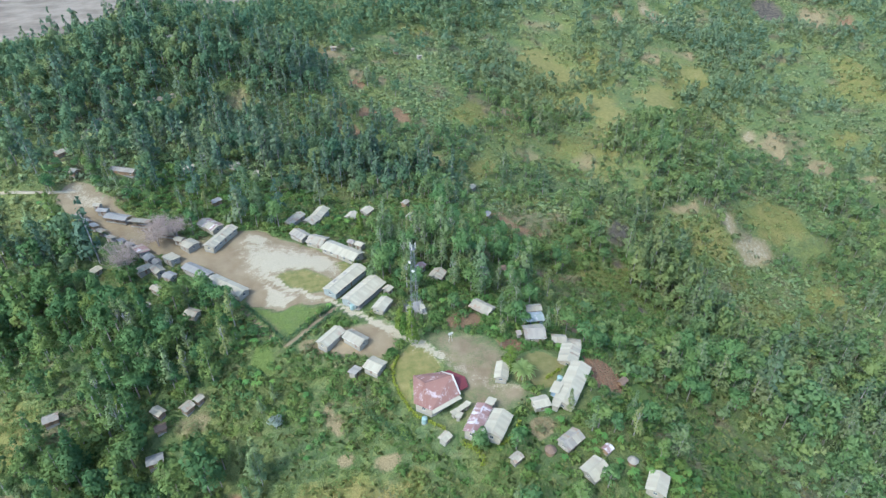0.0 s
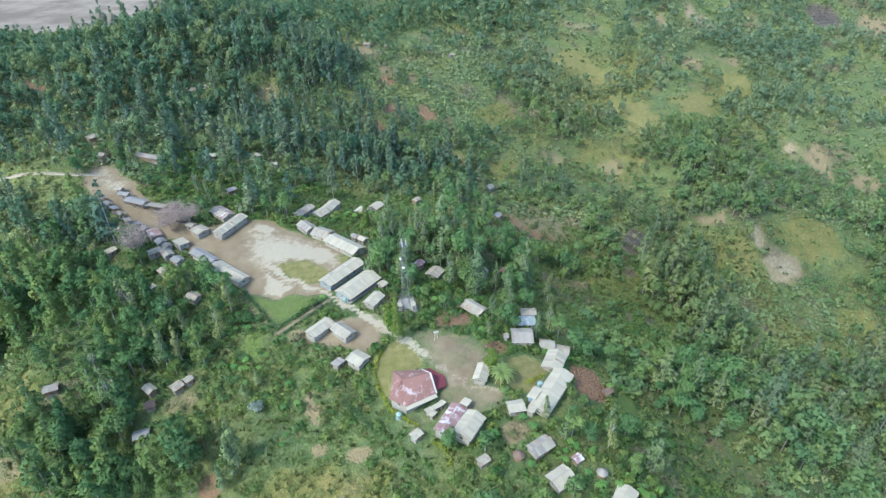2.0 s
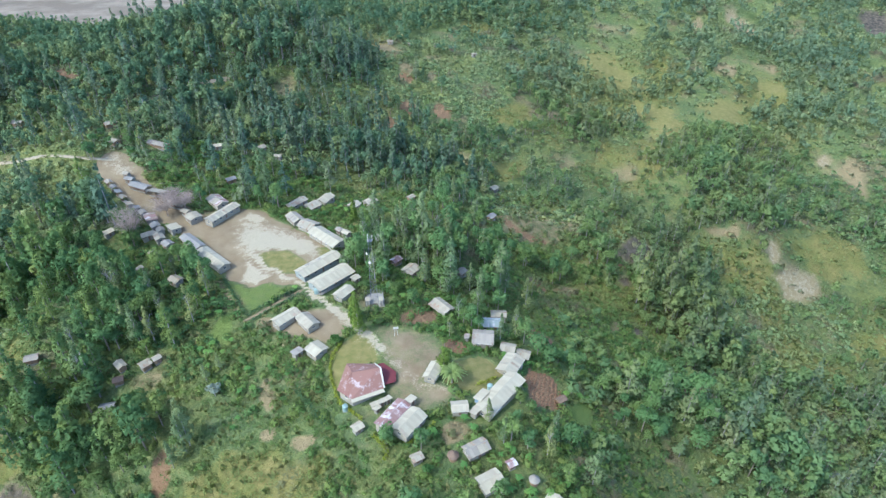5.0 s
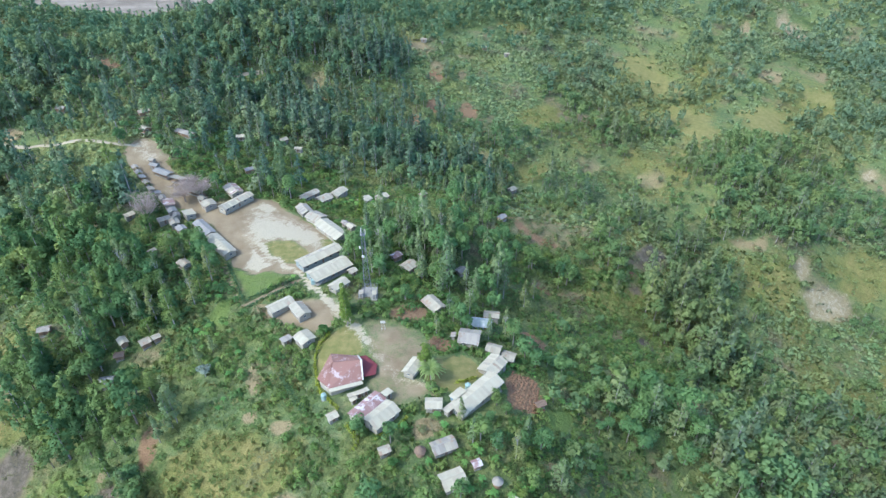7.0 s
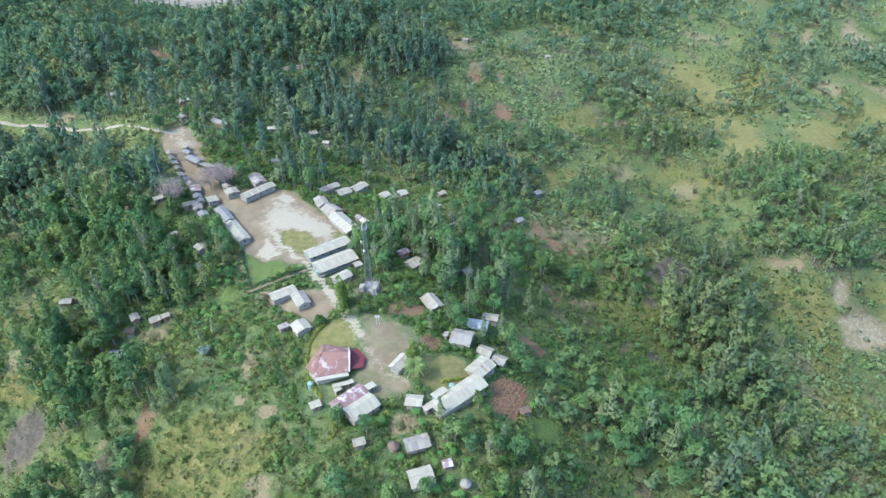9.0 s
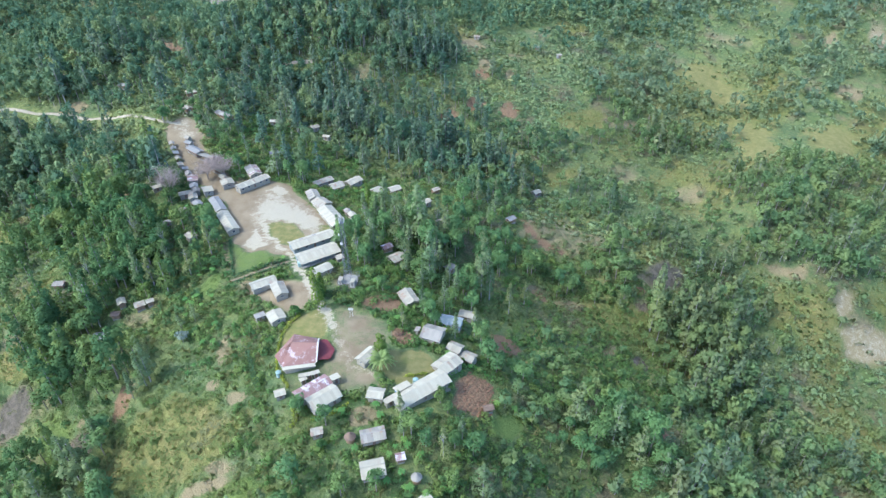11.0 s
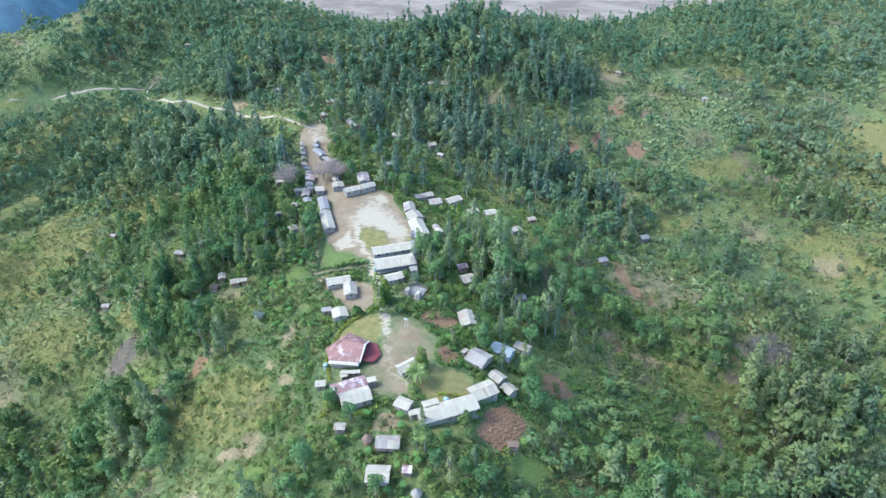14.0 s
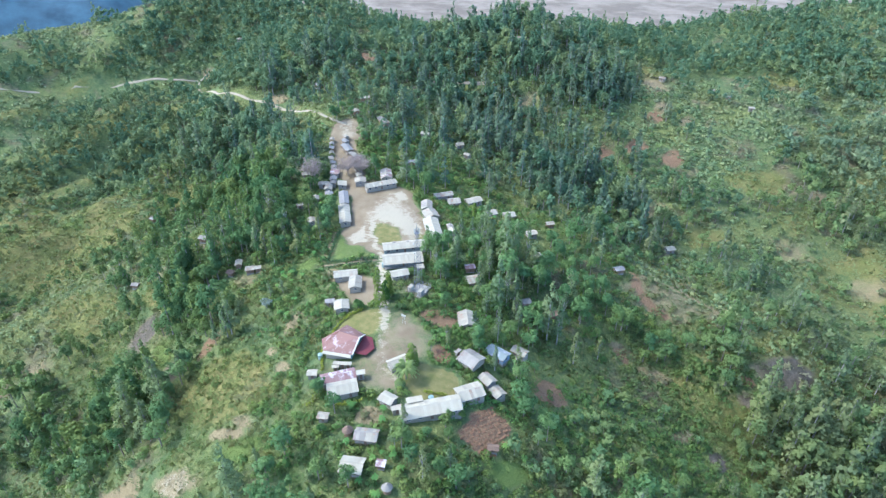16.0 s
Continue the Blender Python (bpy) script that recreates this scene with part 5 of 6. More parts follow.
for i in range(3):
    for j in range(4):
        x, y = -2.2 + i * 2.3 + j * 0.25, -2.2 + j * 1.5 - i * 0.4
        link("mound", mound_mesh, beds, Matrix.Translation((x, y, float(ground_height(23.5 + x, 147.5 + y)[0] - ground_height(23.5, 147.5)[0]))))


# ---- the mountain beyond the river, a plain backdrop far away, blue with painted haze ----
def far_mountain():
    u, v = np.meshgrid(np.linspace(0, 1, 70), np.linspace(0, 1, 26))
    a = np.radians(64 + 60 * u)
    r = 1450 + 1000 * v
    x, y = 60 - np.sin(a) * r, 40 + np.cos(a) * r
    z = -240 + 640 * v * np.clip((u - 0.05) / 0.15, 0.1, 1) + wave(x, y, 330, 71) * 70 * v + wave(x, y, 120, 72) * 32 + wave(x, y, 50, 73) * 10
    k = np.arange(u.size).reshape(u.shape)
    q = np.stack([k[:-1, :-1], k[:-1, 1:], k[1:, 1:], k[1:, :-1]], -1).reshape(-1, 4)
    m = Nodes("haze_blue_glowing_forest")
    # blue of the haze put into the forest colour
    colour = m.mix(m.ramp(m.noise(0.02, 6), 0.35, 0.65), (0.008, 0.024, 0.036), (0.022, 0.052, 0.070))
    # no lamp: the slope's emission stands in for hazy air
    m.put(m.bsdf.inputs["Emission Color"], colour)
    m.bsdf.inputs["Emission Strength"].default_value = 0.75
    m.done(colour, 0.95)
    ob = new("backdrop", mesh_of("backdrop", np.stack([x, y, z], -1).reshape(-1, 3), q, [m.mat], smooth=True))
    tagged(ob, "distant forested mountain across the valley, blue haze painted as a faint glow", "mountain", kind="structure")


far_mountain()


# ---- vegetation ----
GEN = np.random.default_rng(11)


class Leaves:
    """Leaf clumps, four corners each, with the normals by which the crown is shaded."""

    def __init__(self, verts, normals):
        self.verts, self.normals = verts, normals

    def __add__(self, other):
        return Leaves(np.concatenate([self.verts, other.verts]), np.concatenate([self.normals, other.normals]))

    def moved(self, x, y, z=0.0):
        return Leaves(self.verts + np.array([[x, y, z]]), self.normals)


def leaves(centres, normals, size, long=1.5, shade=None):
    """A four-cornered clump for each centre, turned about its normal."""
    n = len(centres)
    a = np.cross(normals, GEN.normal(size=(n, 3)))
    a /= np.linalg.norm(a, axis=1, keepdims=True) + 1e-9
    b = np.cross(normals, a)
    s = (size * GEN.uniform(0.65, 1.35, n))[:, None]
    bend = normals * s * 0.2
    v = np.stack([centres - a * s * long / 2 - bend, centres - b * s / 2, centres + a * s * long / 2 - bend, centres + b * s / 2], 1).reshape(-1, 3)
    shade = normals if shade is None else shade
    shade = shade / (np.linalg.norm(shade, axis=1, keepdims=True) + 1e-9)
    return Leaves(v, np.repeat(shade, 4, axis=0))


def cloud(lobes, count, size, jitter=0.5, inner=0.75):
    """Leaf clumps over the skins of a set of lobes (x, y, z, rx, ry, rz)."""
    lobes = np.array(lobes, float)
    area = lobes[:, 3] * lobes[:, 4] + lobes[:, 3] * lobes[:, 5] * 2
    which = GEN.choice(len(lobes), count, p=area / area.sum())
    d = GEN.normal(size=(count, 3))
    d[:, 2] = np.where(d[:, 2] < -0.3, -d[:, 2], d[:, 2])
    d /= np.linalg.norm(d, axis=1, keepdims=True)
    p = lobes[which, :3] + d * lobes[which, 3:] * GEN.uniform(inner, 1.06, count)[:, None]
    out = d / lobes[which, 3:]
    out /= np.linalg.norm(out, axis=1, keepdims=True)
    nrm = out + GEN.normal(size=(count, 3)) * jitter
    nrm /= np.linalg.norm(nrm, axis=1, keepdims=True)
    nrm = np.where((nrm * out).sum(1, keepdims=True) < 0, -nrm, nrm)
    return leaves(p, nrm, size, 1.5, out * 1.0 + nrm * 0.16 + np.array([[0, 0, 0.28]]))


def broad_lobes(h, r, n):
    out = [(0, 0, h * 0.72, r * 0.72, r * 0.72, h * 0.22)]
    for i in range(n):
        a = 2 * math.pi * i / n + GEN.uniform(-0.4, 0.4)
        k = r * GEN.uniform(0.35, 0.65)
        out.append((math.cos(a) * k, math.sin(a) * k, h * GEN.uniform(0.42, 0.9), r * GEN.uniform(0.3, 0.52), r * GEN.uniform(0.3, 0.52), h * GEN.uniform(0.11, 0.19)))
    return out


def feather_lobes(h, r):
    out = []
    for i in range(6):
        f = 0.3 + 0.7 * i / 5
        k = r * (1.15 - f) * GEN.uniform(0.3, 0.8)
        a = GEN.uniform(0, 6.28)
        out.append((math.cos(a) * k, math.sin(a) * k, h * (f - 0.07), r * (1.3 - f) * 0.8, r * (1.3 - f) * 0.8, h * 0.13))
    return out


def trunk_arrays(h, r, sides=4, lean=0.0):
    a = np.arange(sides) * 2 * math.pi / sides
    low = np.stack([np.cos(a) * r, np.sin(a) * r, np.full(sides, -0.6)], -1)
    top = np.stack([np.cos(a) * r * 0.45 + lean, np.sin(a) * r * 0.45, np.full(sides, h)], -1)
    f = [(i, (i + 1) % sides, sides + (i + 1) % sides, sides + i) for i in range(sides)]
    return np.concatenate([low, top]), np.array(f)


class Template:
    """A plant's leaves and trunk as arrays, to be laid into one large mesh many times."""

    def __init__(self, leafage, trunk=None, thin=False):
        n, k = len(leafage.verts) // 4, 3 if thin else 4
        v, nrm = leafage.verts.reshape(-1, 4, 3), leafage.normals.reshape(-1, 4, 3)
        if thin:  # three-cornered clumps of the same area
            v = np.stack([v[:, 0] * 1.0, v[:, 1] * 1.5 - v[:, 3] * 0.5, v[:, 2] * 1.0], 1)
        self.verts, self.normals = v.reshape(-1, 3), nrm[:, :k].reshape(-1, 3)
        self.faces, self.kind = np.arange(n * k).reshape(-1, k), np.zeros(n, int)
        if trunk is not None:
            tv, tf = trunk
            tf = np.concatenate([tf[:, :3], tf[:, [0, 2, 3]]]) if thin else tf
            self.faces = np.concatenate([self.faces, tf + len(self.verts)])
            self.kind = np.concatenate([self.kind, np.ones(len(tf), int)])
            self.verts = np.concatenate([self.verts, tv])
            side = tv * (1, 1, 0)
            self.normals = np.concatenate([self.normals, side / np.linalg.norm(side, axis=1, keepdims=True)])


def spread(name, label, category, spots, templates, materials, tall=(0.75, 1.3), group=""):
    """ONE object of many plants: spots (x, y, scale)."""
    V, N, F, K, T, S, B, base = [], [], [], [], [], [], [], 0
    here = covers(spots[:, 0], spots[:, 1])
    sere, brown = here["meadow"], here["tan"]
    z = ground_height(spots[:, 0], spots[:, 1])
    for (x, y, s), h, dry, bare in zip(spots, z, sere, brown):
        t = templates[GEN.integers(len(templates))]
        a = GEN.uniform(0, 6.283)
        ca, sa = math.cos(a), math.sin(a)
        turn = np.array([[ca, sa, 0], [-sa, ca, 0], [0, 0, 1]])
        v = (t.verts @ turn) * (s, s, s * GEN.uniform(*tall)) + (x, y, h)
        V.append(v)
        N.append(t.normals @ turn)
        F.append(t.faces + base)
        K.append(t.kind)
        T.append(np.full(len(v), GEN.uniform(0, 1)))
        S.append(np.full(len(v), dry))
        B.append(np.full(len(v), bare))
        base += len(v)
    me = mesh_of(name, np.concatenate(V), np.concatenate(F), materials, [("tone", np.concatenate(T)), ("sere", np.concatenate(S)), ("parched", np.concatenate(B))], np.concatenate(K), True, np.concatenate(N))
    return tagged(new(name, me), label, category, group, "stuff")


HOUSES = np.array([(o.matrix_basis.translation.x, o.matrix_basis.translation.y, 0) for o in scene.objects if o.parent is None and o.get("category") in ("house", "hut", "shed", "school", "stall", "hall", "yard", "cabin", "tank")] + [(-3, 124, 0), (-9, 124, 0), (3, 127, 0), (24.5, 137, 0), (28, 130, 0)])
SIZES = np.array([max([2.5] + [max(abs(c.bound_box[0][0]), abs(c.bound_box[6][0])) for c in o.children if c.name.startswith(("floor", "gravel"))]) for o in scene.objects if o.parent is None and o.get("category") in ("house", "hut", "shed", "school", "stall", "hall", "yard", "cabin", "tank")] + [7, 5, 6, 5.5, 2.5])


def clear_of_houses(x, y, margin, front=0.0):
    """Away from the houses, and from the open yards on their sunny side."""
    keep = along(x, y, SCHOOL_EDGE) > margin + 0.5
    if front:
        keep &= along(x - 2.5, y + 4.5, SCHOOL_EDGE) > margin + 1.5
    for (hx, hy, _), s in zip(HOUSES, SIZES):
        keep &= np.hypot(x - hx, y - hy) > s * 0.85 + margin
        if front:
            far = math.hypot(75 - hx, 15 - hy)
            keep &= np.hypot(x - hx - (75 - hx) / far * front, y - hy - (15 - hy) / far * front) > s * 0.8 + margin
    return keep


def blob(x, y, cx, cy, rx, ry):
    return np.clip(1.4 - np.sqrt(((x - cx) / rx) ** 2 + ((y - cy) / ry) ** 2), 0, 1)


# thick and thin stretches of wood: x, y, half length, half width, turn, how much more or less
WOODS_WEST = [  # the west flank
    (-122, 105, 23, 10, 8, 0.5), (-78, 101, 15, 10, 8, 0.4), (-137, 118, 26, 16, -3, -0.4), (-381, 84, 27, 42, 49, 0.6),
    (-297, 174, 75, 45, 19, 0.75), (-395, 165, 55, 40, 30, 0.5), (-485, 211, 30, 21, 60, 0.3), (-492, 153, 39, 14, 58, 0.2), (-88, 50, 46, 20, 23, 0.7), (-140, 66, 22, 14, 20, 0.45), (-118, 92, 30, 12, 8, 0.35),
    (-138, 24, 10, 17, 50, 0.5), (-100, 102, 29, 19, 21, 0.5), (-91, 147, 24, 32, 36, 0.5), (-289, 80, 49, 31, 43, -0.5),
    (-233, 60, 60, 34, 25, -0.4), (-87, 229, 13, 17, 65, 0.5),
    (-168, 182, 48, 26, 20, 0.6), (-128, 164, 30, 20, 20, 0.35), (-102, 97, 38, 14, 10, 0.4),
]
WOODS_HILL = [  # the wooded hill
    (-231, 367, 53, 86, 4, 0.6), (-151, 406, 59, 40, 31, 0.6), (-144, 297, 44, 51, 33, 0.5), (-189, 255, 26, 25, 6, 0.5),
    (-430, 284, 90, 59, 21, 0.6), (-155, 375, 39, 39, 39, 0.5), (-100, 560, 80, 60, 30, 0.45), (-260, 440, 60, 45, 20, 0.5),
    (-85, 345, 45, 40, 20, 0.45), (-20, 330, 40, 22, 30, 0.3), (-60, 292, 35, 25, 30, 0.35),
    (-312, 278, 53, 60, 4, 0.7), (-352, 368, 41, 64, 40, 0.5), (-300, 249, 25, 10, 13, 0.4),
]
WOODS_EAST = [  # the valley and the slope across it
    (20, 599, 42, 25, 19, 0.5), (174, 602, 36, 29, 6, 0.5), (290, 597, 36, 40, 6, 0.6), (258, 520, 32, 20, 3, 0.5), (148, 380, 38, 37, 21, 0.4),
    (177, 349, 41, 7, 19, 0.8), (233, 374, 39, 13, 19, 0.6), (288, 356, 24, 19, -1, 0.6), (274, 315, 21, 24, 5, 0.4), (216, 226, 36, 42, 17, 0.6),
    (79, 244, 30, 17, 22, 0.35), (-34, 575, 51, 37, 21, 0.4), (143, 523, 21, 31, -1, 0.3), (148, 294, 28, 15, 37, 0.4),
    (143, 238, 35, 28, 41, 0.5), (69, 260, 15, 18, 26, 0.3), (80, 296, 31, 34, 64, 0.3), (115, 258, 33, 15, 57, 0.4),
    (-13, 222, 17, 28, 63, 0.5), (-30, 640, 70, 50, 20, 0.4),
    (150, 150, 28, 34, 20, 0.6), (120, 125, 18, 14, 20, 0.4),
    (102, 158, 22, 26, 34, 0.5), (142, 273, 35, 26, 38, 0.25),
]
THIN_WOODS = [  # open scrub
    (96, 571, 35, 48, 12, -0.4), (179, 486, 35, 31, 16, -0.4), (64, 384, 27, 28, 19, -0.3), (46, 266, 22, 16, 35, -0.6), (234, 347, 36, 21, 17, -0.5),
    (283, 446, 41, 22, 7, -0.5), (-32, 112, 19, 10, -5, -0.5), (101, 274, 31, 12, 39, -0.3), (-18, 99, 17, 17, 6, -0.6), (-25, 91, 23, 20, 24, -0.6),
    (-7, 62, 18, 8, 28, -0.5),
    (67, 202, 21, 29, 51, -0.45), (70, 135, 11, 17, 47, -0.4), (191, 288, 29, 35, 30, -0.2),
]


def valley_side(x, y):
    """The bushy slope between the ridge and the stream, 0 to 1."""
    return np.clip((x - 48) / 20, 0, 1) * np.clip((340 - y) / 40, 0, 1)


def wooded(x, y):
    """How thickly trees stand, 0 to 1."""
    d = 0.20 + 0.45 * wave(x, y, 62, 11) + 0.35 * wave(x, y, 26, 12) + 0.15 * wave(x, y, 11, 13)
    for cx, cy, a, b, turn, more in WOODS_WEST + WOODS_HILL + WOODS_EAST + THIN_WOODS:
        c, s = math.cos(radians(turn)), math.sin(radians(turn))
        u, v = (x - cx) * c + (y - cy) * s, -(x - cx) * s + (y - cy) * c
        d = d + 1.15 * more * np.clip(1.5 - np.hypot(u / a, v / b), 0, 1)
    d = d + 0.35 * np.clip(1.3 - along(x, y, [(250, 120), (185, 219), (140, 240), (100, 300), (60, 345)]) / 40, 0, 1) + 0.32 * blob(x, y, 12, 205, 42, 45) - 0.6 * blob(x, y, -30, 235, 45, 22)
    west = np.clip((-x - 150) / 60, 0, 1) * np.clip((215 - y) / 50, 0, 1)
    d = d - west * 0.28 * spurs(x, y) - 0.18 * valley_side(x, y) + 0.12 * (y > 440)
    for spot in CLEARINGS:
        d = d - opening(x, y, spot)
    return np.clip(d, 0, 1)


def bare_ground(x, y):
    c = covers(x, y)
    return np.maximum.reduce([c["soil"], c["pale"], c["lawn"], np.where(inside(x, y, PLOT, 0.8) > 0.3, c["red"], c["red"] * 0.8), c["tan"] * (0.62 + 0.2 * (y > 350)), c["burnt"], c["river"], c["lush"] * (y > 120)])


def in_sight(x, y):
    """The part of the country that the place shows: a fan to the north and west."""
    return (y > -45 + 35 * (x < -300)) & (y > 118 + (x - 170) * 1.05) & (np.hypot(x - 60, y) < 1500)


def lattice(x0, x1, y0, y1, cell):
    u, v = np.meshgrid(np.arange(x0, x1, cell), np.arange(y0, y1, cell))
    u, v = u.ravel() + GEN.uniform(-0.5, 0.5, u.size) * cell, v.ravel() + GEN.uniform(-0.5, 0.5, v.size) * cell
    keep = in_sight(u, v)
    return u[keep], v[keep]


def on_verge(x, y):
    """The two roads and their cleared downhill verges."""
    out = np.zeros(np.shape(x), bool)
    for road, du, dv in ((HILL_ROAD, 0.78, -0.63), (FAR_ROAD, 0.92, -0.39)):
        for reach in (0, 6, 12):
            out |= along(x - du * reach, y - dv * reach, road) < 4.8
    return out


def near_ridge(x, y):
    return along(x, y, SPINE + [(-173, 240)])


# the woods, near
x, y = lattice(-300, 330, -40, 470, 4.8)
dense = wooded(x, y)
ok = (GEN.uniform(size=x.size) < dense * 0.95) & clear_of_houses(x, y, 3.0, 8.0) & (bare_ground(x, y) < GEN.uniform(0.05, 0.6, x.size)) & (near_ridge(x, y) > 20) & ~on_verge(x, y) & (along(x - 2, y + 3, WOOD_ROAD) > 5)
x, y, dense = x[ok], y[ok], dense[ok]
pick = GEN.uniform(size=x.size)
feathery = pick < 0.16 + 0.26 * (wave(x, y, 90, 41) > 0.1)
def close_by(x, y):
    """The land right round the village, where plants are built finer."""
    return (x > -150) & (x < 115) & (y > 45) & (y < 275)


def forested(x, y):
    """The old dark forest on the hill behind the village, thinning out at its edges."""
    edge = np.minimum((y - 250) - 0.5 * (x + 60), 0.6 * (0.10 * (y - 400) - x)) + 16 * wave(x, y, 40, 44)
    return (GEN.uniform(-26, 26, np.shape(x)) < edge) & (x > -640)


WOOD, WOOD_FINE = ([Template(cloud(broad_lobes(GEN.uniform(6.5, 11), GEN.uniform(2.2, 3.5), 7), n, size, 0.5), trunk_arrays(6, 0.2), True) for _ in range(12)] for n, size in ((200, 0.66), (520, 0.42)))
PINE, PINE_FINE = ([Template(cloud(feather_lobes(GEN.uniform(9, 13), GEN.uniform(2.0, 2.9)), n, size, 0.6), trunk_arrays(9, 0.17), True) for _ in range(10)] for n, size in ((190, 0.64), (480, 0.41)))
s = (0.55 + 0.95 * GEN.uniform(0, 1, x.size) ** 1.4) * (0.8 + 0.5 * dense) * np.where(feathery, 1.2, 1.0)
near = close_by(x, y)
spots = np.stack([x, y, s], -1)
hill = forested(x, y)
for name, what, these, fine, coarse, leaf_near, leaf_hill_haze, leaf_forest, bark in (
        ("woodland", "mixed broadleaf woodland", ~feathery, WOOD_FINE, WOOD, LEAF_WOOD, LEAF_WOOD_HILL_HAZE, LEAF_FOREST, BARK),
        ("casuarina_wood", "grey-green feathery casuarina trees", feathery, PINE_FINE, PINE, LEAF_FEATHER, LEAF_FEATHER_HILL_HAZE, LEAF_FOREST_FEATHER, PALE_BARK)):
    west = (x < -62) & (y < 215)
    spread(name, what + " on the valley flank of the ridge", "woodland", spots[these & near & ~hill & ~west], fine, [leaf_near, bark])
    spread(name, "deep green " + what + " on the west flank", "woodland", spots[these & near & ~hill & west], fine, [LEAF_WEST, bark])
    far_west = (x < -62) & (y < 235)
    # slope trees take the leaf colour with haze painted in
    spread(name, what + " on the valley slopes", "woodland", spots[these & ~near & ~hill & ~far_west], coarse, [leaf_hill_haze, bark])
    spread(name, "deep green " + what + " below the hill road", "woodland", spots[these & ~near & ~hill & far_west], coarse, [LEAF_WEST, bark])
    spread(name, "dark " + what + " on the forested hill", "woodland", spots[these & hill], coarse, [leaf_forest, bark], (0.85, 1.35))

# the woods, far
FAR_WOOD = [Template(cloud(broad_lobes(9, 3.0, 4), 46, 1.25) + cloud(feather_lobes(12, 2.3) if i % 2 else broad_lobes(10, 2.6, 3), 40, 1.15).moved(4.2, 2), None, True) for i in range(8)]
xs, ys = [], []
for x0, x1, y0, y1, cell in ((-300, 520, 470, 1000, 6.4), (-640, -300, -40, 560, 5.6), (330, 520, 250, 470, 6.0)):
    x, y = lattice(x0, x1, y0, y1, cell)
    h = ground_height(x, y)
    ok = (GEN.uniform(size=x.size) < wooded(x, y) * 0.9 + 0.1 * (y > 600)) & (bare_ground(x, y) < GEN.uniform(0.05, 0.7, x.size)) & ~on_verge(x, y)
    xs.append(x[ok]), ys.append(y[ok])
x, y = np.concatenate(xs), np.concatenate(ys)
spots, hill = np.stack([x, y, GEN.uniform(0.7, 1.3, x.size)], -1), forested(x, y)
# distant trees across the valley: haze comes from the leaf colour
spread("far_woodland", "distant woodland on hills across the valley", "woodland", spots[~hill & (x > -300)], FAR_WOOD, [LEAF_FAR_HAZE, BARK])
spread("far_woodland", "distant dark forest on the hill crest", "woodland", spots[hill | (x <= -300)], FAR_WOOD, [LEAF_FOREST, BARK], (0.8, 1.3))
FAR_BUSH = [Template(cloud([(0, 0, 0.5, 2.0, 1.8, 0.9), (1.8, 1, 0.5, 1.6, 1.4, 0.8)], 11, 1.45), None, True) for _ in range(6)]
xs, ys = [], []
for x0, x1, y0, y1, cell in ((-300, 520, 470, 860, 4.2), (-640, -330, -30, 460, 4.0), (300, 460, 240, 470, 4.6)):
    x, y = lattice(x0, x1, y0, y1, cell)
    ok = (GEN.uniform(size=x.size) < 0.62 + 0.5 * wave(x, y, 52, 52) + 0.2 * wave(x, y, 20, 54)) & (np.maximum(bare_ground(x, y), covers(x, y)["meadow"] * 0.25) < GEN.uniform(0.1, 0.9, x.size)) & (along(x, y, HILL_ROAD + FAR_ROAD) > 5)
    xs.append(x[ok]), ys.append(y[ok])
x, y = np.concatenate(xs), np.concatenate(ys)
# distant scrub, paled by haze in its leaf colour
spread("far_scrub", "distant green scrub on hills beyond the village", "shrubs", np.stack([x, y, GEN.uniform(0.6, 1.3, x.size)], -1), FAR_BUSH, [LEAF_FAR_SHRUB_HAZE, BARK])

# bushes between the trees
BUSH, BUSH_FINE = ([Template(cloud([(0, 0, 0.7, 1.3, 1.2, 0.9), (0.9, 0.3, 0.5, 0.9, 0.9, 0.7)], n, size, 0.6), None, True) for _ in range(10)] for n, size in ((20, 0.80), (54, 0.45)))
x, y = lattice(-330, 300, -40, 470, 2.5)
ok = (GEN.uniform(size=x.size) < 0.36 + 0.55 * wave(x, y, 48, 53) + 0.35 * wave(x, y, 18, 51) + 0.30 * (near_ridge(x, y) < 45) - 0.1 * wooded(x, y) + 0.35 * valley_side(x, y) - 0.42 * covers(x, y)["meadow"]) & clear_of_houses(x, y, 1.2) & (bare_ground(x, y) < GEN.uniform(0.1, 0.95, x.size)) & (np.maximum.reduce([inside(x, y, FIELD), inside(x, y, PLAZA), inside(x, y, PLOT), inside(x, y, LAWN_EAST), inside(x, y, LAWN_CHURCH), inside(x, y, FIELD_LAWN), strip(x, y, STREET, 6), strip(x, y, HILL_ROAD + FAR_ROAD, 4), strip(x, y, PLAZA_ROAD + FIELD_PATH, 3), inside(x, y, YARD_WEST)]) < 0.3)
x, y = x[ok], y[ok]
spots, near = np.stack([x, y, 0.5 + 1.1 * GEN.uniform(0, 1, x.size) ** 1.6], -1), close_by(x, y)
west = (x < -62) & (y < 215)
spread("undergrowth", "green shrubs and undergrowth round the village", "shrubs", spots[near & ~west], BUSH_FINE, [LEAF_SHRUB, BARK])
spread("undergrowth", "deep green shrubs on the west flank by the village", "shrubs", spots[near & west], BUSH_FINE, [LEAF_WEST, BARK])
# beyond the village the shrub colour holds painted haze
spread("undergrowth", "green shrubs and undergrowth on the hill slopes", "shrubs", spots[~near], BUSH, [LEAF_SHRUB_HILL_HAZE, BARK])

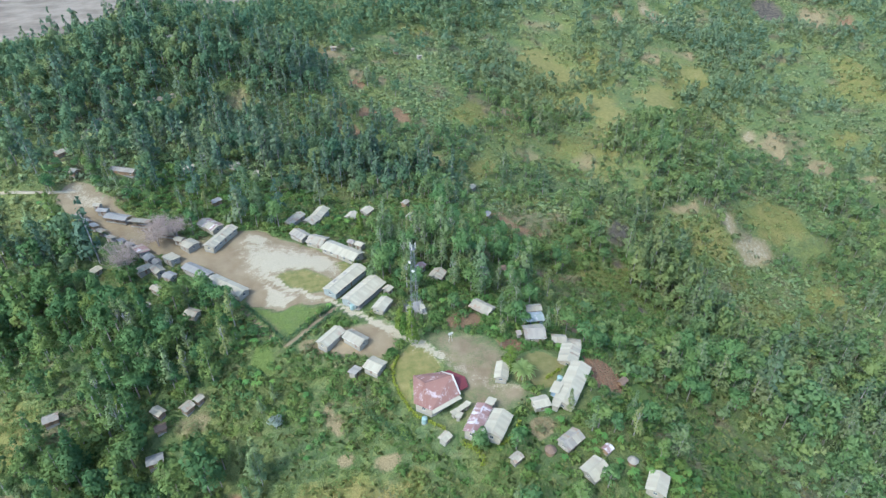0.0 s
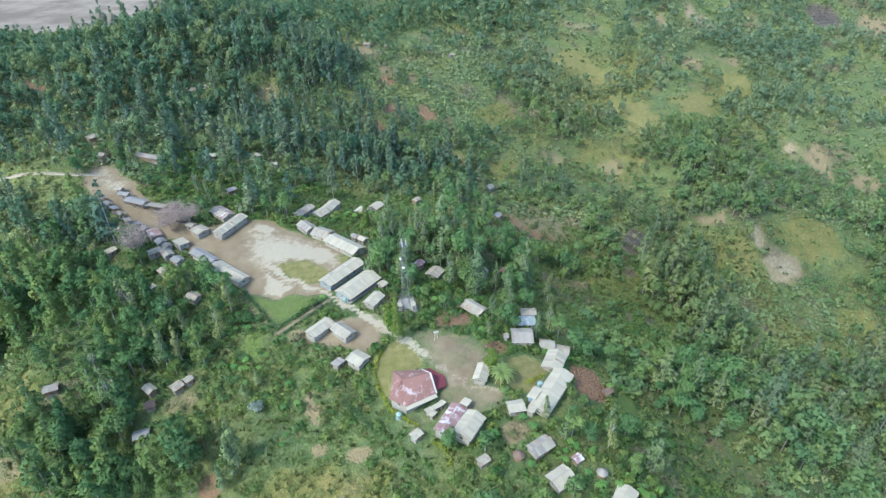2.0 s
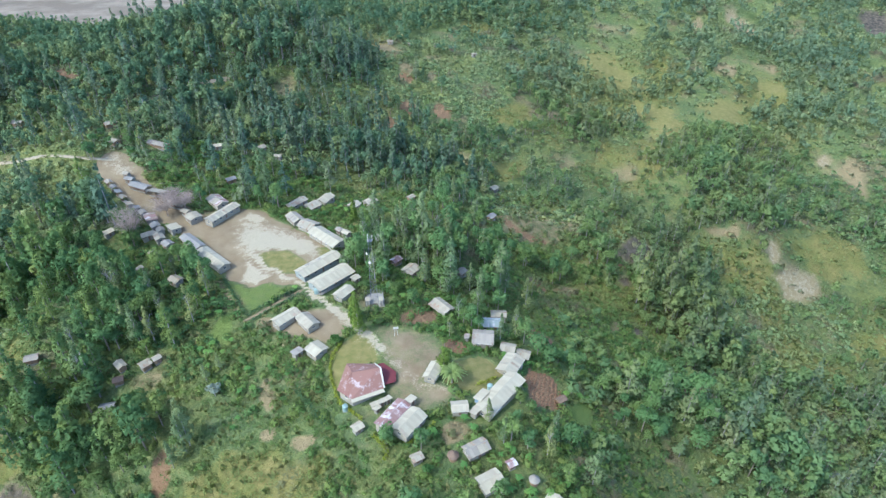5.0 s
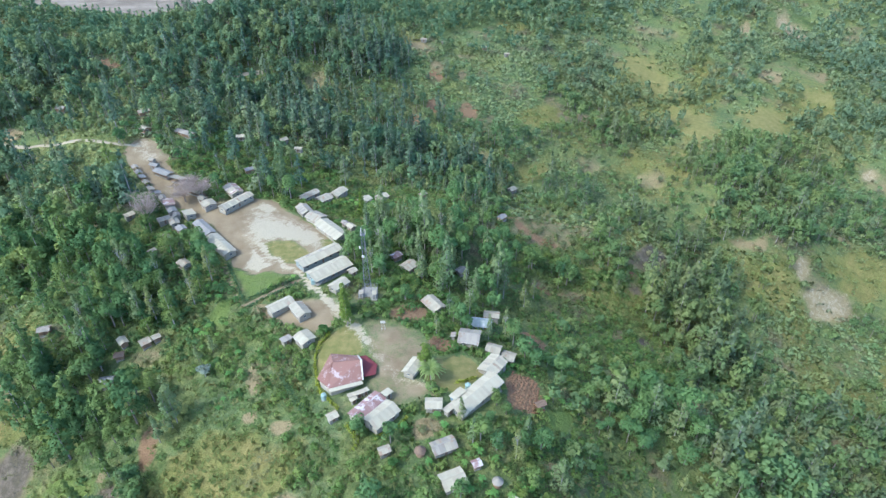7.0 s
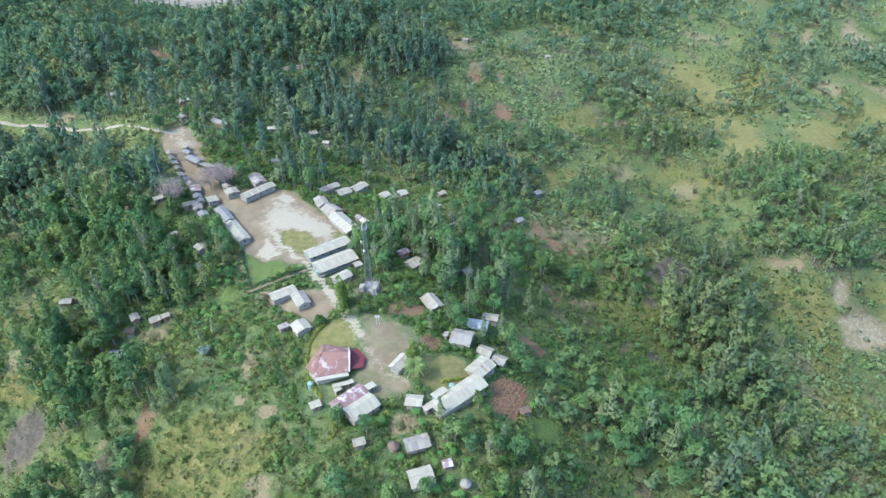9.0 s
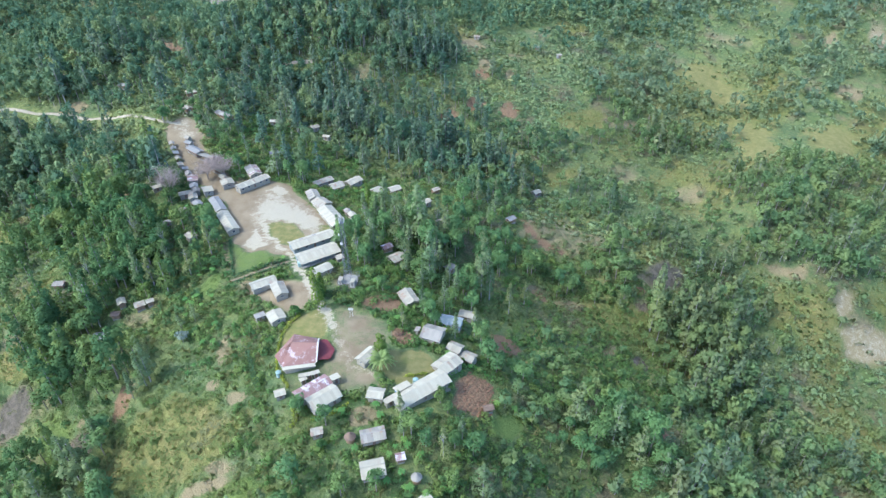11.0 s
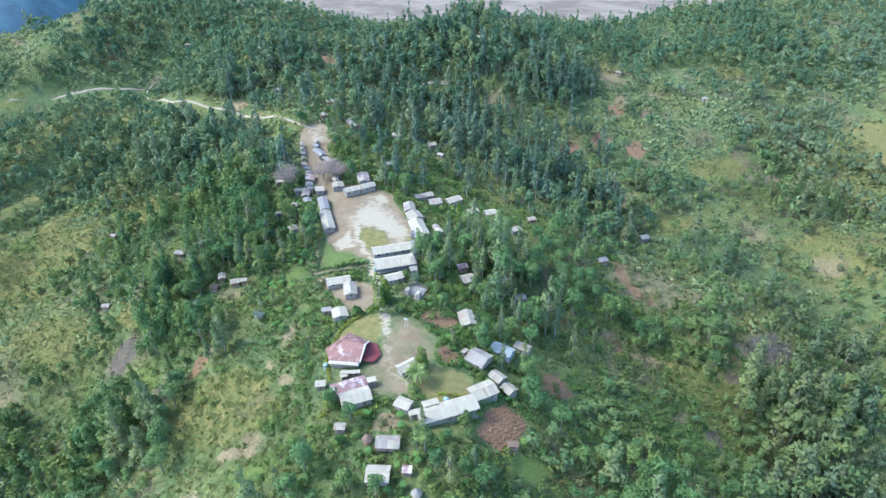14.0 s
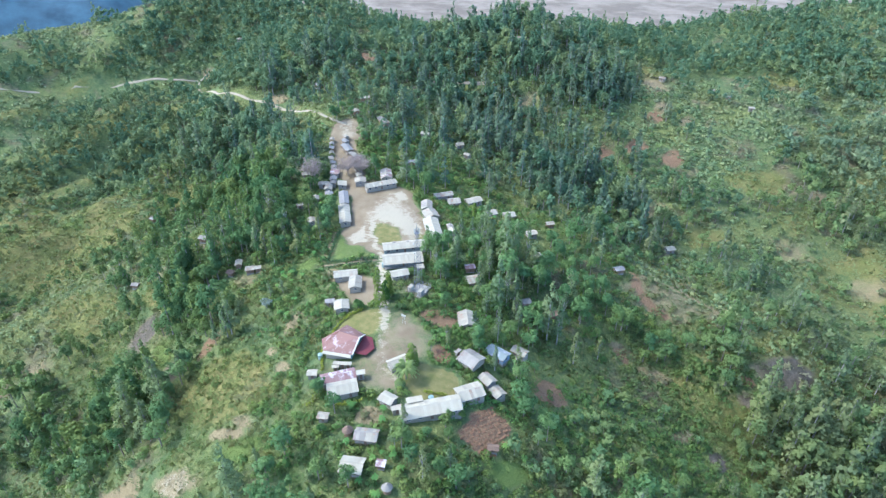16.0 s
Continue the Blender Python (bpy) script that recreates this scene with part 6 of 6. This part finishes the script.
# tall shrubs and saplings in drifts on the open slopes
SAPLING = [Template(cloud(broad_lobes(GEN.uniform(3.4, 5.2), GEN.uniform(1.6, 2.4), 4), 62, 0.72, 0.5), trunk_arrays(2.6, 0.1), True) for _ in range(10)]
x, y = lattice(-330, 330, -40, 470, 4.6)
drift = 0.16 + 0.5 * wave(x, y, 34, 61) + 0.45 * wave(x, y, 15, 62) + 0.22 * ((x > 40) & (y > 150)) + 0.15 * (x < -200)
ok = (GEN.uniform(size=x.size) < drift - 0.35 * covers(x, y)["meadow"]) & clear_of_houses(x, y, 2.0, 5.0) & (bare_ground(x, y) < GEN.uniform(0.05, 0.6, x.size)) & (near_ridge(x, y) > 22) & ~on_verge(x, y) & (~close_by(x, y) | (x > 60))
x, y = x[ok], y[ok]
spots, west = np.stack([x, y, 0.6 + 0.9 * GEN.uniform(0, 1, x.size) ** 1.4], -1), (x < -62) & (y < 235)
# same haze-lightened leaf colour as the slope trees
spread("tall_shrubs", "tall shrubs and saplings in drifts on the valley slopes", "shrubs", spots[~west], SAPLING, [LEAF_WOOD_HILL_HAZE, BARK])
spread("tall_shrubs", "deep green tall shrubs and saplings on the west flank", "shrubs", spots[west], SAPLING, [LEAF_WEST, BARK])

# low cover that hides the soil between the shrubs
COVER, COVER_FINE = [], []
for _ in range(8):
    for out, n, reach, size in ((COVER_FINE, 44, 2.0, 0.44), (COVER, 22, 3.2, 0.9)):
        p = np.stack([GEN.uniform(-reach, reach, n), GEN.uniform(-reach, reach, n), GEN.uniform(0.05, 0.55, n)], -1)
        d = GEN.normal(size=(n, 3)) * (0.55, 0.55, 0.2) + (0, 0, 0.8)
        d[:, 2] = np.abs(d[:, 2])
        out.append(Template(leaves(p, d / np.linalg.norm(d, axis=1, keepdims=True), size, 1.4, d * 0.3 + np.array([[0, 0, 0.9]])), None, True))


def paved(x, y):
    return np.maximum.reduce([inside(x, y, FIELD), inside(x, y, PLAZA), inside(x, y, PLOT), inside(x, y, LAWN_EAST), inside(x, y, LAWN_CHURCH), inside(x, y, FIELD_LAWN), strip(x, y, STREET, 6), strip(x, y, HILL_ROAD + FAR_ROAD, 4), strip(x, y, PLAZA_ROAD + FIELD_PATH, 3), inside(x, y, YARD_WEST)])


for cell, fine in ((3.9, True), (6.2, False)):
    x, y = lattice(*((-150, 115, 45, 275) if fine else (-330, 300, -40, 470)), cell)
    ok = (close_by(x, y) == fine) & clear_of_houses(x, y, 1.5) & (paved(x, y) < 0.2) & (bare_ground(x, y) < GEN.uniform(0.2, 0.95, x.size)) & (GEN.uniform(size=x.size) < 0.92)
    x, y = x[ok], y[ok]
    # the slope weeds' colour is lightened for haze, the village weeds' is not
    spread("ground_cover", "low weeds and gardens round the village" if fine else "low weeds and ferns on the hill slopes", "weeds", np.stack([x, y, GEN.uniform(0.8, 1.3, x.size)], -1), COVER_FINE if fine else COVER, [LEAF_COVER if fine else LEAF_COVER_HILL_HAZE, BARK])
# tall grass on the open slopes
TUFT = []
for _ in range(6):
    n = 7
    p = GEN.normal(size=(n, 3)) * (0.6, 0.6, 0.05) + (0, 0, 0.45)
    d = GEN.normal(size=(n, 3)) * (1, 1, 0.35)
    d[:, 2] = np.abs(d[:, 2])
    TUFT.append(Template(leaves(p, d / np.linalg.norm(d, axis=1, keepdims=True), 0.75, 1.6, d * 0.4 + np.array([[0, 0, 1.0]])), None, True))
x, y = lattice(-300, 200, -40, 330, 2.6)
ok = (GEN.uniform(size=x.size) < 0.85 - wooded(x, y)) & clear_of_houses(x, y, 0.8) & (bare_ground(x, y) < 0.3)
x, y = x[ok], y[ok]
spread("tall_grass", "tall yellow-green kunai grass on open slopes", "grass", np.stack([x, y, GEN.uniform(0.6, 1.5, x.size)], -1), TUFT, [LEAF_GRASS, BARK])


# ---- single trees of the village ----
def tree_object(name, label, category, leafage, leaf, bark, h, r, limbs=4, spread_r=1.6):
    top = tagged(new(name), label, category)
    bm = bmesh.new()
    bmesh.ops.create_cone(bm, cap_ends=True, segments=7, radius1=r, radius2=r * 0.4, depth=h * 0.75 + 0.8, matrix=Matrix.Translation((0, 0, h * 0.375 - 0.4)))
    trunk = part("trunk", bm, bark, top)
    for i in range(limbs):
        a = 6.283 * i / limbs + GEN.uniform(-0.4, 0.4)
        z0 = h * GEN.uniform(0.35, 0.6)
        part("limb", rod((0, 0, z0), (math.cos(a) * spread_r, math.sin(a) * spread_r, z0 + h * 0.2), r * 0.35, 5), bark, trunk)
    n = len(leafage.verts) // 4
    me = mesh_of("crown", leafage.verts, np.arange(n * 4).reshape(-1, 4), [leaf], [("tone", np.full(n * 4, GEN.uniform(0.15, 0.85)))], None, True, leafage.normals)
    link("crown", me, top)
    return top


def banana_leaves(h):
    out = []
    for i in range(9):
        a, l = i * 2.4, GEN.uniform(1.2, 1.9)
        c, s = math.cos(a), math.sin(a)
        z0 = h * 0.75
        mid, tip = (c * l * 0.5, s * l * 0.5, z0 + 0.8), (c * l, s * l, z0 + 0.2)
        w = 0.32
        out += [(0, 0, z0), (mid[0] + s * w, mid[1] - c * w, mid[2]), tip, (mid[0] - s * w, mid[1] + c * w, mid[2])]
    out = np.array(out)
    flat = out * (1, 1, 0) * 0.3 + (0, 0, 1)
    return Leaves(out, flat / np.linalg.norm(flat, axis=1, keepdims=True))


PROTOTYPES = [
    [tree_object("tree", "broadleaf village tree with dense dark green crown", "tree", cloud(broad_lobes(h, r, 8), 680, 0.40), LEAF_WOOD, BARK, h, 0.22) for h, r in ((8, 3.2), (9.5, 2.8), (7, 3.0), (11, 3.4))],
    [tree_object("casuarina_tree", "tall feathery casuarina tree with pale trunk", "tree", cloud(feather_lobes(h, r), 620, 0.36, 0.8), LEAF_FEATHER, PALE_BARK, h, 0.2, 5, 1.0) for h, r in ((13, 2.2), (15, 2.4), (11, 2.0))],
    [tree_object("fruit_tree", "small bright green garden tree", "tree", cloud(broad_lobes(h, r, 5), 280, 0.40), LEAF_SHRUB, BARK, h, 0.14, 3, 0.8) for h, r in ((4.5, 2.0), (5.5, 2.2), (3.6, 1.8))],
    [tree_object("banana_plant", "banana plant with broad arching green leaves", "plant", banana_leaves(h), LEAF_BRIGHT, LEAF_BRIGHT, h * 1.05, 0.13, 0) for h in (2.6, 3.2, 2.2)],
]
GEN = np.random.default_rng(24)
x, y = lattice(-185, 85, 85, 262, 3.6)
ok = (along(x, y, PLAZA + PLAZA[:1]) > 3.0) & (along(x, y, FIELD + FIELD[:1]) > 2.5) & (inside(x, y, LAWN_CHURCH, 4) < 0.2) & (inside(x, y, LAWN_EAST, 4) < 0.2) & (near_ridge(x, y) <= 20) & clear_of_houses(x, y, 2.2, 9.0) & (bare_ground(x, y) < 0.2) & (GEN.uniform(size=x.size) < 0.50 + 0.25 * wave(x, y, 20, 61))
x, y = x[ok], y[ok]
for px, py, k in [(GEN.normal(14, 20), GEN.normal(200, 15), 1) for _ in range(46)] + [(GEN.normal(-100, 14), GEN.normal(140, 12), int(GEN.integers(2))) for _ in range(30)]:
    if clear_of_houses(np.array([px]), np.array([py]), 2, 7.0)[0] and bare_ground(np.array([px]), np.array([py]))[0] < 0.2 and along(np.array([px]), np.array([py]), SPINE)[0] > 15:
        sc = GEN.uniform(1.0, 1.5)
        copy_thing(PROTOTYPES[k][int(GEN.integers(3))], pose(px, py, float(ground_height(px, py)[0]), 0, 0, GEN.uniform(0, 360)) @ Matrix.Diagonal((sc, sc, sc, 1)))
for px, py, k, sc in ((-88, 133.5, 0, 1.0), (-85, 131, 2, 1.2), (-88, 171, 0, 1.45), (-82, 168.5, 0, 1.35), (-93, 176, 0, 1.5), (-78, 164, 0, 1.2), (-97, 170, 1, 1.0), (-100, 178, 0, 1.2), (21, 105, 0, 0.95), (38.5, 118.5, 1, 0.7), (44, 111, 1, 0.85), (47, 121, 0, 0.6), (51, 126, 2, 1.0), (46, 131, 2, 1.0), (48, 134.5, 2, 0.8), (47.5, 128, 2, 1.1), (-17, 140.5, 2, 1.2), (20, 146, 2, 0.8), (30, 160, 0, 0.9), (38, 160, 1, 0.9), (43, 166, 1, 1.0), (28, 172, 1, 1.1), (24, 163, 0, 0.8), (-4, 172, 0, 0.8), (-17, 183, 0, 0.9), (10.5, 105.5, 0, 1.05), (46, 112, 0, 1.2), (63, 118, 0, 1.1), (4.6, 186, 1, 1.2), (14, 197, 1, 1.2), (15, 179, 1, 1.05), (-14, 178, 1, 1.1), (20.5, 153, 1, 0.8), (-22, 190, 0, 1.0), (-27, 197, 0, 0.95)):
    copy_thing(PROTOTYPES[k][int(GEN.integers(3))], pose(px, py, float(ground_height(px, py)[0]), 0, 0, GEN.uniform(0, 360)) @ Matrix.Diagonal((sc, sc, sc, 1)))
first = set()
for px, py in zip(x, y):
    tall = wooded(np.array([px]), np.array([py]))[0]
    k = GEN.choice(4, p=[0.16 + 0.3 * tall, 0.10 + 0.2 * tall, 0.36 - 0.25 * tall, 0.38 - 0.25 * tall])
    j = int(GEN.integers(len(PROTOTYPES[k])))
    ob = PROTOTYPES[k][j]
    sc = GEN.uniform(0.75, 1.15)
    m = pose(px, py, float(ground_height(px, py)[0]), 0, 0, GEN.uniform(0, 360)) @ Matrix.Diagonal((sc, sc, sc * GEN.uniform(0.9, 1.1), 1))
    if (k, j) in first:
        copy_thing(ob, m)
    else:
        ob.matrix_basis = m
        first.add((k, j))


# ---- hedges, palm, conifers, bare trees, round garden plants ----
HEDGE_DARK = leaf_material("dark_hedge_foliage", (0.050, 0.105, 0.045), (0.085, 0.150, 0.060), 0.3, (0.11, 0.16, 0.05), (0.05, 0.11, 0.05))


def at_ground(x, y, turn=0.0, s=1.0):
    return pose(x, y, float(ground_height(x, y)[0]), 0, 0, turn) @ Matrix.Diagonal((s, s, s, 1))


def hedge(name, label, line, width, height, leaf, step=0.45):
    """A clipped hedge along a plan line: leaf clumps over a low bank."""
    pts = []
    for (ax, ay), (bx, by) in zip(line[:-1], line[1:]):
        n = max(2, int(math.hypot(bx - ax, by - ay) / step))
        pts += [(ax + (bx - ax) * i / n, ay + (by - ay) * i / n) for i in range(n)]
    pts = np.array(pts)
    pts = np.repeat(pts, 9, axis=0) + GEN.normal(size=(len(pts) * 9, 2)) * width * 0.3
    z = ground_height(pts[:, 0], pts[:, 1])
    p = np.concatenate([pts, (z + GEN.uniform(0.25, 1.0, len(z)) * height)[:, None]], 1)
    d = GEN.normal(size=p.shape) * (0.8, 0.8, 0.5) + (0, 0, 0.8)
    d /= np.linalg.norm(d, axis=1, keepdims=True)
    leafage = leaves(p, d, 0.42, 1.3, d + (0, 0, 0.6))
    n = len(p)
    ob = new(name, mesh_of(name, leafage.verts, np.arange(n * 4).reshape(-1, 4), [leaf], [("tone", np.repeat(GEN.uniform(0.2, 0.9, n), 4))], None, True, leafage.normals))
    return tagged(ob, label, "hedge")


hedge("hedge", "yellow-green clipped hedge curving round the church", [(-15, 141), (-16.5, 136), (-16, 131), (-13, 125), (-10.5, 121), (-7.5, 117.5), (-3, 115), (1, 112.5)], 0.9, 1.2, LEAF_YELLOW)
hedge("hedge", "yellow-green clipped hedge below the hall", [(6, 107.5), (10, 105), (11.5, 102.5), (11, 99.5)], 1.4, 1.2, LEAF_YELLOW)
hedge("hedge", "yellow-green hedge along the hall's yard", [(16, 105), (21, 109.5), (23, 114)], 1.1, 0.9, LEAF_YELLOW)
hedge("hedge", "green hedge row below the school lawn", [(-55.5, 150), (-49, 158), (-42, 166)], 1.5, 1.3, HEDGE_DARK)
hedge("hedge", "second green hedge row along the school footpath", [(-52.5, 148), (-46, 156), (-39.5, 164)], 1.2, 1.1, HEDGE_DARK)
hedge("hedge", "dark tall hedge on the bank below the church", [(-25, 122), (-18, 116.5), (-10, 110)], 1.8, 2.6, HEDGE_DARK)
hedge("hedge", "dark hedge row beside the school lawn", [(-75, 169.5), (-65, 159.5), (-56, 150.5)], 1.3, 1.2, HEDGE_DARK)
hedge("hedge", "yellow-green flowering hedge beside the long house", [(33.6, 131.4), (36.6, 134), (39, 136.5)], 1.0, 0.9, LEAF_YELLOW)
hedge("hedge", "bright green banana hedge beside the tilled plot", [(47, 130), (45.5, 138), (46, 146), (50, 150), (57, 150)], 2.0, 1.9, LEAF_BRIGHT)
hedge("hedge", "green hedge strip along the vegetable beds", [(20, 144.5), (25, 142.5), (30, 146), (28, 152)], 1.0, 0.6, LEAF_SHRUB)


def palm(x, y, h=5.0):
    top = tagged(new("palm_tree"), "broad palm with drooping pale green fronds", "palm")
    top.matrix_basis = at_ground(x, y)
    part("trunk", rod((0, 0, -0.3), (0, 0, h), 0.24, 8), BARK, top)
    for i in range(34):
        a = i * 2.399 + GEN.uniform(-0.2, 0.2)
        l, up = GEN.uniform(3.8, 5.2), GEN.uniform(0.4, 2.6)
        bm = bmesh.new()
        rows = []
        for k in range(6):
            f = k / 5
            r, z = l * f, h + up * math.sin(f * 2.0) - 2.0 * f * f
            w = 0.12 + 0.55 * math.sin(min(1, f * 1.1 + 0.1) * math.pi)
            c, s = math.cos(a), math.sin(a)
            rows.append([bm.verts.new((c * r - s * w, s * r + c * w, z - 0.28 * w)), bm.verts.new((c * r, s * r, z)), bm.verts.new((c * r + s * w, s * r - c * w, z - 0.28 * w))])
        for p, q in zip(rows[:-1], rows[1:]):
            bm.faces.new((p[0], p[1], q[1], q[0]))
            bm.faces.new((p[1], p[2], q[2], q[1]))
        bmesh.ops.solidify(bm, geom=bm.faces[:], thickness=0.02)
        part("frond", bm, LEAF_PALM, top)


LEAF_PALM = leaf_material("palm_foliage", (0.300, 0.380, 0.130), (0.400, 0.460, 0.190), 0.4, (0.40, 0.45, 0.18), (0.31, 0.40, 0.15))
palm(25.4, 130.2, 5.2)


def conifer(x, y, h, r, label):
    lobes = [(GEN.uniform(-0.2, 0.2) * r, GEN.uniform(-0.2, 0.2) * r, h * (0.12 + 0.8 * i / 6), r * (1.05 - 0.62 * i / 6), r * (1.05 - 0.62 * i / 6), h * 0.12) for i in range(7)]
    t = tree_object("conifer", label, "tree", cloud(lobes, 900, 0.45, 0.5), LEAF_CYPRESS, BARK, h, 0.22, 4, r * 0.5)
    t.matrix_basis = at_ground(x, y)


conifer(-10.5, 146.0, 18.5, 2.5, "tall bright green conifer beside the square")
conifer(-13.4, 151.0, 9.5, 1.8, "tall bright green conifer beside the square")
conifer(-15.0, 154.0, 10.0, 1.8, "tall bright green conifer in a row")
conifer(-38.0, 224.5, 12.0, 2.0, "tall pointed conifer behind the classrooms")
conifer(21.8, 135.8, 9.5, 2.8, "rounded dark green garden conifer beside the palm")
bush_tree = tree_object("garden_bush", "round blue-green garden bush on the lawn", "bush", cloud([(0, 0, 1.3, 2.0, 1.8, 1.3)], 160, 0.5), LEAF_WOOD, BARK, 1.6, 0.1, 2, 0.5)
bush_tree.matrix_basis = at_ground(26.7, 126.6)


def bare_tree(x, y, h, r, label):
    """A leafless tree: trunk, limbs, branches and a haze of twigs."""
    top = tagged(new("bare_tree"), label, "tree")
    top.matrix_basis = at_ground(x, y)
    trunk = part("trunk", rod((0, 0, -0.4), (0, 0, h * 0.4), 0.3, 8), TWIG, top)
    twigs = bmesh.new()
    for i in range(9):
        a = i * 2.4
        base = Vector((0, 0, h * GEN.uniform(0.22, 0.4)))
        end = Vector((math.cos(a) * r * 0.6, math.sin(a) * r * 0.6, h * GEN.uniform(0.6, 0.9)))
        part("limb", rod(base, end, 0.1, 5), TWIG, trunk)
        for _ in range(80):
            p = base.lerp(end, GEN.uniform(0.35, 1.0))
            q = p + Vector((GEN.normal() * r * 0.30, GEN.normal() * r * 0.30, abs(GEN.normal()) * h * 0.12))
            s = Vector((GEN.normal(), GEN.normal(), GEN.normal())).normalized() * 0.07
            v = [twigs.verts.new(c) for c in (p - s, p + s, q)]
            twigs.faces.new(v)
            for _ in range(2):
                w = q + Vector((GEN.normal() * 0.7, GEN.normal() * 0.7, GEN.normal() * 0.5))
                twigs.faces.new([twigs.verts.new(c) for c in (q - s, q + s * 0.9, w)])
    part("twig_mass", twigs, TWIG, top)


bare_tree(-126.0, 185.5, 20.0, 8.0, "leafless pinkish grey tree beside the market")
bare_tree(-122.0, 206.0, 10.0, 7.4, "leafless pinkish grey tree over the street")
bare_tree(-116.0, 211.5, 9.5, 6.6, "leafless pinkish grey tree over the street")
bare_tree(-124.5, 214.5, 9.0, 5.6, "leafless pinkish grey tree behind the stalls")

# silver-leaved plants and rows of bananas in the gardens
for k, (x, y) in enumerate([(176, 170), (182, 173), (170, 168), (-52, 118)]):
    t = tree_object("silver_tree", "small silvery pale green tree on the slope", "tree", cloud(broad_lobes(5, 2.6, 5), 170, 0.6), LEAF_GREY, PALE_BARK, 5, 0.14, 3, 0.9)
    t.matrix_basis = at_ground(x, y, k * 70)
for x, y, n in ((47, 145, 10), (63, 100, 12), (38, 115, 7), (-60, 130, 9), (20, 120, 0), (-50, 238, 7), (10, 172, 6), (50, 104, 8), (-78, 160, 7), (66, 138, 8), (-112, 180, 8), (-72, 152, 10), (-95, 168, 8), (-38, 118, 8)):
    for _ in range(n):
        px, py = x + GEN.normal() * 4, y + GEN.normal() * 3.5
        if bare_ground(np.array([px]), np.array([py]))[0] < 0.3 and clear_of_houses(np.array([px]), np.array([py]), 0.3)[0]:
            copy_thing(PROTOTYPES[3][int(GEN.integers(3))], at_ground(px, py, GEN.uniform(0, 360), GEN.uniform(0.75, 1.1)))
